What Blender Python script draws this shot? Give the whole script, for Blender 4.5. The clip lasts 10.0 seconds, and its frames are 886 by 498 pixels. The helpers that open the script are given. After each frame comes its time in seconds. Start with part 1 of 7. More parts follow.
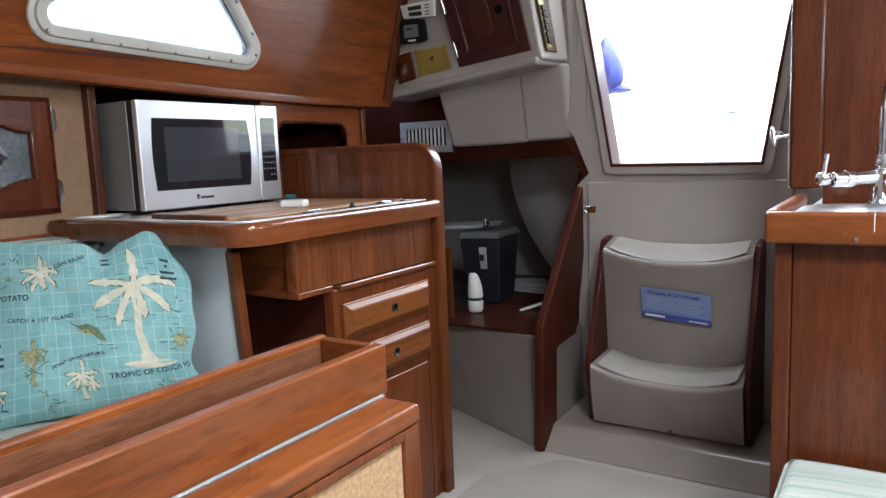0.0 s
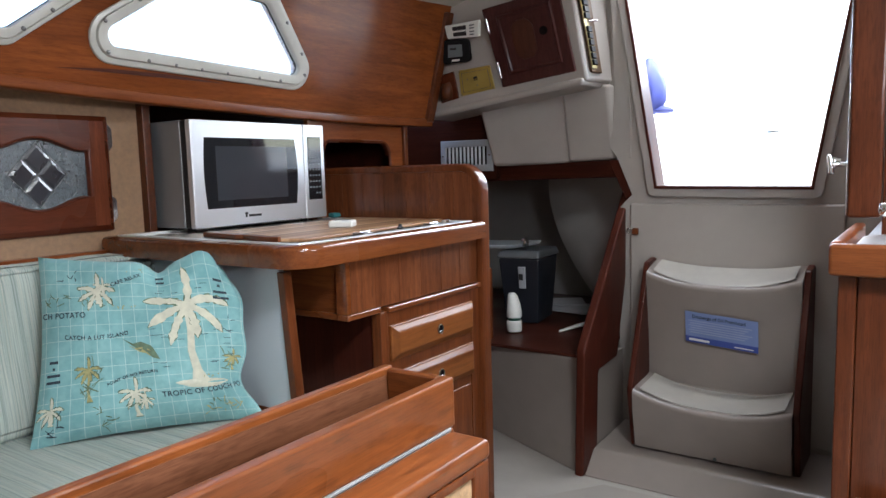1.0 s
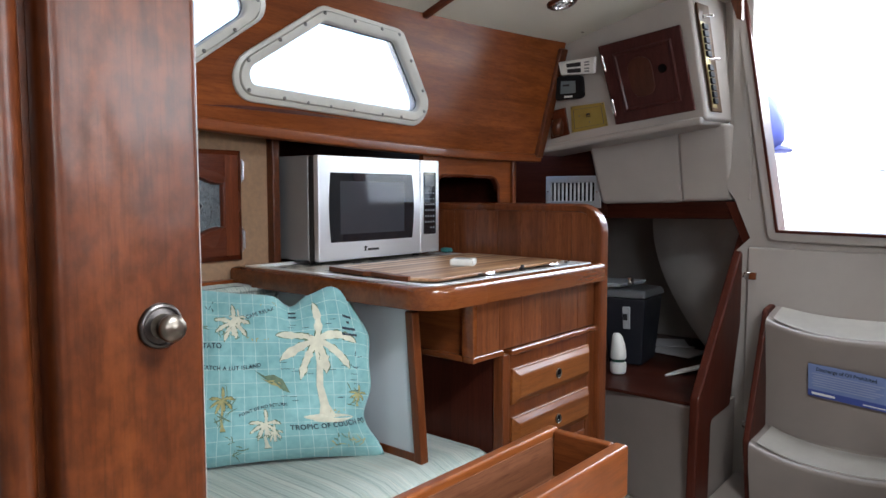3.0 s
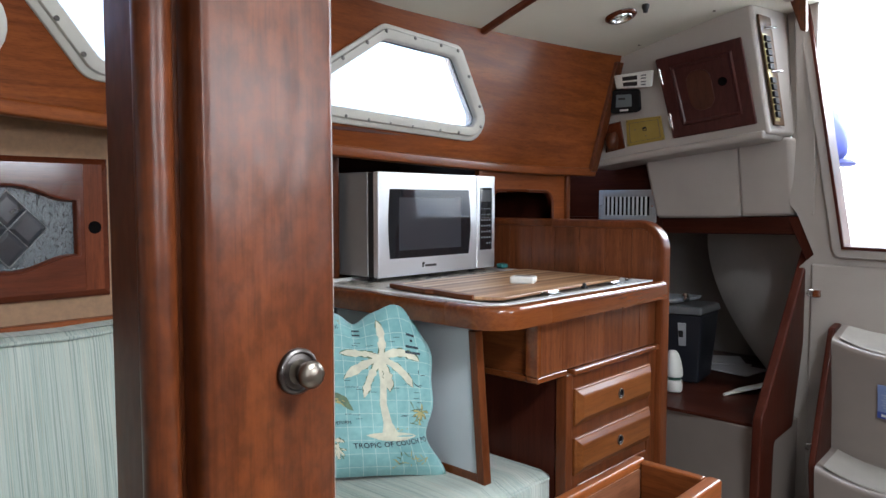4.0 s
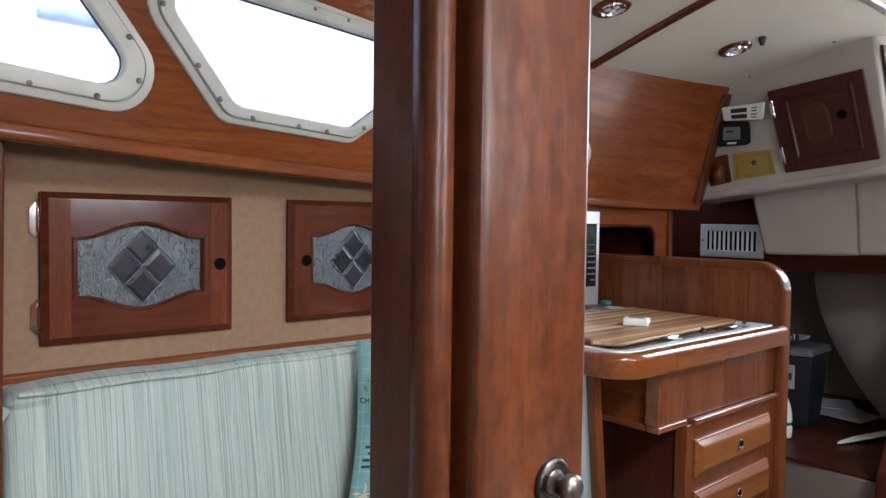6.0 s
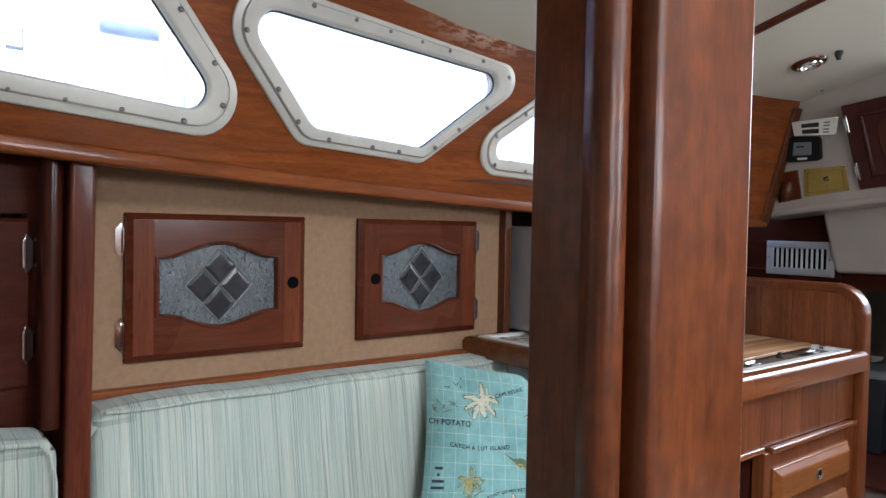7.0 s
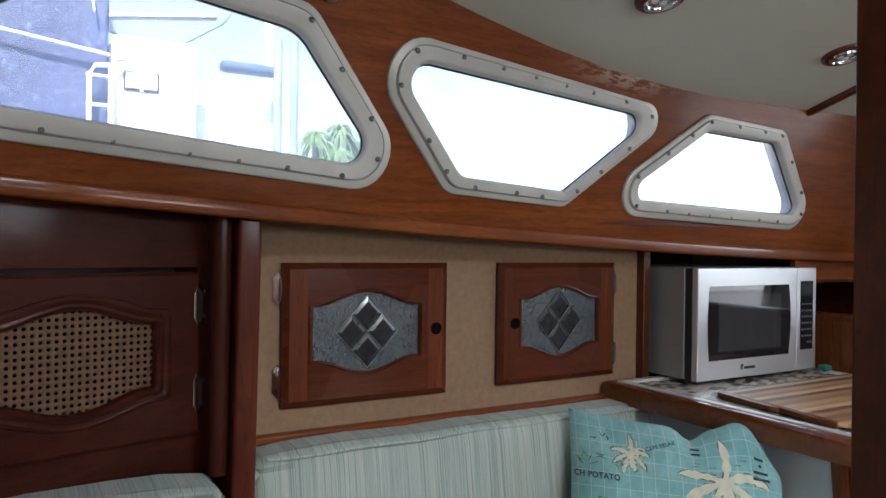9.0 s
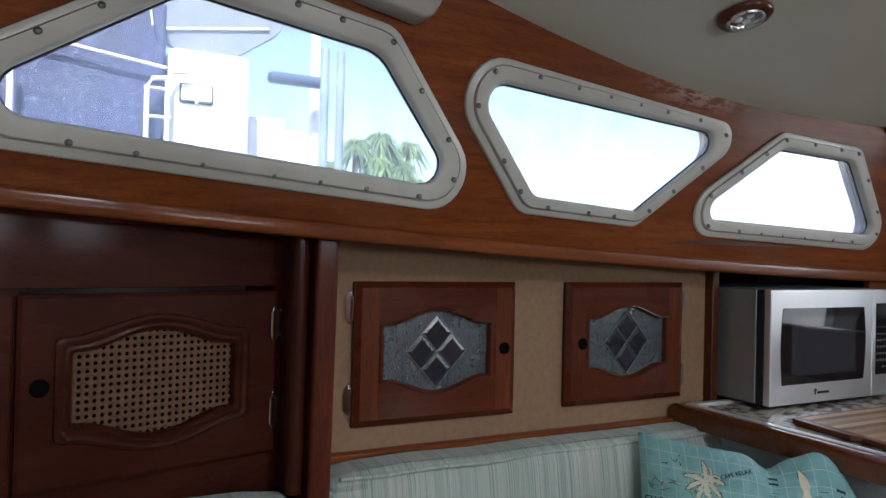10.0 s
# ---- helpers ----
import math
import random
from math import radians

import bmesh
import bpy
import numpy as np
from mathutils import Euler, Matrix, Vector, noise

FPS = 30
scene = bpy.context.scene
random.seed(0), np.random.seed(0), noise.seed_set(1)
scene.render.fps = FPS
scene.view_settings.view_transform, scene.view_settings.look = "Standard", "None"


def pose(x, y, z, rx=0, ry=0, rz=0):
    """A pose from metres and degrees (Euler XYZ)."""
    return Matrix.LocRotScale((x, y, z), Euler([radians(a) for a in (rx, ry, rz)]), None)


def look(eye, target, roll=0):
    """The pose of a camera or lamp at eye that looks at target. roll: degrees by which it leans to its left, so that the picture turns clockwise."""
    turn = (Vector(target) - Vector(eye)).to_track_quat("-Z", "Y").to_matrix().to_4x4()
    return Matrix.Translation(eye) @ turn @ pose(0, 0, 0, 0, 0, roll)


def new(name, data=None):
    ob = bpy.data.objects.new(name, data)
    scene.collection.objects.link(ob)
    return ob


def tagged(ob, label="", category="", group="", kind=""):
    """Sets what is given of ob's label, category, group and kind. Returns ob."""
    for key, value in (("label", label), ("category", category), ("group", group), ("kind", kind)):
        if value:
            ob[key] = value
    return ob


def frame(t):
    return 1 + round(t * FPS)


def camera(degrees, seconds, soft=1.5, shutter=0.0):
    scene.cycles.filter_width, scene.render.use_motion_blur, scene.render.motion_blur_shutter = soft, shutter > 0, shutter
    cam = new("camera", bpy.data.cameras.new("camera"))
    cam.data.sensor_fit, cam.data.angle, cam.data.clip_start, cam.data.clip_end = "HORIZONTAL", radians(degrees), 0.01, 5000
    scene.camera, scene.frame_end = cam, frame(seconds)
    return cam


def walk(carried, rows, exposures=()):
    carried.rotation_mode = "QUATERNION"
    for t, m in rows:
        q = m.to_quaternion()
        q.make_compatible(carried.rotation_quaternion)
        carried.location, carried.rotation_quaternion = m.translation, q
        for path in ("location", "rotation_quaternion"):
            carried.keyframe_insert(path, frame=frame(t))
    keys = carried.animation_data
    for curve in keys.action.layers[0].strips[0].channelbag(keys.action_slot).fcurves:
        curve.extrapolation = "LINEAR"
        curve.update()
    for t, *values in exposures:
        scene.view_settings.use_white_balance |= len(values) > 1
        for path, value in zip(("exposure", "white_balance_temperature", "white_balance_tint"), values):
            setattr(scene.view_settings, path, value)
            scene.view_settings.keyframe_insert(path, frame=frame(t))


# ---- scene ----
cam = camera(63.7, 10.0)
PATH = [
    (0, (-0.061, 0.066, 1.067), (-1.138, 1.731, 0.808), -2.3),
    (0.5, (-0.082, 0.054, 1.083), (-1.188, 1.703, 0.842), -2.3),
    (1, (-0.115, 0.039, 1.096), (-1.252, 1.67, 0.873), -1.6),
    (1.5, (-0.138, 0.024, 1.111), (-1.306, 1.634, 0.903), -1.0),
    (2, (-0.175, 0.003, 1.121), (-1.374, 1.592, 0.932), -0.5),
    (2.5, (-0.207, -0.014, 1.132), (-1.455, 1.539, 0.962), -0.2),
    (4, (-0.293, -0.065, 1.165), (-1.665, 1.384, 1.034), -0.0),
    (4.5, (-0.315, -0.082, 1.179), (-1.724, 1.333, 1.066), 0.0),
    (5, (-0.341, -0.102, 1.195), (-1.785, 1.278, 1.104), 0.2),
    (5.5, (-0.366, -0.117, 1.204), (-1.839, 1.233, 1.121), 0.4),
    (7, (-0.437, -0.182, 1.245), (-2.018, 1.042, 1.184), 1.1),
    (7.5, (-0.46, -0.207, 1.265), (-2.085, 0.959, 1.217), 0.8),
    (8, (-0.476, -0.221, 1.278), (-2.141, 0.885, 1.243), 0.7),
    (8.5, (-0.496, -0.245, 1.285), (-2.195, 0.811, 1.265), 0.5),
    (9, (-0.513, -0.265, 1.3), (-2.244, 0.736, 1.295), 0.7),
    (9.5, (-0.531, -0.291, 1.311), (-2.289, 0.662, 1.319), 1.0),
    (10, (-0.556, -0.327, 1.324), (-2.337, 0.582, 1.34), 1.3),
]
walk(cam, [(t, look(eye, target, roll)) for t, eye, target, roll in PATH], [(0, 2.42), (2.5, 2.37), (5.5, 2.46), (7, 2.48), (8, 2.16), (9, 1.79), (10, 1.42)])

# ---------------------------------------------------------------- light
world = bpy.data.worlds.new("sky")
scene.world = world
world.use_nodes = True
wn = world.node_tree.nodes
sky = wn.new("ShaderNodeTexSky")
sky.sky_type = 'NISHITA'
sky.sun_disc = False
sky.sun_elevation = radians(52)
sky.sun_rotation = radians(117)
world.node_tree.links.new(sky.outputs[0], wn["Background"].inputs[0])
wn["Background"].inputs[1].default_value = 0.15

sun = new("sun", bpy.data.lights.new("sun", 'SUN'))
sun.data.energy = 5.0
sun.data.angle = radians(3)
sun.data.color = (1.0, 0.95, 0.87)
sun.matrix_world = look((12.0, -6.0, 17.0), (0, 0, 0))


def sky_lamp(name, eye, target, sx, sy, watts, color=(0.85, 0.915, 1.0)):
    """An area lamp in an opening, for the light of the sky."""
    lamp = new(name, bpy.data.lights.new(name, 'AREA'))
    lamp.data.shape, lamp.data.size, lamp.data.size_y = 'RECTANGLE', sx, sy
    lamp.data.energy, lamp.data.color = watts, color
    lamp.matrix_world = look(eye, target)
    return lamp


# daylight in the openings: companionway, unseen saloon hatch, unseen windows of the other side
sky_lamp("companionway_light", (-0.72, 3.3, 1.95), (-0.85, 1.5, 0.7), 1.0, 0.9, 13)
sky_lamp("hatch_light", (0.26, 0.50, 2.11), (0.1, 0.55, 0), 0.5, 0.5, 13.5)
# fill lamp added below the closed slide to brighten the ladder treads
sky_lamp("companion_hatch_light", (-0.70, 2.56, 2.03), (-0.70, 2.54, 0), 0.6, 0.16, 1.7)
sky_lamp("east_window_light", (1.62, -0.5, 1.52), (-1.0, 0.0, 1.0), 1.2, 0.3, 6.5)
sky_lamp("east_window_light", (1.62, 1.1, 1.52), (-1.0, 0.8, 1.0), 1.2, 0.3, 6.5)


# ---------------------------------------------------------------- materials
def nodes_of(name):
    m = bpy.data.materials.new(name)
    m.use_nodes = True
    return m, m.node_tree.nodes, m.node_tree.links, m.node_tree.nodes["Principled BSDF"]


def coords(n, l, scale=(1, 1, 1)):
    tc = n.new("ShaderNodeTexCoord")
    mp = n.new("ShaderNodeMapping")
    mp.inputs["Scale"].default_value = scale
    l.new(tc.outputs["Object"], mp.inputs[0])
    return mp.outputs[0]


def noise_of(n, l, vec, scale, detail=4.0, rough=0.55, dist=0.0):
    t = n.new("ShaderNodeTexNoise")
    t.inputs["Scale"].default_value, t.inputs["Detail"].default_value = scale, detail
    t.inputs["Roughness"].default_value, t.inputs["Distortion"].default_value = rough, dist
    l.new(vec, t.inputs["Vector"])
    return t.outputs["Fac"]


def ramp_of(n, l, fac, *stops):
    r = n.new("ShaderNodeValToRGB")
    while len(r.color_ramp.elements) < len(stops):
        r.color_ramp.elements.new(0.5)
    for e, (p, c) in zip(r.color_ramp.elements, stops):
        e.position, e.color = p, (*c, 1)
    l.new(fac, r.inputs[0])
    return r.outputs[0]


def blend(n, l, mode, fac, a, b):
    m = n.new("ShaderNodeMix")
    m.data_type, m.blend_type = 'RGBA', mode
    for value, sock in ((fac, m.inputs[0]), (a, m.inputs[6]), (b, m.inputs[7])):
        if isinstance(value, float):
            sock.default_value = value
        elif isinstance(value, tuple):
            sock.default_value = (*value, 1)
        else:
            l.new(value, sock)
    return m.outputs[2]


def bump_of(n, l, bsdf, fac, strength, dist=0.002):
    b = n.new("ShaderNodeBump")
    b.inputs["Strength"].default_value, b.inputs["Distance"].default_value = strength, dist
    l.new(fac, b.inputs["Height"])
    l.new(b.outputs[0], bsdf.inputs["Normal"])


def wood(name, dark, light, axis='y', rough=0.3, coat=0.5, grain=1.0, spots=0.0, ripple=0.0):
    """Varnished timber with its grain along an axis."""
    m, n, l, bsdf = nodes_of(name)
    k = {'x': (0.9, 16, 16), 'y': (16, 0.9, 16), 'z': (16, 16, 0.9)}[axis]
    v = coords(n, l, k)
    f1 = noise_of(n, l, v, 1.6 * grain, 5, 0.6, 0.9)
    v2 = coords(n, l, tuple(4 * c for c in k))
    f2 = noise_of(n, l, v2, 2.2 * grain, 3, 0.6, 0.2)
    f3 = noise_of(n, l, coords(n, l), 3.0, 2)
    col = ramp_of(n, l, f1, (0.25, dark), (0.55, tuple((a + b) / 2 for a, b in zip(dark, light))), (0.8, light))
    fine = ramp_of(n, l, f2, (0.3, (0.7, 0.64, 0.6)), (0.62, (1, 1, 1)))
    col = blend(n, l, 'MULTIPLY', 0.65, col, fine)
    blotch = ramp_of(n, l, f3, (0.3, (0.72, 0.7, 0.68)), (0.7, (1.12, 1.1, 1.08)))
    col = blend(n, l, 'MULTIPLY', 0.8, col, blotch)
    if spots:
        f4 = noise_of(n, l, coords(n, l, {'x': (0.22, 1, 1), 'y': (1, 0.22, 1), 'z': (1, 1, 0.30)}[axis]), 75.0, 3)
        col = blend(n, l, 'MULTIPLY', spots, col, ramp_of(n, l, f4, (0.33, (0.42, 0.36, 0.33)), (0.47, (1, 1, 1))))
    l.new(col, bsdf.inputs["Base Color"])
    rr = ramp_of(n, l, f3, (0.3, (rough * 0.8,) * 3), (0.7, (rough * 1.25,) * 3))
    l.new(rr, bsdf.inputs["Roughness"])
    bsdf.inputs["Specular IOR Level"].default_value = 0.12
    bsdf.inputs["Coat Weight"].default_value = coat
    bsdf.inputs["Coat Roughness"].default_value = 0.30 if ripple else 0.12
    if ripple:
        f5 = noise_of(n, l, coords(n, l, (1, 1, 0.6)), 38.0, 2)
        wide = n.new("ShaderNodeBump")
        wide.inputs["Strength"].default_value, wide.inputs["Distance"].default_value = ripple, 0.004
        l.new(f5, wide.inputs["Height"])
        l.new(wide.outputs[0], bsdf.inputs["Coat Normal"])
    pores = noise_of(n, l, coords(n, l, tuple(14 * c for c in k)), 2.6 * grain, 2, 0.6, 0.0)
    col2 = blend(n, l, 'MULTIPLY', 0.5, col, ramp_of(n, l, pores, (0.36, (0.62, 0.56, 0.52)), (0.50, (1, 1, 1))))
    l.new(col2, bsdf.inputs["Base Color"])
    bump_of(n, l, bsdf, f2, 0.12, 0.001)
    return m


def peeling(m, at, reach):
    """Varnish lifting in pale flakes round one spot of a timber."""
    n, l = m.node_tree.nodes, m.node_tree.links
    bsdf = n["Principled BSDF"]
    base = bsdf.inputs["Base Color"].links[0].from_socket
    d = n.new("ShaderNodeVectorMath")
    d.operation = 'DISTANCE'
    l.new(coords(n, l, (0, 0.55, 2.2)), d.inputs[0])
    d.inputs[1].default_value = (0, at[0] * 0.55, at[1] * 2.2)
    near = ramp_of(n, l, d.outputs["Value"], (0.0, (1, 1, 1)), (reach, (0, 0, 0)))
    flake = ramp_of(n, l, noise_of(n, l, coords(n, l, (1, 0.4, 1.6)), 60.0, 4, 0.7), (0.45, (0, 0, 0)), (0.56, (1, 1, 1)))
    l.new(blend(n, l, 'MIX', blend(n, l, 'MULTIPLY', 1.0, near, flake), base, (0.42, 0.30, 0.24)), bsdf.inputs["Base Color"])
    return m


def mottled(m, scale, depth):
    """Soft small clouds in the stain of a timber."""
    n, l = m.node_tree.nodes, m.node_tree.links
    bsdf = n["Principled BSDF"]
    base = bsdf.inputs["Base Color"].links[0].from_socket
    cloud = ramp_of(n, l, noise_of(n, l, coords(n, l, (1, 1, 0.7)), scale, 4, 0.6), (0.36, (1 - depth,) * 3), (0.62, (1 + 0.4 * depth,) * 3))
    l.new(blend(n, l, 'MULTIPLY', 1.0, base, cloud), bsdf.inputs["Base Color"])
    return m


def toned(m, spread):
    """Gives each plank of a timber a tone of its own."""
    n, l = m.node_tree.nodes, m.node_tree.links
    bsdf = n["Principled BSDF"]
    base = bsdf.inputs["Base Color"].links[0].from_socket
    tone = ramp_of(n, l, n.new("ShaderNodeObjectInfo").outputs["Random"], (0.0, (1 - spread,) * 3), (1.0, (1 + spread,) * 3))
    l.new(blend(n, l, 'MULTIPLY', 1.0, base, tone), bsdf.inputs["Base Color"])
    return m


def plain(name, color, rough=0.5, metal=0.0, var=0.12, scale=6.0, fine=120.0, bump=0.05, coat=0.0):
    """A paint, plastic or metal with slight staining and a fine relief."""
    m, n, l, bsdf = nodes_of(name)
    v = coords(n, l)
    f1, f2 = noise_of(n, l, v, scale, 5), noise_of(n, l, v, fine, 3)
    c = ramp_of(n, l, f1, (0.3, tuple(a * (1 - var) for a in color)), (0.7, tuple(min(1, a * (1 + var * 0.5)) for a in color)))
    l.new(c, bsdf.inputs["Base Color"])
    r = ramp_of(n, l, f1, (0.3, (rough * 0.85,) * 3), (0.7, (min(1, rough * 1.15),) * 3))
    l.new(r, bsdf.inputs["Roughness"])
    bsdf.inputs["Metallic"].default_value = metal
    bsdf.inputs["Coat Weight"].default_value = coat
    if bump:
        bump_of(n, l, bsdf, f2, bump, 0.0015)
    return m


TEAK_Y = wood("teak_along", (0.13, 0.031, 0.008), (0.30, 0.083, 0.019), 'y', 0.36, 0.3)
TEAK_X = wood("teak_across", (0.11, 0.029, 0.008), (0.25, 0.075, 0.021), 'x', 0.32, 0.45)
TEAK_Z = wood("teak_upright", (0.085, 0.022, 0.007), (0.20, 0.058, 0.018), 'z', 0.32, 0.45)
MAHOG_Z = wood("mahogany_upright", (0.070, 0.0165, 0.0045), (0.158, 0.042, 0.011), 'z', 0.38, 0.5, 0.6, 0.25, 0.4)
MAHOG_Z = mottled(MAHOG_Z, 85.0, 0.30)
MAHOG_DZ = wood("dark_mahogany_upright", (0.075, 0.015, 0.007), (0.14, 0.031, 0.013), 'z', 0.45, 0.15, 1.0, 0.3)
MAHOG_Y = wood("mahogany_along", (0.075, 0.016, 0.007), (0.135, 0.033, 0.013), 'y', 0.28, 0.6)
TEAK_GLOSS = wood("varnished_teak_edge", (0.11, 0.028, 0.008), (0.235, 0.07, 0.019), 'y', 0.25, 1.0)
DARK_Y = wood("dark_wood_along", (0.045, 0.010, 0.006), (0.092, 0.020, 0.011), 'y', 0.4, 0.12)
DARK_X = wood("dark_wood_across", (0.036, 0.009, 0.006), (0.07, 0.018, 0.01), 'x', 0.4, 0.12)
DARK_Z = wood("dark_wood_upright", (0.045, 0.010, 0.006), (0.085, 0.02, 0.011), 'z', 0.4, 0.15)
TEAK_WALL = peeling(wood("teak_window_panel", (0.13, 0.031, 0.008), (0.30, 0.083, 0.019), 'y', 0.36, 0.3, 1.0, 0.25), (0.98, 1.725), 0.12)
TEAK_PLANK = toned(wood("teak_planks", (0.105, 0.030, 0.011), (0.225, 0.072, 0.026), 'z', 0.34, 0.5, 1.3, 0.4), 0.14)
TABLE = wood("worn_table_teak", (0.12, 0.034, 0.009), (0.31, 0.088, 0.019), 'y', 0.28, 0.75, 0.8, 0.5, 0.15)
TABLE_X = wood("worn_table_teak_across", (0.11, 0.031, 0.009), (0.27, 0.078, 0.019), 'x', 0.3, 0.6, 0.8, 0.5)
BIN_IN = wood("dull_bin_lining", (0.105, 0.040, 0.019), (0.20, 0.080, 0.040), 'y', 0.5, 0.1, 0.9, 0.5)
GALLEY = wood("galley_mahogany", (0.062, 0.016, 0.006), (0.140, 0.037, 0.013), 'z', 0.34, 0.4, 0.8, 0.3)
DRAWER = wood("drawer_front_wood", (0.12, 0.036, 0.009), (0.26, 0.088, 0.022), 'y', 0.45, 0.2)
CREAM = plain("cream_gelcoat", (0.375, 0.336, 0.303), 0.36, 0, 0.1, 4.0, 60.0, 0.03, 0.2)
# tan gelcoat, darkened further to paint the shade on upright fronts by the ladder
STEPS = plain("shaded_tan_gelcoat", (0.225, 0.188, 0.165), 0.34, 0, 0.1, 5.0, 60.0, 0.03, 0.2)
SCREW = plain("dull_screw_head", (0.22, 0.215, 0.21), 0.32, 0.9, 0.3, 60.0)
CREAM_FLOOR = plain("cream_sole", (0.34, 0.31, 0.275), 0.4, 0, 0.16, 5.0, 200.0, 0.1)
LINER = plain("vinyl_headliner", (0.58, 0.555, 0.47), 0.55, 0, 0.06, 2.5, 300.0, 0.08)
CORK = plain("tan_wallboard", (0.28, 0.165, 0.094), 0.8, 0, 0.2, 60.0, 400.0, 0.25)
ALU = plain("painted_window_frame", (0.50, 0.485, 0.44), 0.36, 0.1, 0.12, 9.0, 200.0, 0.05)
STEEL = plain("stainless_steel", (0.77, 0.78, 0.80), 0.34, 0.75, 0.025, 7.0, 300.0, 0.02)
CHROME = plain("chrome", (0.75, 0.75, 0.76), 0.1, 1.0, 0.05, 20.0, 300.0, 0.0)
BRASSY = plain("worn_bronze", (0.21, 0.185, 0.155), 0.33, 1.0, 0.25, 60.0, 300.0, 0.05)
BLACK = plain("black_plastic", (0.012, 0.012, 0.013), 0.55, 0, 0.2, 20.0, 300.0, 0.05)
RUBBER = plain("black_rubber", (0.015, 0.015, 0.016), 0.6, 0, 0.2, 20.0, 300.0, 0.1)
WHITE = plain("white_plastic", (0.72, 0.72, 0.68), 0.4, 0, 0.08, 12.0, 300.0, 0.03)
PANEL_WHITE = plain("white_laminate", (0.56, 0.585, 0.62), 0.35, 0, 0.06, 4.0, 200.0, 0.02)
GREY_SIDE = plain("grey_painted_metal", (0.30, 0.30, 0.30), 0.4, 0.5, 0.08, 10.0, 300.0, 0.03)


def hazy_glass():
    """A window pane with a dirt film, thickened so its haze paints the outdoor glare."""
    m, n, l, bsdf = nodes_of("window_glass")
    bsdf.inputs["Base Color"].default_value = (0.97, 0.99, 1.0, 1)
    bsdf.inputs["Transmission Weight"].default_value = 1.0
    bsdf.inputs["Roughness"].default_value = 0.0
    film = n.new("ShaderNodeBsdfTranslucent")
    film.inputs["Color"].default_value = (0.85, 0.92, 1.0, 1)
    mix = n.new("ShaderNodeMixShader")
    f = noise_of(n, l, coords(n, l), 14.0, 5, 0.65)
    l.new(ramp_of(n, l, f, (0.35, (0.13,) * 3), (0.7, (0.26,) * 3)), mix.inputs[0])
    l.new(bsdf.outputs[0], mix.inputs[1])
    l.new(film.outputs[0], mix.inputs[2])
    l.new(mix.outputs[0], n["Material Output"].inputs["Surface"])
    return m


PANE = hazy_glass()


# ---------------------------------------------------------------- mesh helpers
def thing(name, at, label, category, group="", kind=""):
    e = new(name)
    e.location = at
    e.empty_display_size = 0.05
    return tagged(e, label, category, group, kind)


def even_normals(me, limit=62):
    """Keeps large faces flat beside their rounded edges: normals weighted by area."""
    cos_limit = math.cos(radians(limit))
    near = [[] for _ in me.vertices]
    for p in me.polygons:
        for v in p.vertices:
            near[v].append(p)
    out = []
    for p in me.polygons:
        for v in p.vertices:
            q = Vector()
            for g in near[v]:
                if g.normal.dot(p.normal) > cos_limit:
                    q += g.normal * g.area
            out.append(q.normalized() if q.length > 0 else p.normal.copy())
    me.normals_split_custom_set(out)


def obj(name, bm, material, smooth=True, sharp=35):
    bmesh.ops.recalc_face_normals(bm, faces=bm.faces)
    me = bpy.data.meshes.new(name)
    bm.to_mesh(me)
    bm.free()
    for m in (material if isinstance(material, (list, tuple)) else (material,)):
        me.materials.append(m)
    if smooth:
        me.shade_smooth()
        me.set_sharp_from_angle(angle=radians(sharp))
        if len(me.polygons) < 500:
            even_normals(me)
    return new(name, me)


def part(name, bm, material, parent, label="", smooth=True, sharp=35):
    """One mesh under a thing (an Empty) or under another part."""
    ob = obj(name, bm, material, smooth, sharp)
    ob.parent = parent
    if parent.type == 'EMPTY':
        ob.matrix_parent_inverse = Matrix.Translation(-Vector(parent.location))
    return tagged(ob, label)


def structure(name, bm, material, label, category, smooth=True):
    return tagged(obj(name, bm, material, smooth), label, category, kind="structure")


def single(name, bm, material, label, category, group=""):
    return tagged(obj(name, bm, material), label, category, group)


def bevel(bm, w, seg=2, angle=30):
    if w > 0:
        es = [e for e in bm.edges if len(e.link_faces) == 2 and e.calc_face_angle(0) > radians(angle)]
        bmesh.ops.bevel(bm, geom=es, offset=w, segments=seg, affect='EDGES', profile=0.5)
    return bm


def hexa(corners, w=0.0, seg=2):
    """A solid from 8 corners: four below, four above, in the same turn."""
    bm = bmesh.new()
    v = [bm.verts.new(c) for c in corners]
    for f in ((0, 3, 2, 1), (4, 5, 6, 7), (0, 1, 5, 4), (1, 2, 6, 5), (2, 3, 7, 6), (3, 0, 4, 7)):
        bm.faces.new([v[i] for i in f])
    bmesh.ops.recalc_face_normals(bm, faces=bm.faces)
    return bevel(bm, w, seg)


def box(x0, x1, y0, y1, z0, z1, w=0.002, seg=2):
    return hexa([(x0, y0, z0), (x1, y0, z0), (x1, y1, z0), (x0, y1, z0),
                 (x0, y0, z1), (x1, y0, z1), (x1, y1, z1), (x0, y1, z1)], w, seg)


def join(*bms):
    out = bmesh.new()
    for b in bms:
        me = bpy.data.meshes.new("tmp")
        b.to_mesh(me)
        b.free()
        out.from_mesh(me)
        bpy.data.meshes.remove(me)
    return out


def moved(bm, m):
    bmesh.ops.transform(bm, matrix=m, verts=bm.verts)
    return bm


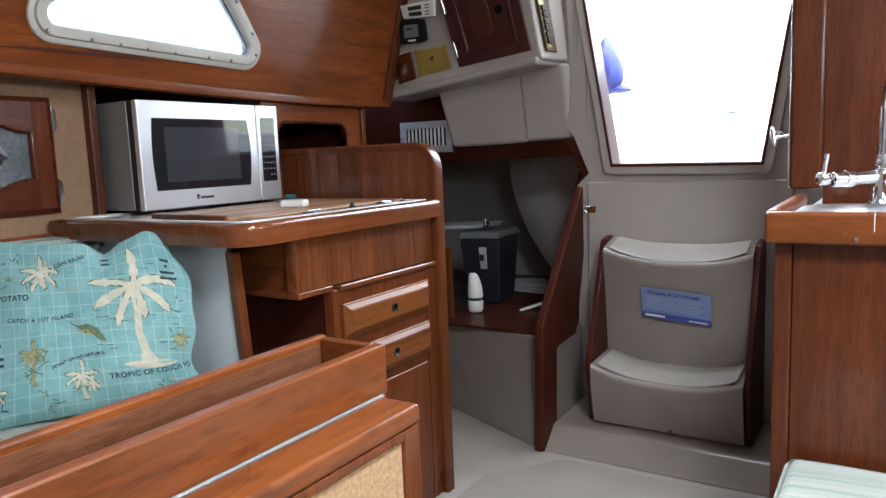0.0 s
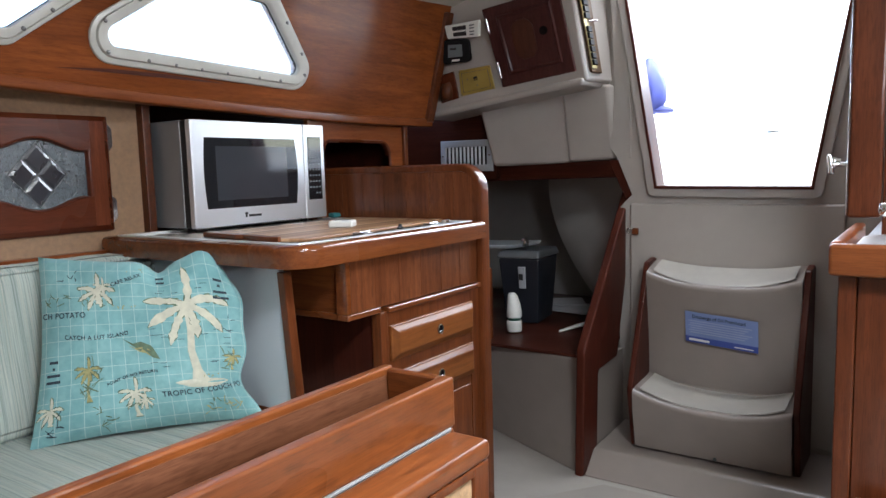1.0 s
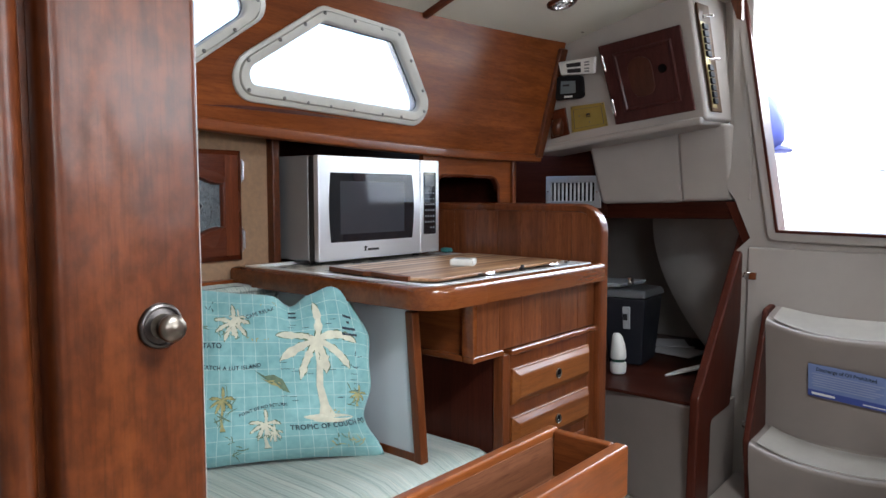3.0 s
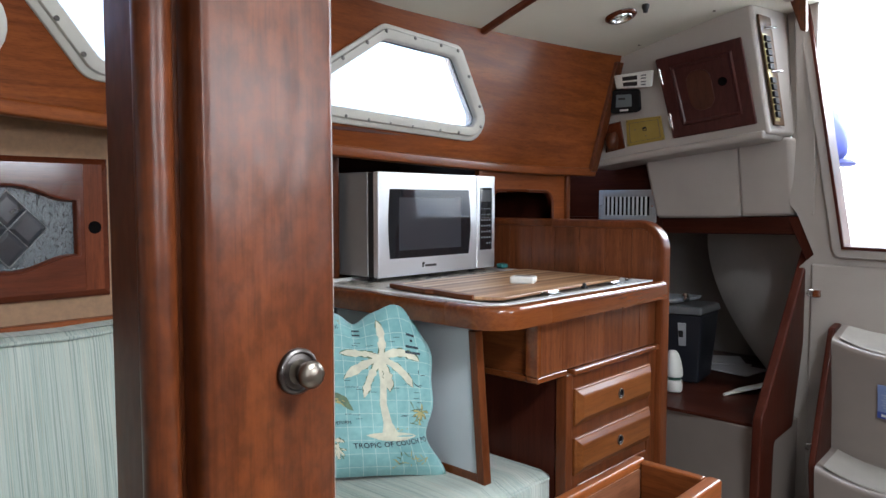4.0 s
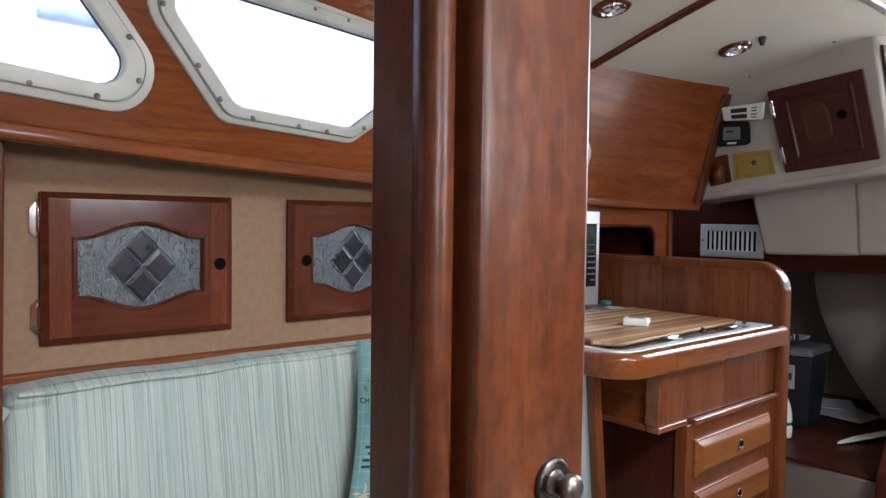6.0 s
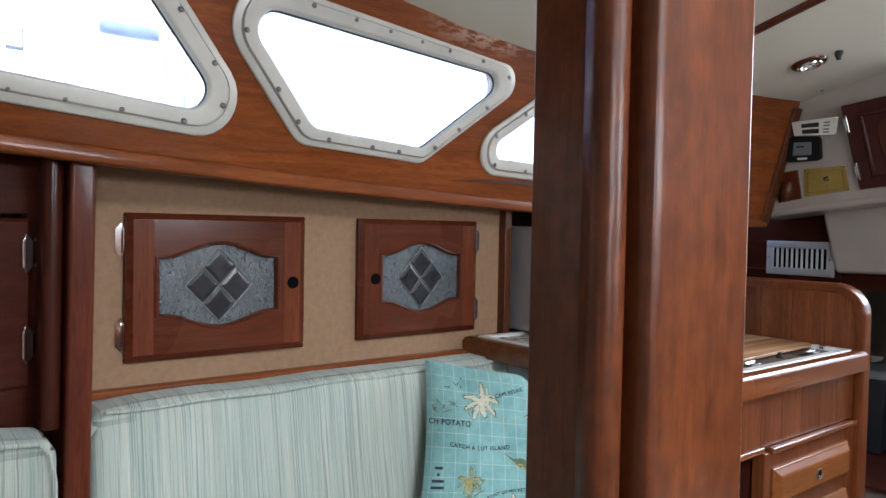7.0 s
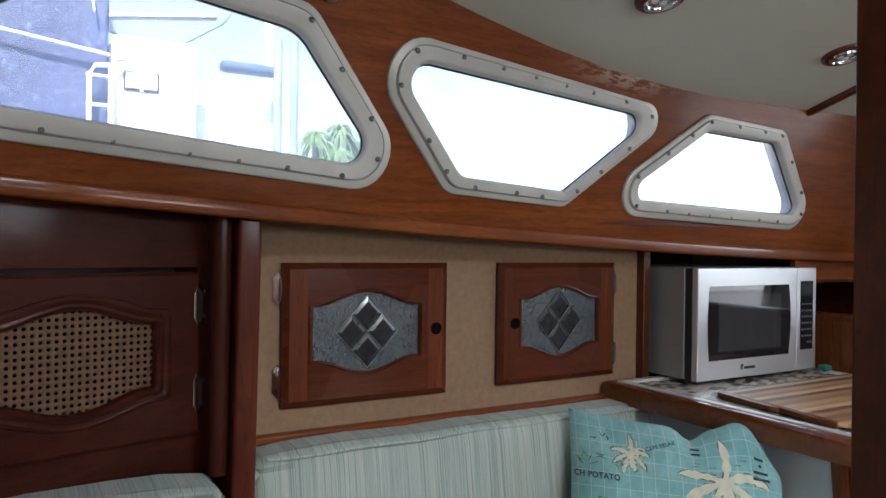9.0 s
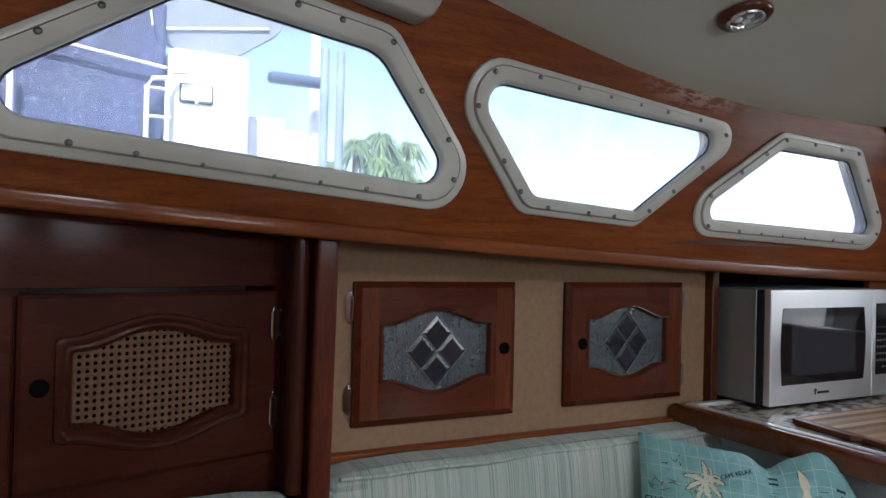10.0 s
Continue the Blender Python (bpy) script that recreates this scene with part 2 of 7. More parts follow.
def prism(pts, place, a, b, w=0.0, seg=2):
    """A polygon of (u, v), stretched from a to b; place(u, v, d) gives the point."""
    bm = bmesh.new()
    lo = [bm.verts.new(place(u, v, a)) for u, v in pts]
    hi = [bm.verts.new(place(u, v, b)) for u, v in pts]
    bm.faces.new(lo)
    bm.faces.new(hi[::-1])
    for i in range(len(pts)):
        j = (i + 1) % len(pts)
        bm.faces.new([lo[i], hi[i], hi[j], lo[j]])
    bmesh.ops.recalc_face_normals(bm, faces=bm.faces)
    return bevel(bm, w, seg)


def along_x(u, v, d):
    return (d, u, v)


def along_y(u, v, d):
    return (u, d, v)


def along_z(u, v, d):
    return (u, v, d)


def offset_poly(pts, d):
    """A convex polygon with its sides moved out by d."""
    area = sum(a[0] * b[1] - b[0] * a[1] for a, b in zip(pts, pts[1:] + pts[:1]))
    s = 1 if area > 0 else -1
    lines = []
    for a, b in zip(pts, pts[1:] + pts[:1]):
        t = Vector((b[0] - a[0], b[1] - a[1])).normalized()
        nrm = Vector((t.y, -t.x)) * s
        lines.append((Vector(a) + nrm * d, t))
    out = []
    for (p, t), (q, r) in zip(lines[-1:] + lines[:-1], lines):
        k = ((q - p).x * r.y - (q - p).y * r.x) / (t.x * r.y - t.y * r.x)
        out.append(tuple(p + t * k))
    return out


def round_poly(pts, rad, n=6):
    """The polygon with each corner rounded to rad (a number, or one for each corner)."""
    out = []
    k = len(pts)
    for i in range(k):
        p, a, b = Vector(pts[i]), Vector(pts[i - 1]), Vector(pts[(i + 1) % k])
        r = rad[i] if isinstance(rad, (list, tuple)) else rad
        u, v = (a - p).normalized(), (b - p).normalized()
        half = math.acos(max(-1, min(1, u.dot(v)))) / 2
        reach = min(r / math.tan(half), (a - p).length * 0.48, (b - p).length * 0.48)
        r = reach * math.tan(half)
        c = p + (u + v).normalized() * (r / math.sin(half))
        s, e = p + u * reach - c, p + v * reach - c
        turn = math.atan2(s.x * e.y - s.y * e.x, s.dot(e))
        for j in range(n + 1):
            g = turn * j / n
            out.append((c.x + s.x * math.cos(g) - s.y * math.sin(g), c.y + s.x * math.sin(g) + s.y * math.cos(g)))
    return out


def ring(loops, close=False):
    """Quads between loops of equal length; loops are lists of 3D points."""
    bm = bmesh.new()
    rows = [[bm.verts.new(p) for p in lp] for lp in loops]
    pairs = list(zip(rows, rows[1:])) + ([(rows[-1], rows[0])] if close else [])
    for a, b in pairs:
        for i in range(len(a)):
            j = (i + 1) % len(a)
            bm.faces.new([a[i], a[j], b[j], b[i]])
    return bm


def cyl(a, b, r, n=16, r2=None, w=0.0):
    """A round bar from a to b."""
    a, b = Vector(a), Vector(b)
    bm = bmesh.new()
    bmesh.ops.create_cone(bm, cap_ends=True, segments=n, radius1=r, radius2=r if r2 is None else r2, depth=(b - a).length)
    if w:
        bevel(bm, w, 2, 50)
    m = (b - a).to_track_quat('Z', 'Y').to_matrix().to_4x4()
    return moved(bm, Matrix.Translation((a + b) / 2) @ m)


def lathe(profile, n=24):
    """A turned body from (radius, height) pairs about z."""
    bm = bmesh.new()
    rows = []
    for r, z in profile:
        rows.append([bm.verts.new((max(r, 1e-5) * math.cos(2 * math.pi * i / n), max(r, 1e-5) * math.sin(2 * math.pi * i / n), z)) for i in range(n)])
    for p, q in zip(rows, rows[1:]):
        for i in range(n):
            bm.faces.new([p[i], p[(i + 1) % n], q[(i + 1) % n], q[i]])
    bm.faces.new(rows[0][::-1])
    bm.faces.new(rows[-1])
    return bm


def tube(points, r, n=8):
    """A bent round bar through the points."""
    bm = bmesh.new()
    rows = []
    pts = [Vector(p) for p in points]
    for i, p in enumerate(pts):
        t = (pts[min(i + 1, len(pts) - 1)] - pts[max(i - 1, 0)]).normalized()
        u = t.cross(Vector((0.31, 0.52, 0.79))).normalized()
        v = t.cross(u)
        rows.append([bm.verts.new(p + (u * math.cos(2 * math.pi * k / n) + v * math.sin(2 * math.pi * k / n)) * r) for k in range(n)])
    for a, b in zip(rows, rows[1:]):
        for i in range(n):
            bm.faces.new([a[i], a[(i + 1) % n], b[(i + 1) % n], b[i]])
    bm.faces.new(rows[0][::-1])
    bm.faces.new(rows[-1])
    return bm


def quad_map(bl, br, tr, tl):
    """A face frame: place(u, v, d) with u, v from 0 to 1 and d metres in front, towards the cabin."""
    bl, br, tr, tl = map(Vector, (bl, br, tr, tl))
    nrm = (br - bl).cross(tl - bl).normalized()

    def place(u, v, d):
        return bl * (1 - u) * (1 - v) + br * u * (1 - v) + tr * u * v + tl * (1 - u) * v + nrm * d
    return place


# ---------------------------------------------------------------- forms of the hull
def side(y, z):
    """Inner face of the cabin side: it bows along the boat and leans in."""
    return -1.850 + 0.045 * (y - 1.2) ** 2 + 0.27 * (z - 1.45)


def roof(x, y):
    """Underside of the cabin top: cambered, and rising forward."""
    return 1.962 - 0.081 * x * x + 0.055 * min(0.8, max(0.0, 1.2 - y)) + (0.1 * min(1.05, 1.0 - y) ** 2 if y < 1 else 0.0)

# ---------------------------------------------------------------- large structure
structure("floor", box(-2.3, 1.6, -2.2, 2.75, -0.06, 0.0, 0.0), CREAM_FLOOR, "cream fibreglass cabin sole", "floor")

# clear openings of the windows, and the outer edges of their frames
WINDOWS = [
    [(-0.505, 1.511), (-0.193, 1.713), (0.141, 1.682), (0.350, 1.453)],
    [(0.325, 1.672), (1.085, 1.631), (0.836, 1.436), (0.535, 1.452)],
    [(1.017, 1.430), (1.287, 1.616), (1.565, 1.607), (1.745, 1.409)],
]
RADII = [(0.035, 0.05, 0.08, 0.038), (0.040, 0.030, 0.03, 0.055), (0.028, 0.04, 0.03, 0.022)]
OUTER = [
    [(-0.662, 1.472), (-0.178, 1.766), (0.166, 1.726), (0.462, 1.400)],
    [(0.212, 1.728), (1.176, 1.653), (0.842, 1.399), (0.502, 1.416)],
    [(0.893, 1.391), (1.277, 1.659), (1.592, 1.644), (1.841, 1.360)],
]
OUTER_RADII = [(0.075, 0.06, 0.06, 0.075), (0.125, 0.046, 0.045, 0.06), (0.066, 0.045, 0.05, 0.06)]


def lip_z(y):
    """Lower edge of the window panel, falling aft."""
    return 1.365 - 0.058 * y + 0.008 * y * y if y < 2 else 1.281


def top_z(y):
    z = 1.72
    for _ in range(12):
        z = roof(side(y, z), y)
    return z


def side_sheet(lo, hi, holes, y0, y1, out):
    """A sheet on the cabin side between two height curves with holes through it."""
    bm = bmesh.new()
    ys = np.linspace(y0, y1, 37)
    rim = [(y, lo(y)) for y in ys] + [(y, hi(y)) for y in ys[::-1]]
    edges = []
    for loop in [rim] + holes:
        vs = [bm.verts.new((0, y, z)) for y, z in loop]
        edges += [bm.edges.new((vs[i], vs[(i + 1) % len(vs)])) for i in range(len(vs))]
    bmesh.ops.triangle_fill(bm, use_beauty=True, use_dissolve=False, edges=edges)
    for y in np.linspace(y0, y1, 25)[1:-1]:
        bmesh.ops.bisect_plane(bm, geom=bm.verts[:] + bm.edges[:] + bm.faces[:], plane_co=(0, y, 0), plane_no=(0, 1, 0))
    for v in bm.verts:
        v.co.x = side(v.co.y, v.co.z) + out
    res = bmesh.ops.extrude_face_region(bm, geom=bm.faces[:])
    for g in res["geom"]:
        if isinstance(g, bmesh.types.BMVert):
            g.co.x -= 0.03
    return bm


HOLES = [round_poly(offset_poly(w, 0.012), [r + 0.012 for r in rr]) for w, rr in zip(WINDOWS, RADII)]
structure("wall_west", side_sheet(lip_z, lambda y: top_z(y) + 0.02, HOLES, -1.6, 2.428, 0.0), TEAK_WALL,
          "varnished teak cabin side with three windows", "wall")
structure("wall_west_outer", side_sheet(lambda y: lip_z(y) + 0.03, lambda y: top_z(y) + 0.08, [round_poly(offset_poly(w, 0.03), [r + 0.03 for r in rr]) for w, rr in zip(WINDOWS, RADII)], -2.1, 3.2, -0.034), CREAM,
          "cream fibreglass coachroof side", "wall")
# moulded strip along the foot of the panel
ys = list(np.linspace(-1.6, 2.428, 40))
structure("trim_window_panel", ring([[(side(y, lip_z(y)) + dx, y, lip_z(y) + dz) for y in ys] + [(side(y, lip_z(y)) + dx - 0.001, y, lip_z(y) + dz) for y in ys[::-1]]
                                     for dx, dz in ((-0.035, -0.012), (0.008, -0.014), (0.012, -0.008), (0.012, 0.012), (0.008, 0.018), (0.0, 0.02))]),
          TEAK_Y, "rounded teak edge moulding under the windows", "trim")


structure("trim_panel_end", hexa([(side(2.39, 1.285), 2.392, 1.285), (side(2.39, 1.285) + 0.014, 2.396, 1.285), (side(2.43, 1.285) + 0.014, 2.436, 1.285), (side(2.43, 1.285) - 0.02, 2.436, 1.285),
                                  (side(2.39, 1.70), 2.392, 1.70), (side(2.39, 1.70) + 0.014, 2.396, 1.70), (side(2.43, 1.70) + 0.014, 2.436, 1.70), (side(2.43, 1.70) - 0.02, 2.436, 1.70)], 0.003), MAHOG_Z,
          "mahogany end strip of the window panel", "trim")


def window(i, poly, rads, outer, outer_rads):
    w = thing(f"window_{i}", (side(poly[0][0], poly[0][1]), poly[0][0], poly[0][1]), "cream aluminium framed cabin window with riveted edge", "window", "cabin windows", "structure")
    rim_in, rim_out = round_poly(poly, list(rads), 9), round_poly(outer, list(outer_rads), 9)

    def between(k):
        return [(p[0] * k + q[0] * (1 - k), p[1] * k + q[1] * (1 - k)) for p, q in zip(rim_in, rim_out)]
    prof = [(0.0, 0.0), (0.0, 0.005), (0.05, 0.0085), (0.29, 0.0105), (0.31, 0.0055), (0.34, 0.0055), (0.36, 0.0145), (0.40, 0.0155), (0.86, 0.0150), (0.95, 0.0120), (1.0, 0.007), (1.0, -0.014)]
    loops = [[(side(y, z) + h, y, z) for y, z in between(k)] for k, h in prof]
    part("window_frame", ring(loops), ALU, w, sharp=18)
    lp = round_poly(poly, list(rads))
    gasket = [[(side(y, z) + h, y, z) for y, z in round_poly(offset_poly(poly, o), [max(0.004, r + o) for r in rads])] for o, h in ((0.0, -0.002), (-0.002, -0.003), (-0.002, -0.010), (0.0, -0.011))]
    part("gasket", ring(gasket, True), RUBBER, w)
    bm = bmesh.new()
    a = [bm.verts.new((side(y, z) - 0.004, y, z)) for y, z in lp]
    b = [bm.verts.new((side(y, z) - 0.007, y, z)) for y, z in lp]
    bm.faces.new(a)
    bm.faces.new(b[::-1])
    for k in range(len(a)):
        bm.faces.new([a[k], b[k], b[(k + 1) % len(a)], a[(k + 1) % len(a)]])
    pane = part("pane", bm, PANE, w, "clear window glass")
    pane.visible_shadow = False
    # screws round the flange
    mid = between(0.46)
    length = [0.0]
    for p, q in zip(mid, mid[1:] + mid[:1]):
        length.append(length[-1] + math.dist(p, q))
    head = None
    count = round(length[-1] / 0.095)
    for k in range(count):
        s = length[-1] * (k + 0.35 * random.random()) / count
        j = max(q for q in range(len(mid)) if length[q] <= s)
        p, q = mid[j], mid[(j + 1) % len(mid)]
        f = (s - length[j]) / max(1e-6, length[j + 1] - length[j])
        y, z = p[0] + (q[0] - p[0]) * f, p[1] + (q[1] - p[1]) * f
        if head is None:
            bm = moved(lathe([(0.0060, 0), (0.0058, 0.0016), (0.0040, 0.0038), (0.0, 0.0046)], 10), Matrix.Rotation(radians(75), 4, 'Y'))
            head = part("screw", bm, SCREW, w)
            ob = head
        else:
            ob = head.copy()
            scene.collection.objects.link(ob)
        ob.location = (side(y, z) + 0.0162, y, z)


for i, (poly, rads, outer, outer_rads) in enumerate(zip(WINDOWS, RADII, OUTER, OUTER_RADII)):
    window(i + 1, poly, rads, outer, outer_rads)

# cabin top
bm = bmesh.new()
xs, ysr = np.linspace(-1.82, 1.82, 29), np.linspace(-2.1, 2.74, 25)
edge = {y: side(y, top_z(y)) - 0.02 for y in ysr}
grid = [[bm.verts.new((max(x, edge[y]), y, roof(max(x, edge[y]), y))) for x in xs] for y in ysr]
for r0, r1, yc in zip(grid, grid[1:], ysr):
    for k in range(len(xs) - 1):
        if 1.85 < yc < 2.6 and -1.13 < xs[k] < 0.15:      # companionway hatch
            continue
        if 0.05 < yc < 0.75 and -0.02 < xs[k] < 0.5:  # saloon hatch
            continue
        bm.faces.new([r0[k], r0[k + 1], r1[k + 1], r1[k]])
res = bmesh.ops.extrude_face_region(bm, geom=bm.faces[:])
for g in res["geom"]:
    if isinstance(g, bmesh.types.BMVert):
        g.co.z += 0.04
structure("ceiling", bm, LINER, "cream vinyl cabin headliner", "ceiling")

# plain walls that close the cabin
structure("wall_forward", box(-2.3, 1.7, -2.2, -2.1, 0, 2.1, 0.0), CREAM, "cream forward bulkhead", "wall")
structure("wall_east", join(box(1.55, 1.7, -2.2, 2.7, 0, 1.35, 0), box(1.55, 1.7, -2.2, 2.7, 1.68, 2.0, 0), box(1.55, 1.7, -2.2, -1.2, 1.35, 1.68, 0), box(1.55, 1.7, 1.9, 2.7, 1.35, 1.68, 0), box(1.55, 1.7, 0.2, 0.35, 1.35, 1.68, 0)), TEAK_Y, "teak cabin side across the saloon", "wall")
structure("wall_hull", box(-2.42, -2.36, -2.2, 3.6, 0, 1.4, 0.0), CREAM, "hull lining behind the lockers", "wall")

# unseen sheets added over the openings to keep sun patches out of the cabin
structure("hatch_slide", box(-1.22, 0.42, 1.72, 2.72, 2.06, 2.09, 0.01), CREAM, "added cream slide over the companionway hatch, keeping the sun out", "hatch")
structure("hatch_cover", box(-0.25, 0.85, -0.15, 1.15, roof(0.3, 0.2) + 0.10, roof(0.3, 0.2) + 0.13, 0.01), WHITE, "added white sheet over the saloon hatch lamp, keeping the sun out", "hatch")
structure("window_4", box(1.66, 1.69, -1.2, 1.9, 1.35, 1.68, 0.0), WHITE, "added white sheet behind the east window lamps, keeping the sun out", "window")

# ---------------------------------------------------------------- fabrics, glass, small materials
def fabric_stripes():
    m, n, l, bsdf = nodes_of("striped_canvas")
    wide = noise_of(n, l, coords(n, l, (0.35, 26, 0.5)), 1.6, 2, 0.5, 0.0)
    thin = noise_of(n, l, coords(n, l, (0.8, 165, 1.0)), 2.2, 3, 0.7, 0.0)
    col = ramp_of(n, l, thin, (0.36, (0.25, 0.30, 0.275)), (0.45, (0.37, 0.43, 0.395)), (0.53, (0.50, 0.55, 0.51)), (0.60, (0.42, 0.43, 0.37)), (0.68, (0.62, 0.61, 0.54)))
    soft = ramp_of(n, l, wide, (0.35, (0.66, 0.71, 0.69)), (0.65, (0.92, 0.90, 0.875)))
    l.new(blend(n, l, 'MULTIPLY', 0.8, col, soft), bsdf.inputs["Base Color"])
    bsdf.inputs["Roughness"].default_value = 0.85
    bsdf.inputs["Sheen Weight"].default_value = 0.15
    weave = noise_of(n, l, coords(n, l), 500.0, 2)
    bump_of(n, l, bsdf, weave, 0.25, 0.001)
    return m


def pillow_cloth():
    m, n, l, bsdf = nodes_of("printed_pillow_cloth")
    uv = n.new("ShaderNodeTexCoord").outputs["UV"]
    base = ramp_of(n, l, noise_of(n, l, coords(n, l), 9.0, 4), (0.3, (0.17, 0.37, 0.38)), (0.7, (0.25, 0.48, 0.48)))
    faded = ramp_of(n, l, noise_of(n, l, coords(n, l), 55.0, 4), (0.35, (0.86, 0.9, 0.9)), (0.65, (1.08, 1.05, 1.03)))
    base = blend(n, l, 'MULTIPLY', 1.0, base, faded)
    br = n.new("ShaderNodeTexBrick")
    br.offset = 0.0
    br.inputs["Color1"].default_value = br.inputs["Color2"].default_value = (0, 0, 0, 1)
    br.inputs["Mortar"].default_value = (1, 1, 1, 1)
    br.inputs["Scale"].default_value = 1.0
    br.inputs["Mortar Size"].default_value = 0.0017
    br.inputs["Brick Width"].default_value, br.inputs["Row Height"].default_value = 0.060, 0.074
    l.new(uv, br.inputs["Vector"])
    f = n.new("ShaderNodeMath")
    f.operation = 'MULTIPLY'
    f.inputs[1].default_value = 0.55
    l.new(br.outputs["Color"], f.inputs[0])
    l.new(blend(n, l, 'MIX', f.outputs[0], base, (0.55, 0.66, 0.62)), bsdf.inputs["Base Color"])
    bsdf.inputs["Roughness"].default_value = 0.85
    bsdf.inputs["Sheen Weight"].default_value = 0.2
    bump_of(n, l, bsdf, noise_of(n, l, coords(n, l), 420.0, 2), 0.25, 0.001)
    return m


def cane_web():
    """Woven cane: diagonal and straight strands round open holes."""
    m, n, l, bsdf = nodes_of("woven_cane")
    c = ramp_of(n, l, noise_of(n, l, coords(n, l), 90.0, 4), (0.3, (0.10, 0.045, 0.022)), (0.7, (0.19, 0.092, 0.046)))
    l.new(c, bsdf.inputs["Base Color"])
    bsdf.inputs["Roughness"].default_value = 0.6
    return m


def hammered_glass():
    m, n, l, bsdf = nodes_of("textured_glass")
    f = noise_of(n, l, coords(n, l, (1, 1, 0.6)), 120.0, 2, 0.5, 2.5)
    l.new(ramp_of(n, l, f, (0.33, (0.012, 0.016, 0.019)), (0.43, (0.030, 0.040, 0.047)), (0.50, (0.052, 0.066, 0.074)), (0.72, (0.064, 0.082, 0.092))), bsdf.inputs["Base Color"])
    bsdf.inputs["Roughness"].default_value = 0.22
    bsdf.inputs["Specular IOR Level"].default_value = 0.8
    bump_of(n, l, bsdf, f, 0.5, 0.004)
    return m


def board_strips():
    """A teak board made of glued strips of differing tone."""
    m, n, l, bsdf = nodes_of("strip_board")
    w = n.new("ShaderNodeTexWhiteNoise")
    w.noise_dimensions = '1D'
    sep = n.new("ShaderNodeSeparateXYZ")
    l.new(coords(n, l, (1, 1, 1)), sep.inputs[0])
    mul = n.new("ShaderNodeMath")
    mul.operation = 'MULTIPLY'
    mul.inputs[1].default_value = 46.0
    l.new(sep.outputs[0], mul.inputs[0])
    fl = n.new("ShaderNodeMath")
    fl.operation = 'FLOOR'
    l.new(mul.outputs[0], fl.inputs[0])
    l.new(fl.outputs[0], w.inputs["W"])
    col = ramp_of(n, l, w.outputs["Value"], (0.0, (0.16, 0.07, 0.033)), (0.4, (0.36, 0.19, 0.095)), (0.7, (0.52, 0.32, 0.18)), (1.0, (0.68, 0.50, 0.32)))
    grain = ramp_of(n, l, noise_of(n, l, coords(n, l, (60, 3, 10)), 3.0, 4), (0.3, (0.7, 0.66, 0.62)), (0.7, (1.06, 1.05, 1.03)))
    l.new(blend(n, l, 'MULTIPLY', 0.8, col, grain), bsdf.inputs["Base Color"])
    bsdf.inputs["Roughness"].default_value = 0.42
    return m


CANVAS = fabric_stripes()
CLOTH = pillow_cloth()
CANE = cane_web()
HAMMERED = hammered_glass()
STRIPS = board_strips()
LEAD = plain("lead_came", (0.16, 0.16, 0.16), 0.35, 0.9, 0.2, 60.0, 300.0, 0.05)
BEVELGLASS = plain("bevelled_glass", (0.022, 0.024, 0.03), 0.2, 0, 0.3, 30.0, 300.0, 0.0, 0.35)
# near-black without gloss: paints the shade inside holes and gaps
HOLE_SHADE = plain("hole_shade", (0.006, 0.005, 0.005), 0.9, 0, 0.1)
HOLE_SHADE.node_tree.nodes["Principled BSDF"].inputs["Specular IOR Level"].default_value = 0.0
PRINT_CREAM = plain("cream_print", (0.62, 0.60, 0.47), 0.85, 0, 0.15, 60.0, 400.0, 0.1)
PRINT_OCHRE = plain("ochre_print", (0.40, 0.36, 0.16), 0.85, 0, 0.3, 80.0, 400.0, 0.1)
PRINT_GREEN = plain("olive_print", (0.13, 0.19, 0.12), 0.85, 0, 0.3, 80.0, 400.0, 0.1)
PRINT_INK = plain("ink_print", (0.03, 0.045, 0.06), 0.85, 0, 0.2, 80.0, 400.0, 0.1)
TILE_A = plain("pale_mosaic", (0.46, 0.42, 0.36), 0.35, 0, 0.25, 30.0, 300.0, 0.05)
TILE_B = plain("dark_mosaic", (0.06, 0.052, 0.045), 0.3, 0, 0.4, 30.0, 300.0, 0.05)
CORKBOARD = plain("cork_board", (0.40, 0.25, 0.13), 0.9, 0, 0.35, 140.0, 400.0, 0.5)
MWGLASS = plain("oven_glass", (0.012, 0.013, 0.016), 0.05, 0, 0.1, 5.0, 300.0, 0.0, 0.6)
MWMESH = plain("oven_window_screen", (0.035, 0.038, 0.045), 0.10, 0, 0.1, 5.0, 300.0, 0.0, 0.8)


def text_bm(words, size, spacing=1.0):
    """Flat letters from the built-in font, centred."""
    cu = bpy.data.curves.new("letters", 'FONT')
    cu.body, cu.size, cu.align_x, cu.align_y, cu.space_character = words, size, 'CENTER', 'CENTER', spacing
    cu.offset = size * 0.022
    ob = new("letters", cu)
    me = bpy.data.meshes.new_from_object(ob)
    bpy.data.objects.remove(ob)
    bpy.data.curves.remove(cu)
    bm = bmesh.new()
    bm.from_mesh(me)
    bpy.data.meshes.remove(me)
    return bm


# ---------------------------------------------------------------- locker wall beside the settee
structure("wall_lockers", box(-2.03, -2.0, 0.10, 1.245, 0.86, 1.40, 0), CORK, "tan pressed wallboard between the lockers", "wall")
# sheet closing the gap under the lip; its dark colour paints the shade
structure("soffit", box(-2.36, -1.87, -1.6, 2.46, 1.365, 1.385, 0), DARK_Y, "underside behind the window panel, darkened for the shade there", "soffit")
structure("baseboard", box(-2.0, -1.972, 0.11, 1.20, 0.876, 0.902, 0.004), TEAK_Y, "thin teak rail above the settee back", "trim")
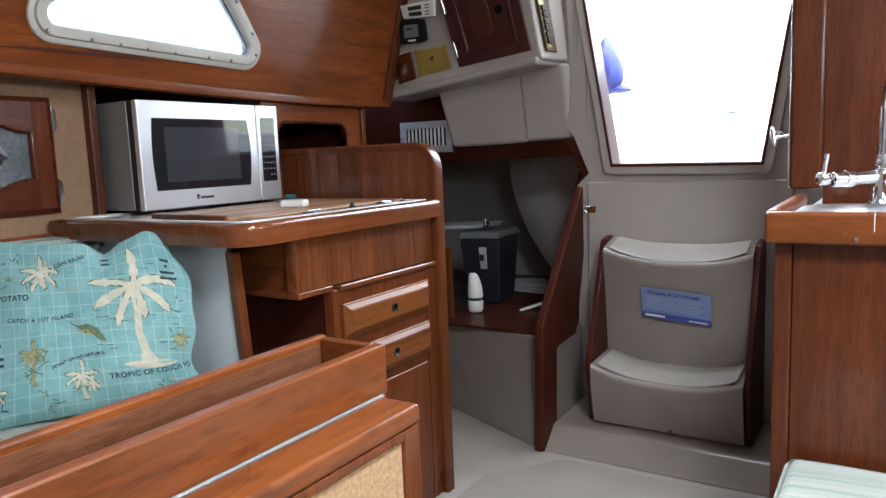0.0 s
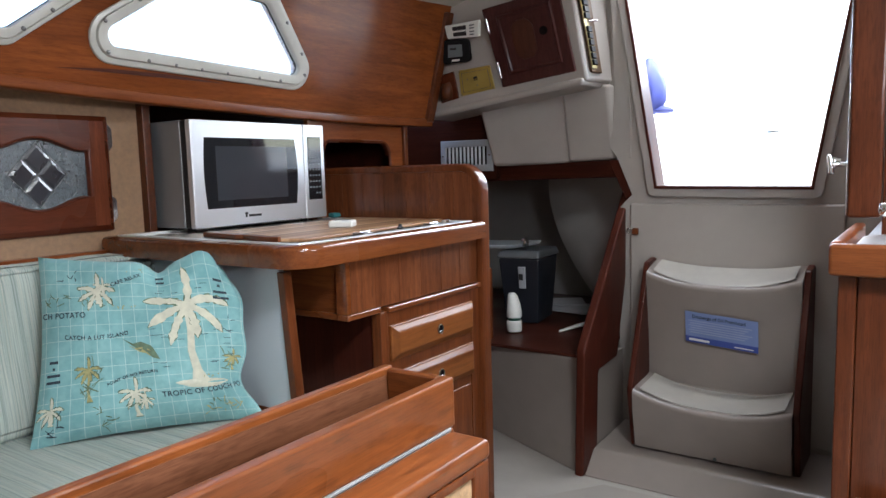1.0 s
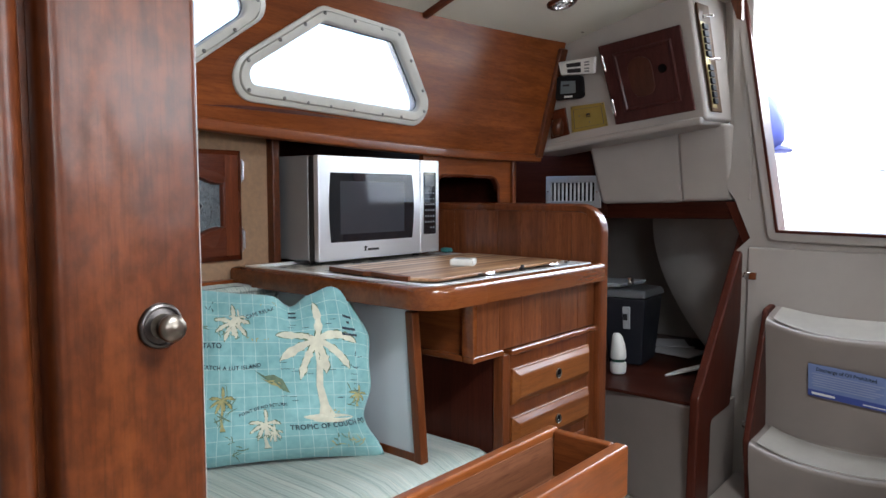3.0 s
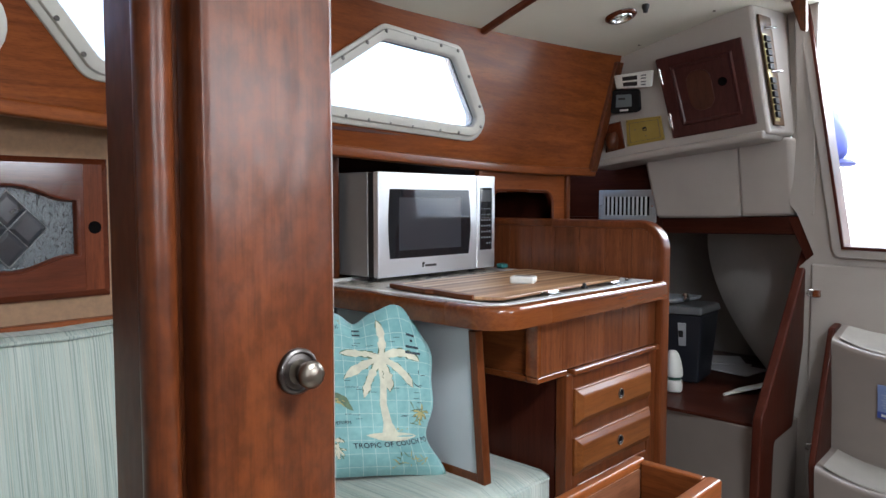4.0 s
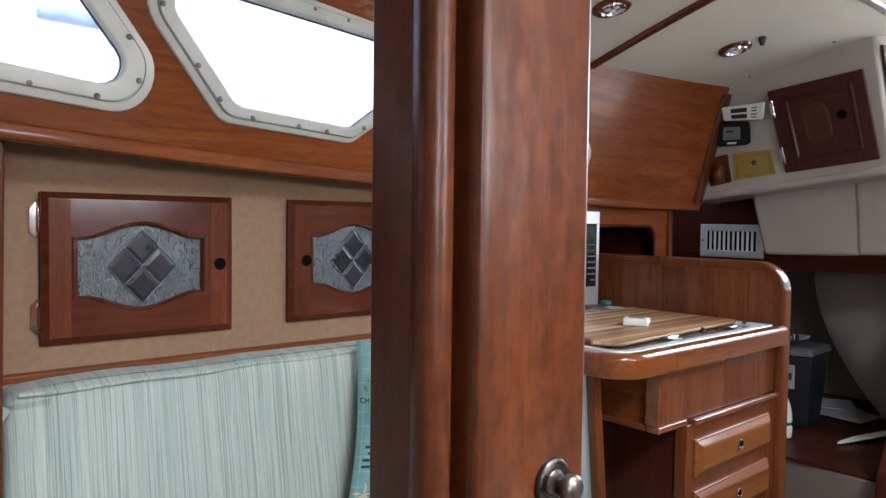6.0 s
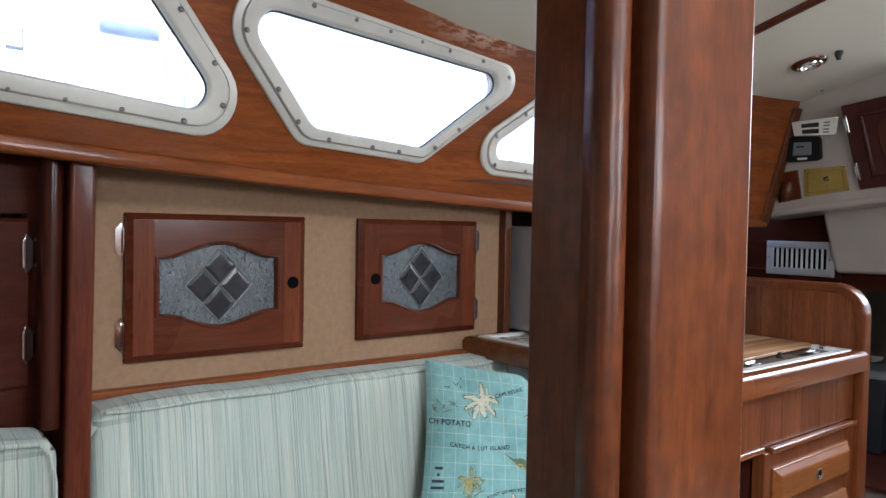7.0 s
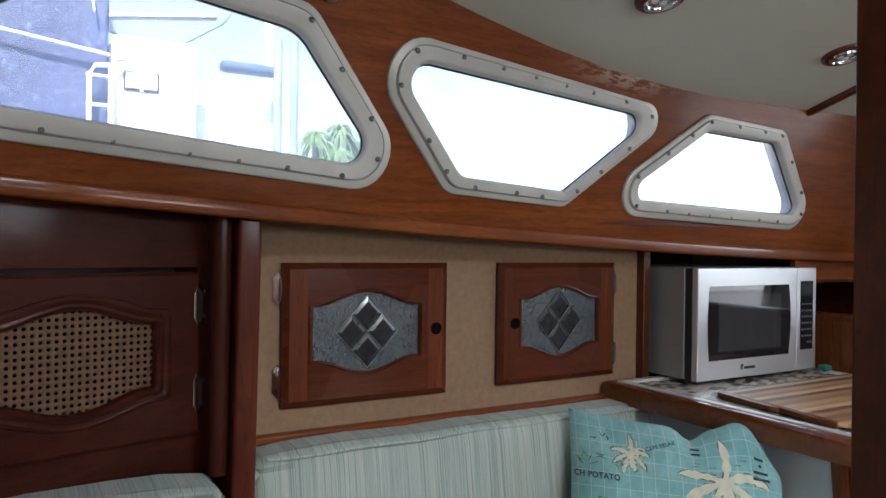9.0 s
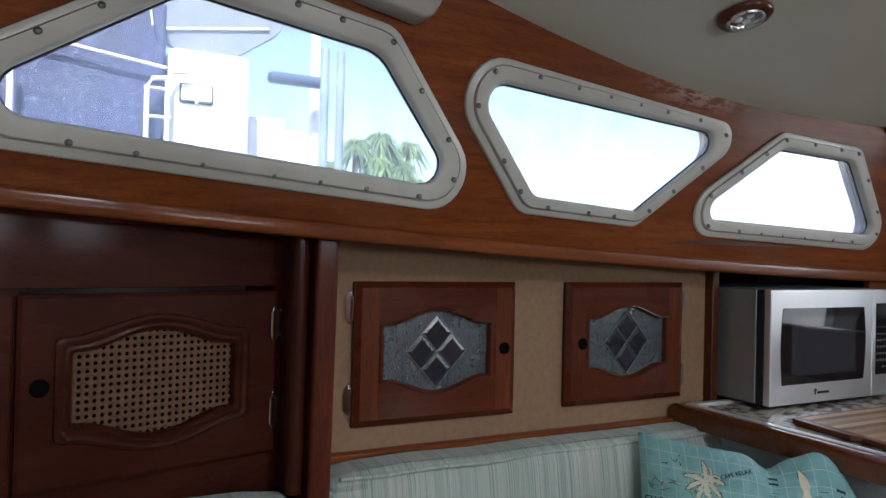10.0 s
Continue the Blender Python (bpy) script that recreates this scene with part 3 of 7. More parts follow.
for y in (0.22, 0.52, 0.86):
    single("wood_plug", cyl((-1.9725, y, 0.889), (-1.970, y, 0.889), 0.006, 12), TEAK_X, "round dark wood plug in the settee rail", "plug", "rail plugs")
structure("trim_niche", box(-2.02, -1.972, 1.236, 1.262, 0.93, 1.36, 0.004), MAHOG_Z, "mahogany edge strip of the oven niche", "trim")
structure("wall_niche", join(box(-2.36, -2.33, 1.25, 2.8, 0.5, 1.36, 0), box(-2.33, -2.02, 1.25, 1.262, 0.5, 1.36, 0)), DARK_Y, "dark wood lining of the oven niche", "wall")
structure("bulkhead_port", hexa([(-2.3, 0.060, 0), (-1.85, 0.050, 0), (-1.85, 0.094, 0), (-2.3, 0.120, 0), (-2.3, 0.075, 1.37), (-1.85, 0.071, 1.37), (-1.85, 0.115, 1.37), (-2.3, 0.130, 1.37)], 0.008, 3), MAHOG_DZ, "dark mahogany half bulkhead beside the settee", "bulkhead")
structure("pillar", join(hexa([(-2.3, 0.02, 0.865), (-1.90, 0.03, 0.865), (-1.90, 0.061, 0.865), (-2.3, 0.055, 0.865), (-2.3, 0.035, 1.37), (-1.90, 0.035, 1.37), (-1.90, 0.069, 1.37), (-2.3, 0.072, 1.37)], 0.004, 2), cyl((-1.888, 0.045, 0.865), (-1.888, 0.050, 1.365), 0.017, 16, None, 0.003)), DARK_Z, "dark wood pillar beside the cane locker", "bulkhead")


def arched(hw, hs, ha, n=14, shoulder=0.012):
    """The outline of a door's opening: straight sides and bowed top and bottom, about its middle."""
    up = [(-hw, hs), (-hw + shoulder, hs)]
    for i in range(1, n):
        u = -1 + 2 * i / n
        up.append((u * (hw - shoulder), hs + (ha - hs) * (0.5 + 0.5 * math.cos(math.pi * u)) ** 0.8))
    up += [(hw - shoulder, hs), (hw, hs)]
    return up + [(u, -v) for u, v in up[::-1]]


def framed(place, hw, hh, hole, cu, cv, d0, d1, edge=0.006):
    """A door frame: a rectangle with a shaped opening, from depth d0 to d1, and a sloping outer edge."""
    n = len(hole)
    # outer loop: the four sides sampled towards the hole's points, corners included
    half = n // 2
    top = [(-hw + 2 * hw * i / (half - 1), hh) for i in range(half)]
    outer = top + [(u, -v) for u, v in top[::-1]]

    def shrink(pts, e):
        return [(u * (hw - e) / hw, v * (hh - e) / hh) for u, v in pts]
    rows = [(outer, d0), (outer, d1 - edge * 0.6), (shrink(outer, edge), d1), ([(u + cu, v + cv) for u, v in hole], d1), ([((u * (1 - 0.02)) + cu, v * 0.97 + cv) for u, v in hole], d1 - 0.006), ([((u * (1 - 0.02)) + cu, v * 0.97 + cv) for u, v in hole], d0)]
    return ring([[place(u, v, d) for u, v in pts] for pts, d in rows])


def hinge_bm(place, u, v, h=0.072, sgn=1):
    """A chrome surface hinge: a leaf with pointed ends and a knuckle."""
    leaf = [(0, -h * 0.5), (sgn * 0.012, -h * 0.32), (sgn * 0.012, h * 0.32), (0, h * 0.5), (-sgn * 0.004, h * 0.3), (-sgn * 0.004, -h * 0.3)]
    a = prism([(u + p, v + q) for p, q in leaf], place, 0.0, 0.003, 0.0008)
    p0, p1 = Vector(place(u - sgn * 0.004, v - h * 0.3, 0.004)), Vector(place(u - sgn * 0.004, v + h * 0.3, 0.004))
    return join(a, cyl(p0, p1, 0.0045, 10), cyl(p0 + (p0 - p1).normalized() * 0.004, p0, 0.003, 8), cyl(p1, p1 + (p1 - p0).normalized() * 0.004, 0.003, 8))


def knob_hole(place, u, v, d, parent):
    """A finger hole with a dark ring, its inner shade laid on as a black disc."""
    m = Matrix.Translation(place(u, v, d)) @ (Vector(place(u, v, d + 1)) - Vector(place(u, v, d))).to_track_quat('Z', 'Y').to_matrix().to_4x4()
    part("finger_hole", moved(lathe([(0.0145, 0.0), (0.0142, 0.0015), (0.0128, 0.0016), (0.0122, 0.0008), (0.0, 0.0004)], 20), m), [HOLE_SHADE], parent, "dark round finger hole")


def sorted_quad(u0, u1, v0, v1):
    a, b = min(u0, u1), max(u0, u1)
    return [(a, v0), (b, v0), (b, v1), (a, v1)]


STILE = toned(wood("door_stile_wood", (0.082, 0.019, 0.008), (0.165, 0.042, 0.015), 'z', 0.42, 0.1, 0.8, 0.3), 0.22)
DARK_EDGE = wood("dark_door_edge", (0.05, 0.011, 0.006), (0.095, 0.021, 0.010), 'y', 0.38, 0.3)


def leaded_door(y0, y1, z0, z1, hinge_left, hole_y):
    yc, zc = (y0 + y1) / 2, (z0 + z1) / 2
    hw, hh = (y1 - y0) / 2, (z1 - z0) / 2

    def place(u, v, d):
        return (-2.0 + d, yc + u, zc + v)
    t = thing("locker_door", (-2.0, yc, z0), "mahogany locker door with leaded textured glass", "cabinet door", "leaded locker doors")
    s = 1 if hinge_left else -1
    hole = arched(hw * 0.66, 0.060, 0.091, 16, 0.018)
    co = -s * 0.003
    part("door_frame", framed(place, hw, hh, hole, co, 0.0, 0.0, 0.019, 0.013), MAHOG_Y, t, smooth=False)
    part("moulding", ring([[place(u * k + co, v * k, d) for u, v in hole] for k, d in ((1.07, 0.0188), (1.06, 0.0215), (1.02, 0.0225), (0.995, 0.019), (0.975, 0.010))]), MAHOG_Y, t)
    g = part("glass", prism([(u * 1.02 + co, v * 1.03) for u, v in hole], place, 0.003, 0.008), HAMMERED, t, "grey textured glass")
    w, h = hw * 0.375, 0.082
    c0 = (co, 0.0)
    for du, dv in ((0, 0.5), (0, -0.5), (-0.5, 0), (0.5, 0)):
        cu, cv = c0[0] + du * w, c0[1] + dv * h
        loops = []
        for k, d in ((0.94, 0.0085), (0.94, 0.0090), (0.67, 0.0116)):
            loops.append([place(cu + a * w * 0.5 * k, cv + b * h * 0.5 * k, d) for a, b in ((0, 1), (1, 0), (0, -1), (-1, 0))])
        bm = ring(loops)
        bm.verts.ensure_lookup_table()
        bm.faces.new([bm.verts[i] for i in (8, 9, 10, 11)])
        part("bevelled_pane", bm, BEVELGLASS, g, "clear bevelled diamond pane", smooth=False)
    for (a, b) in (((0, 1), (1, 0)), ((1, 0), (0, -1)), ((0, -1), (-1, 0)), ((-1, 0), (0, 1)), ((-0.5, 0.5), (0.5, -0.5)), ((0.5, 0.5), (-0.5, -0.5))):
        part("lead_came", tube([place(c0[0] + a[0] * w, c0[1] + a[1] * h, 0.0095), place(c0[0] + b[0] * w, c0[1] + b[1] * h, 0.0095)], 0.0013, 6), LEAD, g, "grey lead strip")
    for v in (0.098, -0.098):
        part("hinge", hinge_bm(lambda u, vv, d: place(u, vv, d + 0.001), -s * (hw + 0.006), v, 0.074, -s), CHROME, t, "chrome hinge")
    e = s * hw
    for g0 in (e, -e):
        k = 1 if g0 > 0 else -1
        part("stile", prism(sorted_quad(g0 - k * 0.0135, g0 - k * 0.054, -hh + 0.0135, hh - 0.0135), place, 0.0185, 0.0197, 0.0006), STILE, t)
    for v0, v1 in ((-hh, -hh + 0.009), (hh - 0.009, hh)):
        part("edge", prism(sorted_quad(-hw - 0.002, hw + 0.002, v0 - 0.002, v1), place, 0.0, 0.012, 0.003), DARK_EDGE, t, "dark shaped door edge")
    for u0, u1 in ((-hw - 0.002, -hw + 0.009), (hw - 0.009, hw + 0.002)):
        part("edge", prism(sorted_quad(u0, u1, -hh + 0.009, hh - 0.011), place, 0.0, 0.012, 0.003), DARK_EDGE, t, "dark shaped door edge")
    knob_hole(place, hole_y - yc, 0.0, 0.0200, t)


leaded_door(0.197, 0.599, 0.953, 1.263, True, 0.567)
leaded_door(0.750, 1.138, 0.956, 1.263, False, 0.797)

# forward cane locker, turned with the hull
CL = quad_map((-1.838, -0.42, 0.93), (-1.952, 0.028, 0.93), (-1.952, 0.028, 1.25), (-1.838, -0.42, 1.25))
cane_w = math.dist((-1.838, -0.42), (-1.952, 0.028))


def cl_place(u, v, d):
    return CL(0.5 + u / cane_w, 0.5 + v / 0.32, d)


lk = thing("cane_locker", (-1.95, -0.2, 0.9), "dark mahogany locker with a woven cane door", "cabinet")
part("face_frame", join(prism([(-0.75, 0.165), (0.25, 0.165), (0.25, 0.30), (-0.75, 0.30)], cl_place, -0.03, -0.002, 0.002),
                        prism([(-0.75, -0.5), (0.25, -0.5), (0.25, -0.155), (-0.75, -0.155)], cl_place, -0.03, -0.002, 0.002),
                        prism([(0.22, -0.155), (0.25, -0.155), (0.25, 0.165), (0.22, 0.165)], cl_place, -0.03, -0.002, 0.0),
                        prism([(-0.75, -0.155), (-0.22, -0.155), (-0.22, 0.165), (-0.75, 0.165)], cl_place, -0.03, -0.004, 0.0)), DARK_Y, lk)
dr = part("door", framed(cl_place, 0.222, 0.156, arched(0.140, 0.06, 0.092, 14, 0.004), -0.004, 0.003, -0.02, 0.012, 0.006), DARK_Y, lk, smooth=False)
# raised oval moulding round the cane
loops = []
for grow, d in ((0.026, 0.0122), (0.0245, 0.0172), (0.019, 0.0195), (0.013, 0.0172), (0.011, 0.0150), (0.006, 0.0165), (0.001, 0.012), (-0.002, 0.0)):
    loops.append([cl_place(u - 0.004, v + 0.003, d) for u, v in round_poly(arched(0.140 + grow, 0.06 + grow, 0.092 + grow, 14, 0.02), 0.012, 2)])
part("moulding", ring(loops), DARK_Y, dr)


def top_of(u):
    return 0.06 + 0.032 * (0.5 + 0.5 * math.cos(math.pi * max(-1, min(1, u / 0.138)))) ** 0.8


bm = bmesh.new()
pitch = 0.0125
for i in range(-12, 13):
    for j in range(-8, 9):
        u, v = i * pitch, j * pitch
        if abs(u) > 0.146 or abs(v) > top_of(u) + 0.006:
            continue
        # one open mesh cell: a square plate with an eight-sided hole
        outer = [(0.5, 0.21), (0.21, 0.5), (-0.21, 0.5), (-0.5, 0.21), (-0.5, -0.21), (-0.21, -0.5), (0.21, -0.5), (0.5, -0.21)]
        oo = [(0.5, 0.5), (0, 0.5), (-0.5, 0.5), (-0.5, 0), (-0.5, -0.5), (0, -0.5), (0.5, -0.5), (0.5, 0)]
        a = [bm.verts.new(cl_place(u + p * pitch - 0.004, v + q * pitch + 0.003, -0.004)) for p, q in oo]
        b = [bm.verts.new(cl_place(u + 0.29 * pitch * math.cos(math.radians(45 + 45 * k)) - 0.004, v + 0.29 * pitch * math.sin(math.radians(45 + 45 * k)) + 0.003, -0.005)) for k in range(8)]
        for k in range(8):
            bm.faces.new([a[k], a[(k + 1) % 8], b[(k + 1) % 8], b[k]])
tagged(part("cane_panel", bm, CANE, dr, "woven cane panel", smooth=False), kind="stuff")
# black sheet painting the unlit inside of the locker behind the cane
part("backing", prism([(-0.2, -0.15), (0.2, -0.15), (0.2, 0.15), (-0.2, 0.15)], cl_place, -0.06, -0.045), HOLE_SHADE, lk)
for v in (0.118, 0.070, -0.055, -0.10):
    part("screw", cyl(cl_place(0.236, v, -0.002), cl_place(0.236, v, 0.001), 0.004, 10), SCREW, lk)
for v in (0.092, -0.075):
    part("hinge", hinge_bm(lambda u, vv, d: cl_place(u, vv, d + 0.012), 0.212, v, 0.075, 1), CHROME, lk, "chrome hinge")
knob_hole(cl_place, -0.190, 0.010, 0.0125, dr)
# the next locker door forward
part("next_door", prism([(-0.66, -0.156), (-0.228, -0.156), (-0.228, 0.156), (-0.66, 0.156)], cl_place, -0.003, 0.012, 0.005), DARK_Y, lk)

# ---------------------------------------------------------------- the settee
s = thing("settee_base", (-1.6, 0.6, 0), "teak settee base under the cushions", "seat base")
part("body", box(-2.33, -1.32, 0.14, 1.395, 0.0, 0.40, 0.006), TEAK_Y, s)
part("body", box(-2.33, -1.32, -1.6, 0.086, 0.0, 0.40, 0.006), TEAK_Y, s)


def soft_box(c, w, puff, n=14):
    """A stuffed cushion from 8 corners: rounded, with slightly swollen faces."""
    bm = hexa(c)
    bmesh.ops.subdivide_edges(bm, edges=bm.edges, cuts=n, use_grid_fill=True)
    mid = sum((Vector(p) for p in c), Vector()) / 8
    bm.normal_update()
    ext = [max(Vector(p)[k] for p in c) - min(Vector(p)[k] for p in c) for k in range(3)]
    lo = [min(Vector(p)[k] for p in c) for k in range(3)]
    move = {}
    for v in bm.verts:
        t = [2 * (v.co[k] - lo[k]) / ext[k] - 1 for k in range(3)]
        q = sorted((1 - abs(x)) for x in t)
        swell = puff * min(1.0, q[1] * 5) ** 0.5
        wob = 1 + 0.35 * noise.noise(v.co * 7)
        move[v] = v.normal * swell * wob
    for v, d in move.items():
        v.co += d
    return bm


def piping(pts, r=0.0045):
    return tube(pts, r, 8)


def settee_cushion(name, c, label, pipe=None, puff=0.012):
    bm = soft_box(c, 0.02, puff)
    bmesh.ops.bevel(bm, geom=[e for e in bm.edges if len(e.link_faces) == 2 and e.calc_face_angle(0) > radians(50)], offset=0.02, segments=4, affect='EDGES', profile=0.5)
    t = thing(name, Vector(c[0]), label, "cushion", "settee cushions")
    part("cover", bm, CANVAS, t)
    if pipe:
        part("piping", piping(pipe), CANVAS, t)
    return t


settee_cushion("seat_cushion", [(-1.97, 0.15, 0.402), (-1.29, 0.15, 0.402), (-1.29, 1.385, 0.402), (-1.97, 1.385, 0.402), (-1.97, 0.15, 0.492), (-1.29, 0.15, 0.492), (-1.29, 1.385, 0.492), (-1.97, 1.385, 0.492)],
               "pale green striped settee seat cushion", [(-1.285, y, 0.486) for y in np.linspace(0.17, 1.36, 12)])
settee_cushion("seat_cushion", [(-1.90, -1.5, 0.402), (-1.29, -1.5, 0.402), (-1.29, 0.08, 0.402), (-1.90, 0.08, 0.402), (-1.90, -1.5, 0.492), (-1.29, -1.5, 0.492), (-1.29, 0.08, 0.492), (-1.90, 0.08, 0.492)],
               "pale green striped seat cushion beyond the half bulkhead")
settee_cushion("back_cushion", [(-1.97, 0.112, 0.506), (-1.82, 0.112, 0.506), (-1.82, 1.176, 0.506), (-1.97, 1.176, 0.506), (-1.975, 0.118, 0.884), (-1.885, 0.118, 0.884), (-1.885, 1.176, 0.884), (-1.975, 1.176, 0.884)],
               "pale green striped settee back cushion with piped edge", [(-1.873 - 0.004 * math.cos(y * 9), y, 0.884 + 0.002 * math.sin(y * 23)) for y in np.linspace(0.135, 1.16, 30)])
settee_cushion("back_cushion", [(-1.88, -1.3, 0.506), (-1.74, -1.3, 0.506), (-1.78, 0.03, 0.506), (-1.93, 0.03, 0.506), (-1.84, -1.3, 0.872), (-1.74, -1.3, 0.872), (-1.80, 0.03, 0.872), (-1.90, 0.03, 0.872)],
               "pale green striped back cushion under the cane locker",
               [(-1.728, -1.28, 0.873), (-1.756, -0.5, 0.876), (-1.781, -0.05, 0.874), (-1.786, 0.012, 0.868), (-1.784, 0.030, 0.85), (-1.782, 0.036, 0.80), (-1.772, 0.038, 0.55)])

# ---------------------------------------------------------------- the printed pillow
PB = [Vector(p) for p in ((-1.745, 0.757, 0.502), (-1.450, 1.168, 0.504), (-1.492, 1.128, 0.905), (-1.850, 0.862, 0.916))]
PN = (PB[1] - PB[0]).cross(PB[3] - PB[0]).normalized()


def pillow_at(u, v, lift=0.0, sign=1):
    uu, vv = 2 * u - 1, 2 * v - 1
    # sides drawn in between the corners
    iu = u + (0.035 if uu < 0 else 0.012) * uu * (vv ** 2 - 1)
    iu += 0.012 * max(0.0, uu) ** 3 * math.exp(-((v - 0.70) / 0.24) ** 2)
    iu -= 0.055 * max(0.0, uu) ** 3 * math.exp(-((v - 0.25) / 0.15) ** 2) - 0.012 * max(0.0, uu) ** 3 * math.exp(-((v - 0.75) / 0.2) ** 2)
    iu += 0.007 * math.sin(v * 17 + 1) * max(0.0, uu) ** 4
    iv = v + 0.03 * vv * (uu ** 2 - 1)
    p = PB[0] * (1 - iu) * (1 - iv) + PB[1] * iu * (1 - iv) + PB[2] * iu * iv + PB[3] * (1 - iu) * iv
    fat = max(0.0, (1 - abs(uu) ** 2.6) * (1 - abs(vv) ** 2.6)) ** 0.55
    p = p + PN * sign * (0.062 * fat + lift)
    w = 0.010 * noise.noise(Vector((u * 5, v * 4, 1.7))) + 0.005 * noise.noise(Vector((u * 13, v * 11, 4.1)))
    p = p + PN * sign * w * min(1, fat * 1.5)
    p.z -= 0.028 * math.exp(-((u - 0.62) / 0.06) ** 2) * v ** 7 - 0.02 * math.exp(-((u - 0.84) / 0.08) ** 2) * v ** 6
    p.z -= 0.055 * max(0, (u - 0.88) / 0.12) ** 2 * v ** 6
    p = p + (PB[0] - PB[1]).normalized() * 0.02 * max(0, u - 0.8) * v ** 6
    return p


pl = thing("throw_pillow", sum(PB[:2], Vector()) / 2, "turquoise throw pillow printed with palms and place names", "pillow")
bm = bmesh.new()
N = 34
uvl = bm.loops.layers.uv.new("UVMap")
cells = {}
for sg in (1, -1):
    for i in range(N + 1):
        for j in range(N + 1):
            if sg == -1 and (i in (0, N) or j in (0, N)):
                cells[sg, i, j] = cells[1, i, j]
            else:
                cells[sg, i, j] = bm.verts.new(pillow_at(i / N, j / N, 0, sg))
    for i in range(N):
        for j in range(N):
            f = bm.faces.new([cells[sg, i, j], cells[sg, i + 1, j], cells[sg, i + 1, j + 1], cells[sg, i, j + 1]])
            for lp, (a, b) in zip(f.loops, ((i, j), (i + 1, j), (i + 1, j + 1), (i, j + 1))):
                lp[uvl].uv = (a / N * 0.94 + 0.03, b / N * 0.94 + 0.02)
cover = part("cover", bm, CLOTH, pl)


def printed(bm, u0, v0, angle=0.0, arc=0.0, lift=0.0016):
    """Lays a flat drawing (in metres) on the front of the pillow."""
    ca, sa = math.cos(radians(angle)), math.sin(radians(angle))
    for v in bm.verts:
        x, y = v.co.x, v.co.y + arc * v.co.x ** 2
        a, b = x * ca - y * sa, x * sa + y * ca
        v.co = pillow_at(u0 + a / 0.48, v0 + b / 0.41, lift)
    return bm


def blob(pts, fill=None):
    bm = bmesh.new()
    c = bm.verts.new((sum(p[0] for p in pts) / len(pts), sum(p[1] for p in pts) / len(pts), 0))
    vs = [bm.verts.new((*p, 0)) for p in pts]
    for i in range(len(vs)):
        bm.faces.new([c, vs[i], vs[(i + 1) % len(vs)]])
    return bm


def leaf(x, y, ang, length, width, droop=0.0):
    """A ragged frond as a strip of short pieces."""
    rng = random.Random(int(ang * 10) + int(length * 9999))
    bm = bmesh.new()
    px, py, g = x, y, radians(ang)
    steps = 13
    rows = []
    for k in range(steps + 1):
        t = k / steps
        w = width * (0.30 + 1.2 * t) * (1 - t) ** 0.55 * (0.62 + 0.76 * rng.random()) if 0 < k < steps else width * 0.05
        nx, ny = -math.sin(g), math.cos(g)
        rows.append((bm.verts.new((px + nx * w, py + ny * w, 0)), bm.verts.new((px, py, 0)), bm.verts.new((px - nx * w * 0.8, py - ny * w * 0.8, 0))))
        px, py = px + math.cos(g) * length / steps, py + math.sin(g) * length / steps
        g += radians(droop) / steps
    for a, b in zip(rows, rows[1:]):
        bm.faces.new([a[0], a[1], b[1], b[0]])
        bm.faces.new([a[1], a[2], b[2], b[1]])
    return bm


def trunk(pts, widths):
    bm = bmesh.new()
    rows = [(bm.verts.new((x - w, y, 0)), bm.verts.new((x + w, y, 0))) for (x, y), w in zip(pts, widths)]
    for a, b in zip(rows, rows[1:]):
        bm.faces.new([a[0], a[1], b[1], b[0]])
    return bm


def palm_bm(k, tall, ragged=1.0):
    fr = [leaf(0, 0, a, k * ln, k * 0.15 * ragged, dr) for a, ln, dr in ((72, 1.0, 40), (152, 1.05, 45), (192, 1.1, 35), (232, 1.1, 25), (290, 0.85, -20), (335, 1.05, -40), (28, 1.0, -65))]
    tr = [(-0.02 * k, 0.05 * k), (0.02 * k, -0.3 * tall), (-0.03 * k, -0.6 * tall), (0.06 * k, -0.85 * tall), (0.12 * k, -1.0 * tall)]
    return join(trunk(tr, [0.075 * k, 0.08 * k, 0.085 * k, 0.11 * k, 0.22 * k]), *fr)


part("palm_outline", printed(palm_bm(0.0995, 0.1865, 1.22), 0.735, 0.70, lift=0.0009), PRINT_GREEN, cover)
part("palm_print", printed(palm_bm(0.098, 0.185, 1.10), 0.735, 0.70), PRINT_CREAM, cover, "cream palm tree print")
part("island_print", printed(blob([(0.06 * math.cos(a) * (1 + 0.2 * math.sin(3 * a)), 0.011 * math.sin(a)) for a in np.linspace(0, 6.0, 18)]), 0.77, 0.235), PRINT_CREAM, cover)
for u, v, k, tall, mt in ((0.45, 0.21, 0.036, 0.055, PRINT_CREAM), (0.30, 0.80, 0.045, 0.03, PRINT_CREAM), (0.07, 0.17, 0.03, 0.03, PRINT_CREAM), (0.24, 0.36, 0.03, 0.07, PRINT_OCHRE), (0.93, 0.38, 0.022, 0.03, PRINT_OCHRE), (0.49, 0.16, 0.020, 0.02, PRINT_CREAM), (0.33, 0.83, 0.022, 0.02, PRINT_CREAM)):
    part("palm_outline", printed(palm_bm(k * 1.07, tall * 1.03, 1.5), u, v, lift=0.0009), PRINT_GREEN, cover)
    part("small_palm_print", printed(palm_bm(k, tall, 1.2), u, v), mt, cover)


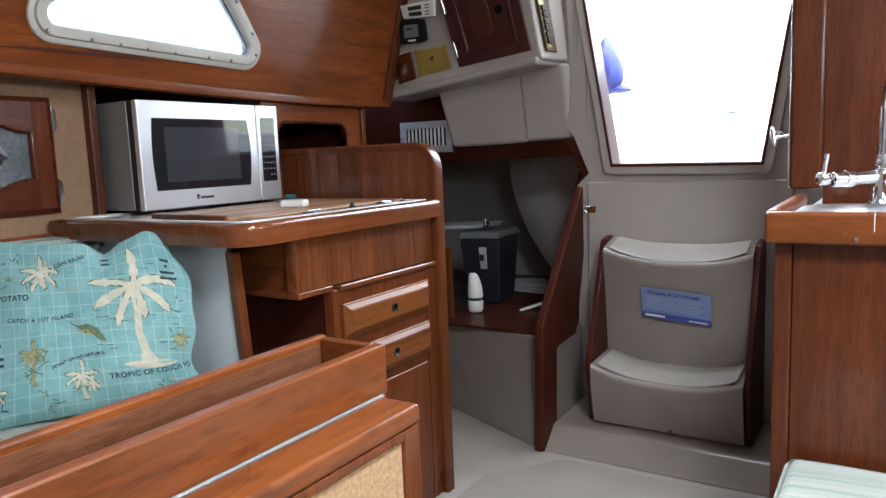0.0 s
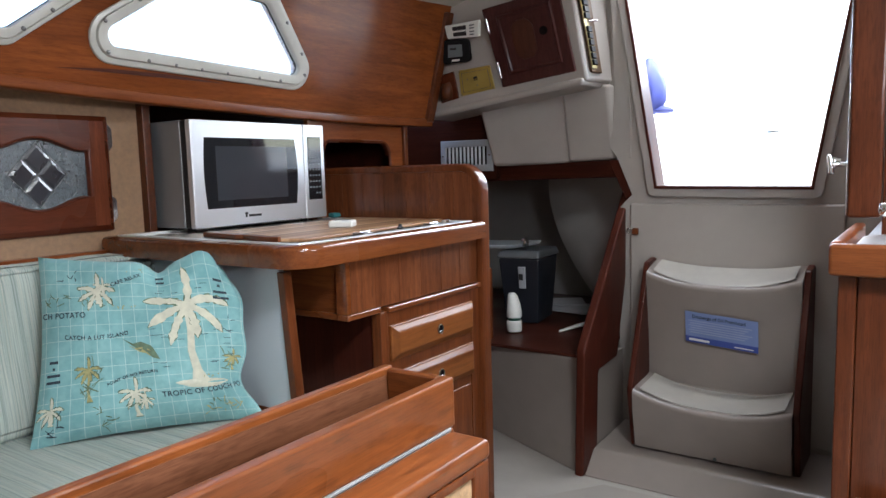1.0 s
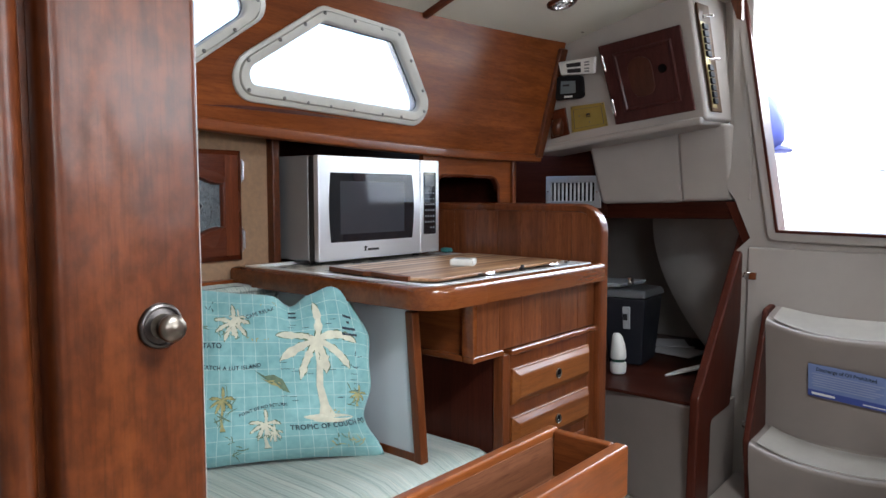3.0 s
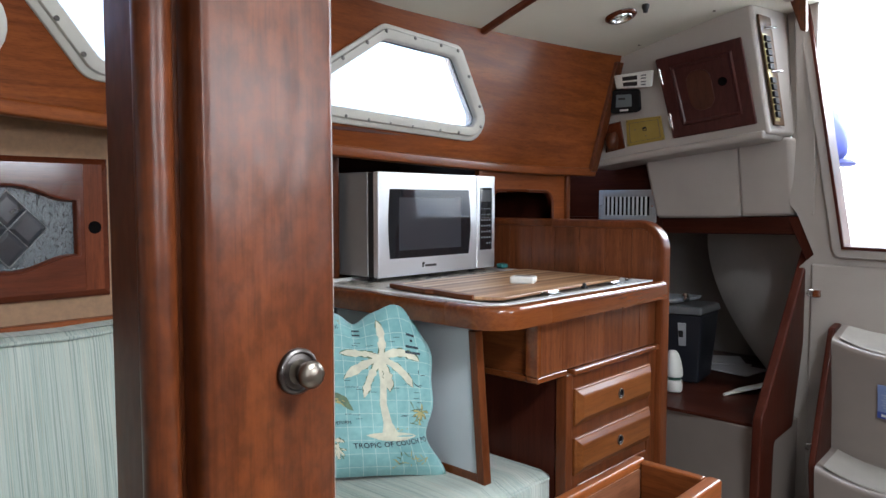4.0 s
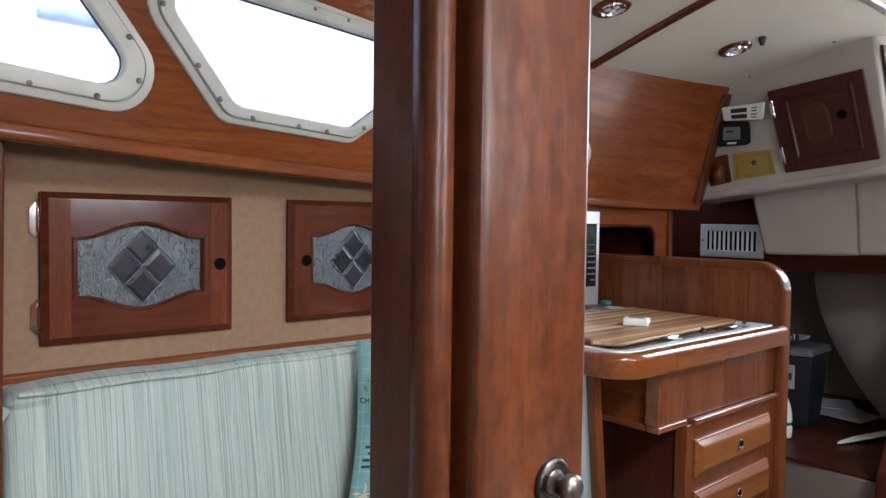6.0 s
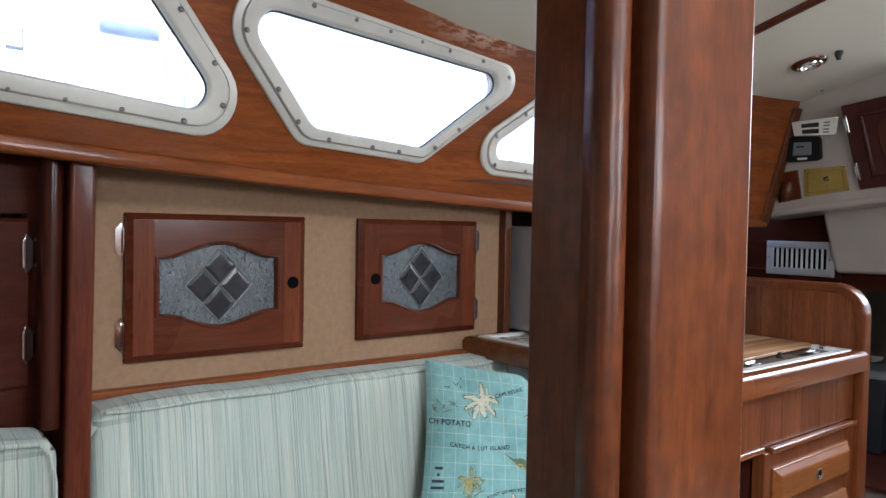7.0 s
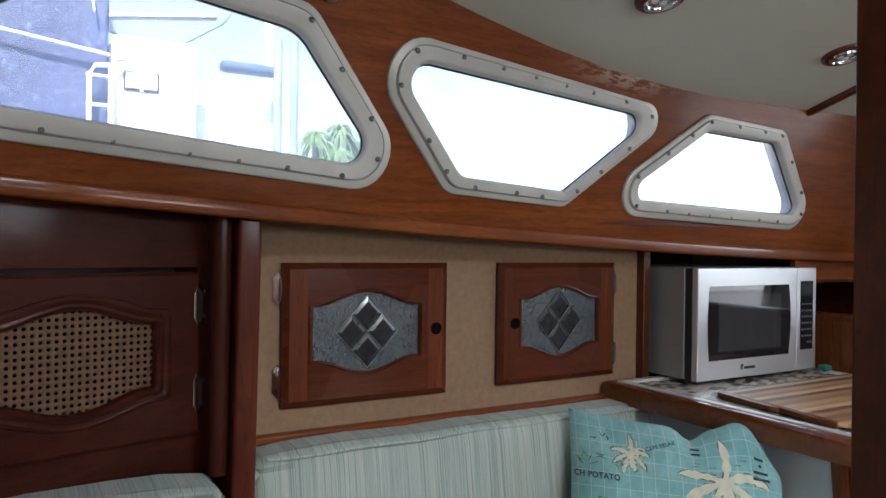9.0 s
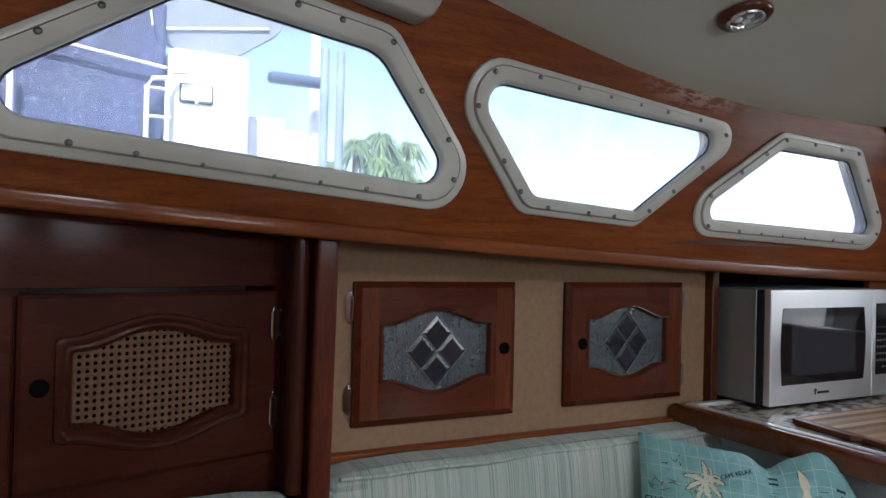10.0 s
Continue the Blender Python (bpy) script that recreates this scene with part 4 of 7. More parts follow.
def sketch(rng, w, h, n):
    """Loose brush strokes within a patch."""
    out = []
    for _ in range(n):
        x, y = rng.uniform(-w, w), rng.uniform(-h, h)
        out.append(leaf(x, y, rng.uniform(-40, 220), rng.uniform(0.5, 1.1) * h * 1.2, 0.0020 * rng.uniform(0.6, 1.4), rng.uniform(-60, 60)))
    return join(*out)


rng = random.Random(7)
for u, v, w, h, n, mt in ((0.24, 0.28, 0.016, 0.035, 12, PRINT_GREEN), (0.30, 0.745, 0.05, 0.012, 12, PRINT_GREEN), (0.46, 0.15, 0.03, 0.01, 8, PRINT_GREEN), (0.83, 0.085, 0.04, 0.014, 14, PRINT_OCHRE), (0.835, 0.09, 0.035, 0.012, 8, PRINT_GREEN),
                           (0.31, 0.08, 0.009, 0.022, 9, PRINT_GREEN), (0.08, 0.08, 0.02, 0.02, 9, PRINT_INK), (0.92, 0.36, 0.02, 0.022, 10, PRINT_GREEN), (0.09, 0.74, 0.02, 0.02, 9, PRINT_GREEN), (0.42, 0.70, 0.03, 0.006, 6, PRINT_OCHRE),
                           (0.14, 0.88, 0.03, 0.012, 7, PRINT_INK), (0.50, 0.93, 0.02, 0.008, 5, PRINT_OCHRE), (0.80, 0.28, 0.03, 0.006, 7, PRINT_OCHRE), (0.93, 0.56, 0.006, 0.02, 4, PRINT_INK)):
    tagged(part("brush_print", printed(sketch(rng, w, h, n), u, v), mt, cover), kind="stuff")
# the leaping fish
fish = [(-0.045, 0.026), (-0.02, 0.012), (0.0, 0.015), (0.022, 0.004), (0.03, -0.012), (0.038, -0.03), (0.022, -0.024), (0.012, -0.012), (-0.006, -0.006), (-0.02, 0.006)]
part("fish_print", printed(blob(fish), 0.50, 0.46), PRINT_GREEN, cover)
part("fish_print", printed(blob([(x * 0.7, y * 0.55 - 0.004) for x, y in fish]), 0.50, 0.455), PRINT_OCHRE, cover)
for words, size, u, v, ang, arc in (("CH POTATO", 0.0175, 0.125, 0.665, -1, 0), ("CATCH A LUT ISLAND", 0.0135, 0.285, 0.535, 1, 1.2), ("POINT OF NO RETURN", 0.0100, 0.44, 0.31, 11, -2.0),
                                    ("TROPIC OF COUCH PO", 0.0172, 0.775, 0.190, 5, 0.6), ("CAPE RELAX", 0.0125, 0.45, 0.865, 20, 0)):
    part("lettering", printed(text_bm(words, size, 1.12), u, v, ang, arc), PRINT_INK, cover, "dark printed place name")
for u, v, lens in ((0.90, 0.84, (0.02, 0.006, 0.03, 0.035)), (0.075, 0.42, (0.02, 0.006, 0.03, 0.032)), (0.62, 0.90, (0.02, 0.02))):
    part("print_bar", printed(join(*[blob([(-w / 2, -0.014 * k - 0.003), (w / 2, -0.014 * k - 0.003), (w / 2, -0.014 * k + 0.003), (-w / 2, -0.014 * k + 0.003)]) for k, w in enumerate(lens)]), u, v), PRINT_INK, cover, "dark printed bars")
for k in range(26):
    u, v = 0.735 + rng.uniform(-0.2, 0.2), 0.62 + rng.uniform(-0.28, 0.2)
    part("print_tick", printed(blob([(-0.008, -0.0005), (0.008, -0.0005), (0.008, 0.0007), (-0.008, 0.0007)]), u, v), PRINT_INK, cover)

# ---------------------------------------------------------------- the counter with drawers
c = thing("counter_cabinet", (-1.6, 1.5, 0), "varnished teak cabinet with drawers beside the settee", "cabinet")
top = [(-1.995, 1.10), (-1.232, 1.10), (-1.232, 1.873), (-1.995, 1.873)]
rads = [0.004, 0.085, 0.004, 0.004]
prof = [(0.0, 0.887), (0.0, 0.925), (-0.004, 0.934), (-0.012, 0.9385), (-0.03, 0.9385), (-0.036, 0.935), (-0.037, 0.928), (-0.037, 0.887)]
loops = [[(u, v, z) for u, v in round_poly(offset_poly(top, o) if o else top, [max(0.002, r + o) for r in rads], 8)] for o, z in prof]
part("edge_moulding", ring(loops, True), TEAK_GLOSS, c)
# metal trim coloured near white, so the highlight along the edge is painted in
part("metal_trim", ring([[(u, v, z) for u, v in round_poly(offset_poly(top, o), [max(0.002, r + o) for r in rads], 8)] for o, z in ((-0.030, 0.930), (-0.031, 0.9405), (-0.050, 0.9405), (-0.053, 0.930))], True), plain("lit_trim", (0.78, 0.78, 0.77), 0.3, 0.4, 0.05), c, "metal edge trim, its highlight put into a whitish colour")
wt = part("worktop", prism(round_poly(offset_poly(top, -0.0535), [0.002, 0.04, 0.002, 0.002]), along_z, 0.900, 0.931), TILE_B, c, "dark grouted worktop")
# end board towards the quarter berth, with a rounded top corner and a raised rim
endp = round_poly([(-2.0, 0.0), (-1.246, 0.0), (-1.246, 1.108), (-2.0, 1.108)], [0.002, 0.002, 0.08, 0.002], 9)
part("end_board", prism(endp, along_y, 1.876, 1.902, 0.002), TEAK_Z, c)
edge_x = [-1.995 + 0.0925 * k for k in range(9)]
for k, (xa, xb) in enumerate(zip(edge_x, edge_x[1:])):
    xb = min(xb, -1.266)
    cut = round_poly([(xa + 0.0006, 0.932), (xb - 0.0006, 0.932), (xb - 0.0006, 1.088), (xa + 0.0006, 1.088)], [0.001, 0.001, 0.062 if k == 7 else 0.001, 0.001], 6)
    part("plank", prism(cut, along_y, 1.8715, 1.8764, 0.0008, 1), TEAK_PLANK, c)
rim = [(-1.99, 1.108)] + [p for p in reversed([q for q in endp if q[1] > 1.0 and q[0] > -1.6])] + [(-1.246, 0.0)]
bm = bmesh.new()
rows = []
for i, p in enumerate(rim):
    a, b = Vector(rim[max(0, i - 1)]), Vector(rim[min(len(rim) - 1, i + 1)])
    t = (b - a).normalized()
    nn = Vector((-t.y, t.x))
    rows.append([bm.verts.new((p[0] + nn.x * o, y, p[1] + nn.y * o)) for o, y in ((-0.022, 1.8745), (-0.020, 1.869), (-0.003, 1.867), (0.003, 1.871), (0.003, 1.906), (-0.003, 1.909), (-0.022, 1.9025))])
for a, b in zip(rows, rows[1:]):
    for k in range(6):
        bm.faces.new([a[k], a[k + 1], b[k + 1], b[k]])
part("rim", bm, TEAK_Z, c)
for k in range(6):
    part("apron_plank", box(-1.290, -1.268, 1.2965 + 0.0961 * k, 1.2965 + 0.0961 * (k + 1) - 0.0008, 0.752, 0.887, 0.0008, 1), TEAK_PLANK, c)
part("apron_end", join(box(-1.52, -1.290, 1.292, 1.306, 0.752, 0.887, 0.002)), TEAK_X, c)
part("apron_trim", join(box(-1.296, -1.262, 1.280, 1.405, 0.738, 0.753, 0.003), box(-1.298, -1.262, 1.279, 1.296, 0.753, 0.887, 0.003), box(-1.53, -1.298, 1.282, 1.300, 0.738, 0.754, 0.003)), TEAK_GLOSS, c)
part("apron_floor", box(-1.9, -1.296, 1.30, 1.40, 0.742, 0.752, 0.0), DARK_Y, c)
part("side_panel", box(-1.98, -1.29, 1.402, 1.43, 0.0, 0.742, 0.002), DARK_Z, c)
part("back_panel", box(-1.99, -1.97, 1.2, 1.402, 0.5, 0.888, 0.0), DARK_Z, c)
part("stile", box(-1.290, -1.258, 1.396, 1.424, 0.0, 0.74, 0.003), TEAK_Z, c)
ff = part("face_frame", join(box(-1.290, -1.263, 1.424, 1.436, 0.0, 0.735, 0.0), box(-1.290, -1.2635, 1.4365, 1.8215, 0.698, 0.7345, 0.0), box(-1.290, -1.2635, 1.4365, 1.8215, 0.572, 0.606, 0.0), box(-1.290, -1.263, 1.822, 1.8755, 0.0, 0.7345, 0.0), box(-1.29, -1.266, 1.4365, 1.8215, 0.0, 0.478, 0.0)), TEAK_Z, c)
part("rail", box(-1.290, -1.252, 1.424, 1.874, 0.735, 0.750, 0.004), TEAK_GLOSS, c)
for z0, z1 in ((0.606, 0.699), (0.477, 0.573)):
    y0, y1 = 1.434, 1.824
    loops = [[(x, y, z) for y, z in ((y0 + e, z0 + e), (y1 - e, z0 + e), (y1 - e, z1 - e), (y0 + e, z1 - e))] for e, x in ((0, -1.268), (0, -1.2575), (0.002, -1.2555), (0.005, -1.2548), (0.016, -1.2462), (0.018, -1.2450), (0.021, -1.244))]
    bm = ring(loops)
    bm.verts.ensure_lookup_table()
    bm.faces.new(bm.verts[-4:])
    d = part("drawer", bm, DRAWER, c, smooth=False)
    m = Matrix.Translation((-1.2425, (y0 + y1) / 2 + 0.006, (z0 + z1) / 2)) @ Matrix.Rotation(radians(90), 4, 'Y')
    part("finger_ring", moved(lathe([(0.0135, -0.002), (0.0135, 0.001), (0.0128, 0.002), (0.0118, 0.001), (0.0116, -0.0012), (0.0, -0.0012)], 20), m), BRASSY, d, "dull metal finger ring")
    part("hole", moved(lathe([(0.0115, -0.0010), (0.0112, -0.0004), (0.0, -0.0004)], 16), m), HOLE_SHADE, d)
    part("catch", box(-1.2435, -1.2412, (y0 + y1) / 2 + 0.001, (y0 + y1) / 2 + 0.009, (z0 + z1) / 2 - 0.008, (z0 + z1) / 2 - 0.004, 0.001), CHROME, d)
part("lower_door", box(-1.264, -1.256, 1.45, 1.81, 0.05, 0.45, 0.004), TEAK_Z, c)
# white partition at the head of the settee
part("partition", hexa([(-1.975, 1.186, 0.506), (-1.36, 1.186, 0.506), (-1.36, 1.20, 0.506), (-1.975, 1.20, 0.506), (-1.975, 1.186, 0.887), (-1.39, 1.186, 0.887), (-1.39, 1.20, 0.887), (-1.975, 1.20, 0.887)], 0.001), PANEL_WHITE, c, "white laminated partition")
part("partition_edge", join(hexa([(-1.362, 1.180, 0.503), (-1.338, 1.180, 0.503), (-1.338, 1.206, 0.503), (-1.362, 1.206, 0.503), (-1.392, 1.180, 0.865), (-1.368, 1.180, 0.865), (-1.368, 1.206, 0.865), (-1.392, 1.206, 0.865)], 0.003),
                            box(-1.97, -1.362, 1.181, 1.1858, 0.505, 0.525, 0.001)), TEAK_Z, c)
part("corner_post", box(-1.985, -1.95, 1.15, 1.185, 0.86, 0.887, 0.002), DARK_Z, c)

# mosaic pieces of the worktop, in rows
rng = random.Random(3)
tile = box(-0.0105, 0.0105, -0.0095, 0.0095, 0, 0.003, 0.001, 1)
tile_meshes = []
for mt in (TILE_A, TILE_A, TILE_B):
    me = bpy.data.meshes.new("mosaic_tile")
    tile.to_mesh(me)
    me.materials.append(mt)
    tile_meshes.append(me)
tile.free()
for i in range(27):
    for j in range(34):
        x, y = -1.93 + i * 0.0222 + (0.011 if j % 2 else 0), 1.158 + j * 0.0205
        if x > -1.745 and y > 1.255 - 0.167 * (x + 1.73) - 0.012 or x > -1.34 or x < -1.90 and y > 1.29:
            continue
        ob = new("tile", rng.choice(tile_meshes))
        ob.parent = wt
        ob.location = (x, y, 0.9305)

# ---------------------------------------------------------------- things on the counter
cb = thing("cutting_board", (-1.5, 1.5, 0.934), "striped teak cutting board lying on the counter", "board")
outline = round_poly([(-1.73, 1.245), (-1.40, 1.19), (-1.33, 1.225), (-1.36, 1.84), (-1.73, 1.85)], [0.01, 0.01, 0.03, 0.02, 0.01])
part("board", prism(outline, along_z, 0.934, 0.943, 0.003), STRIPS, cb)
part("lip", prism([(-1.70, 1.212), (-1.54, 1.186), (-1.52, 1.196), (-1.42, 1.174), (-1.375, 1.176), (-1.38, 1.19), (-1.52, 1.214), (-1.70, 1.24)], along_z, 0.936, 0.949, 0.002), TEAK_X, cb)
rm = thing("remote_control", (-1.47, 1.51, 0.943), "small white remote control on the cutting board", "remote")
RM = pose(-1.475, 1.505, 0.943, 0, 0, 28)
part("case", moved(box(-0.034, 0.034, -0.028, 0.028, 0.0, 0.02, 0.006, 3), RM), WHITE, rm)
part("keypad", moved(box(-0.02, 0.02, -0.016, 0.016, 0.0195, 0.0212, 0.001, 1), RM), GREY_SIDE, rm, "grey key area")
for y in (1.40, 1.70):
    lt = thing("counter_latch", (-1.30, y, 0.935), "small steel latch on the counter edge", "latch", "counter latches")
    part("plate", box(-1.325, -1.287, y - 0.022, y + 0.022, 0.9365, 0.9425, 0.001), SCREW, lt)
    part("bolt", cyl((-1.306, y - 0.02, 0.943), (-1.306, y + 0.02, 0.943), 0.0042, 10), CHROME, lt)
single("plug", join(moved(lathe([(0.009, 0), (0.009, 0.006), (0.005, 0.008), (0.005, 0.014), (0.0, 0.015)], 14), pose(-1.315, 1.56, 0.937))), BLACK, "small black plug on the counter edge", "plug")
single("clip", box(-1.33, -1.318, 1.80, 1.815, 0.937, 0.946, 0.002), CHROME, "small bright clip on the counter", "clip")
single("cloth", soft_box([(-1.81, 1.80, 0.945), (-1.785, 1.80, 0.945), (-1.785, 1.83, 0.945), (-1.81, 1.83, 0.945), (-1.81, 1.80, 0.957), (-1.79, 1.80, 0.955), (-1.79, 1.83, 0.955), (-1.81, 1.83, 0.957)], 0.003, 0.003, 4), plain("teal_cloth", (0.02, 0.13, 0.13), 0.9), "crumpled dark teal cloth behind the board", "cloth")

# ---------------------------------------------------------------- microwave
mw = thing("microwave_oven", (-2.0, 1.53, 0.939), "stainless steel microwave oven standing on the counter", "microwave")
part("body", box(-2.2, -1.862, 1.276, 1.798, 0.947, 1.252, 0.005), GREY_SIDE, mw, "grey metal casing")
part("front_frame", box(-1.8618, -1.838, 1.277, 1.797, 0.948, 1.251, 0.003), BLACK, mw)


def mw_place(u, v, d):
    return (-1.838 + d, 1.276 + u * 0.523, 0.947 + v * 0.305)


dr = part("door", prism([(0.0, 0.0), (0.815, 0.0), (0.815, 1.0), (0.0, 1.0)], mw_place, 0.0, 0.022, 0.004), STEEL, mw, "brushed steel door")
win = [(0.085, 0.175), (0.74, 0.175)] + [(0.74 + 0.018 * math.sin(math.pi * k / 8), 0.175 + 0.665 * k / 8) for k in range(1, 8)] + [(0.74, 0.84), (0.085, 0.84)] + [(0.085 - 0.012 * math.sin(math.pi * k / 8), 0.84 - 0.665 * k / 8) for k in range(1, 8)]
part("door_window", prism(win, mw_place, 0.0205, 0.0228), MWGLASS, dr, "dark oven window")
part("screen", prism([(0.155, 0.25), (0.67, 0.25), (0.67, 0.76), (0.155, 0.76)], mw_place, 0.0226, 0.0231), MWMESH, dr)
part("emblem", join(prism([(0.335, 0.075), (0.35, 0.07), (0.352, 0.10), (0.36, 0.115), (0.345, 0.125), (0.333, 0.11), (0.34, 0.095)], mw_place, 0.0215, 0.0225), prism([(0.362, 0.075), (0.455, 0.075), (0.455, 0.098), (0.362, 0.098)], mw_place, 0.0215, 0.0223)), BLACK, dr, "small dark emblem")
cp = part("control_panel", prism([(0.822, 0.0), (1.0, 0.0), (1.0, 1.0), (0.822, 1.0)], mw_place, 0.0, 0.021, 0.004), STEEL, mw, "brushed steel control panel")
part("touch_panel", prism([(0.85, 0.2), (0.965, 0.2), (0.965, 0.87), (0.85, 0.87)], mw_place, 0.0205, 0.0222), MWGLASS, cp)
part("display", prism([(0.86, 0.72), (0.955, 0.72), (0.955, 0.845), (0.86, 0.845)], mw_place, 0.0221, 0.0226), MWMESH, cp, "dark clock display")
INKY = plain("deep_black_plastic", (0.008, 0.008, 0.009), 0.6, 0, 0.2, 20.0, 300.0, 0.05)
INKY.node_tree.nodes["Principled BSDF"].inputs["Specular IOR Level"].default_value = 0.2
PALE = plain("pale_key_print", (0.16, 0.165, 0.17), 0.5)
for r in range(7):
    for q in range(4):
        if r == 6 and q in (0, 1):
            continue
        u, v = 0.858 + q * 0.026, 0.64 - r * 0.063
        h = 0.016 if r < 2 else 0.03
        part("key", prism([(u + 0.002, v), (u + 0.014, v), (u + 0.014, v + h * 0.6), (u + 0.002, v + h * 0.6)], mw_place, 0.022, 0.0227), PALE, cp)
for x, y in ((-2.15, 1.31), (-2.15, 1.75), (-1.88, 1.31), (-1.88, 1.75)):
    part("foot", cyl((x, y, 0.9345), (x, y, 0.948), 0.012, 12), BLACK, mw)

# ---------------------------------------------------------------- open locker aft of the oven
ol = thing("open_locker", (-1.9, 2.05, 0.94), "teak locker with a rounded open front", "cabinet")
hole = round_poly([(-0.185, -0.09), (0.175, -0.09), (0.175, 0.075), (-0.185, 0.075)], 0.045, 6)


def ol_place(u, v, d):
    return (-1.885 + d, 2.05 + u, 1.125 + v)


bm = bmesh.new()
es = []
for lp in ([(-0.255, -0.19), (0.262, -0.19), (0.262, 0.15), (-0.255, 0.15)], hole):
    vs = [bm.verts.new(ol_place(u, v, 0)) for u, v in lp]
    es += [bm.edges.new((vs[i], vs[(i + 1) % len(vs)])) for i in range(len(vs))]
bmesh.ops.triangle_fill(bm, use_beauty=True, edges=es)
res = bmesh.ops.extrude_face_region(bm, geom=bm.faces[:])
for q in res["geom"]:
    if isinstance(q, bmesh.types.BMVert):
        q.co.x -= 0.018
part("front", bm, TEAK_Y, ol)
part("rim", ring([[ol_place(u, v, d) for u, v in round_poly(offset_poly([(-0.185, -0.09), (0.175, -0.09), (0.175, 0.075), (-0.185, 0.075)], o), 0.045 + o, 6)] for o, d in ((0.012, 0.0), (0.010, 0.005), (0.003, 0.005), (0.0, 0.0), (0.0, -0.018))]), MAHOG_Y, ol)
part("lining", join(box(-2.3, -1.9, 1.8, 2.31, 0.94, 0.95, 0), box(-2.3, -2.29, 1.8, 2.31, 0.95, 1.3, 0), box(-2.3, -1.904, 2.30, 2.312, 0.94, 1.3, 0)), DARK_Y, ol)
part("edge_strip", box(-1.906, -1.872, 2.312, 2.336, 0.94, 1.275, 0.004), TEAK_Z, ol)
single("bottle", moved(lathe([(0.016, 0), (0.016, 0.09), (0.008, 0.105), (0.008, 0.12), (0.0, 0.121)], 14), pose(-2.0, 1.915, 0.95)), DARK_Z, "dark bottle standing in the open locker", "bottle")

# ---------------------------------------------------------------- mast post
post = thing("mast_post", (-0.69, 0.16, 0), "varnished mahogany mast support post with a beaded edge", "post")
part("core", prism([(-0.728, 0.106), (-0.690, 0.106), (-0.684, 0.108), (-0.684, 0.2195), (-0.728, 0.2195)], along_z, 0.0, 2.07, 0.0015), MAHOG_Z, post)
bead = [(-0.690, 0.1055)] + [(-0.6795 + 0.0105 * math.sin(a), 0.1125 - 0.0105 * math.cos(a)) for a in np.linspace(-0.6, math.pi * 0.80, 12)] + [(-0.6835, 0.1205)]
part("bead", prism(bead, along_z, 0.0, 2.07), MAHOG_Z, post, "rounded bead along the corner")
part("face_board", prism([(-0.6838, 0.1285), (-0.674, 0.1285), (-0.668, 0.1300), (-0.6642, 0.1330), (-0.6628, 0.138), (-0.6595, 0.216), (-0.6615, 0.2205), (-0.6838, 0.2205)], along_z, 0.0, 2.07, 0.001), MAHOG_Z, post)
part("edge_strip", prism([(-0.683, 0.2206), (-0.6615, 0.2206), (-0.6622, 0.2213), (-0.683, 0.2213)], along_z, 0.0, 2.07), WHITE, post, "pale edge strip")
kn = part("knob", moved(lathe([(0.0080, 0.003), (0.0062, 0.0050), (0.0058, 0.0075), (0.0062, 0.0100), (0.0082, 0.0120), (0.0088, 0.0150), (0.0080, 0.0175), (0.0052, 0.0192), (0.0, 0.0196)], 28), pose(-0.6607, 0.191, 1.060, 0, 90, 0)), BRASSY, post, "worn metal knob")
part("rose", moved(lathe([(0.0146, 0.0), (0.0146, 0.0016), (0.0138, 0.0030), (0.0122, 0.0034), (0.0112, 0.0022), (0.0090, 0.0030), (0.0, 0.0036)], 28), pose(-0.6607, 0.191, 1.060, 0, 90, 0)), plain("tarnished_bronze", (0.10, 0.09, 0.085), 0.36, 1.0, 0.35, 90.0, 300.0, 0.05), kn, "tarnished round back plate")

# ---------------------------------------------------------------- cabin table
tb = thing("cabin_table", (-0.69, 0.5, 0), "teak drop-leaf cabin table with an open bin on top", "table")
t0, t1 = 0.228, 0.806
b = part("bin_side", box(-0.6565, -0.637, t0, t1, 0.752, 0.820, 0.004, 3), TABLE, tb)
part("bin_side", box(-0.757, -0.7415, t0, t1, 0.752, 0.822, 0.004, 3), TABLE, tb)
part("bin_end", box(-0.7414, -0.6566, t1 - 0.016, t1 - 0.001, 0.752, 0.8195, 0.003, 2), TABLE_X, tb)
part("bin_end", box(-0.7414, -0.6566, t0, t0 + 0.015, 0.752, 0.8195, 0.003, 2), TABLE_X, tb)
part("bin_floor", box(-0.7414, -0.6566, t0 + 0.016, t1 - 0.017, 0.752, 0.758, 0.0), BIN_IN, tb)
part("bin_lining", box(-0.7413, -0.7395, t0 + 0.016, t1 - 0.018, 0.7585, 0.812, 0.0005), BIN_IN, tb, "dull worn inner face")
part("centre_board", box(-0.760, -0.636, t0, t1 - 0.004, 0.728, 0.7515, 0.004), TABLE, tb)
part("leaf_top", box(-0.6335, -0.571, t0, 0.788, 0.728, 0.7535, 0.007, 3), TABLE, tb)
hg = part("piano_hinge", cyl((-0.635, t0, 0.7525), (-0.635, 0.779, 0.7525), 0.0026, 10), GREY_SIDE, tb, "long steel hinge")
for k in range(26):
    y = t0 + 0.012 + k * 0.0212
    part("knuckle", cyl((-0.635, y, 0.7525), (-0.635, y + 0.0195, 0.7525), 0.0028, 8), GREY_SIDE, hg)
part("leaf_frame", join(box(-0.592, -0.573, 0.752, 0.786, 0.33, 0.7275, 0.003), box(-0.592, -0.573, t0, 0.752, 0.715, 0.7275, 0.002), box(-0.592, -0.573, t0, 0.752, 0.33, 0.36, 0.003)), TEAK_Z, tb)
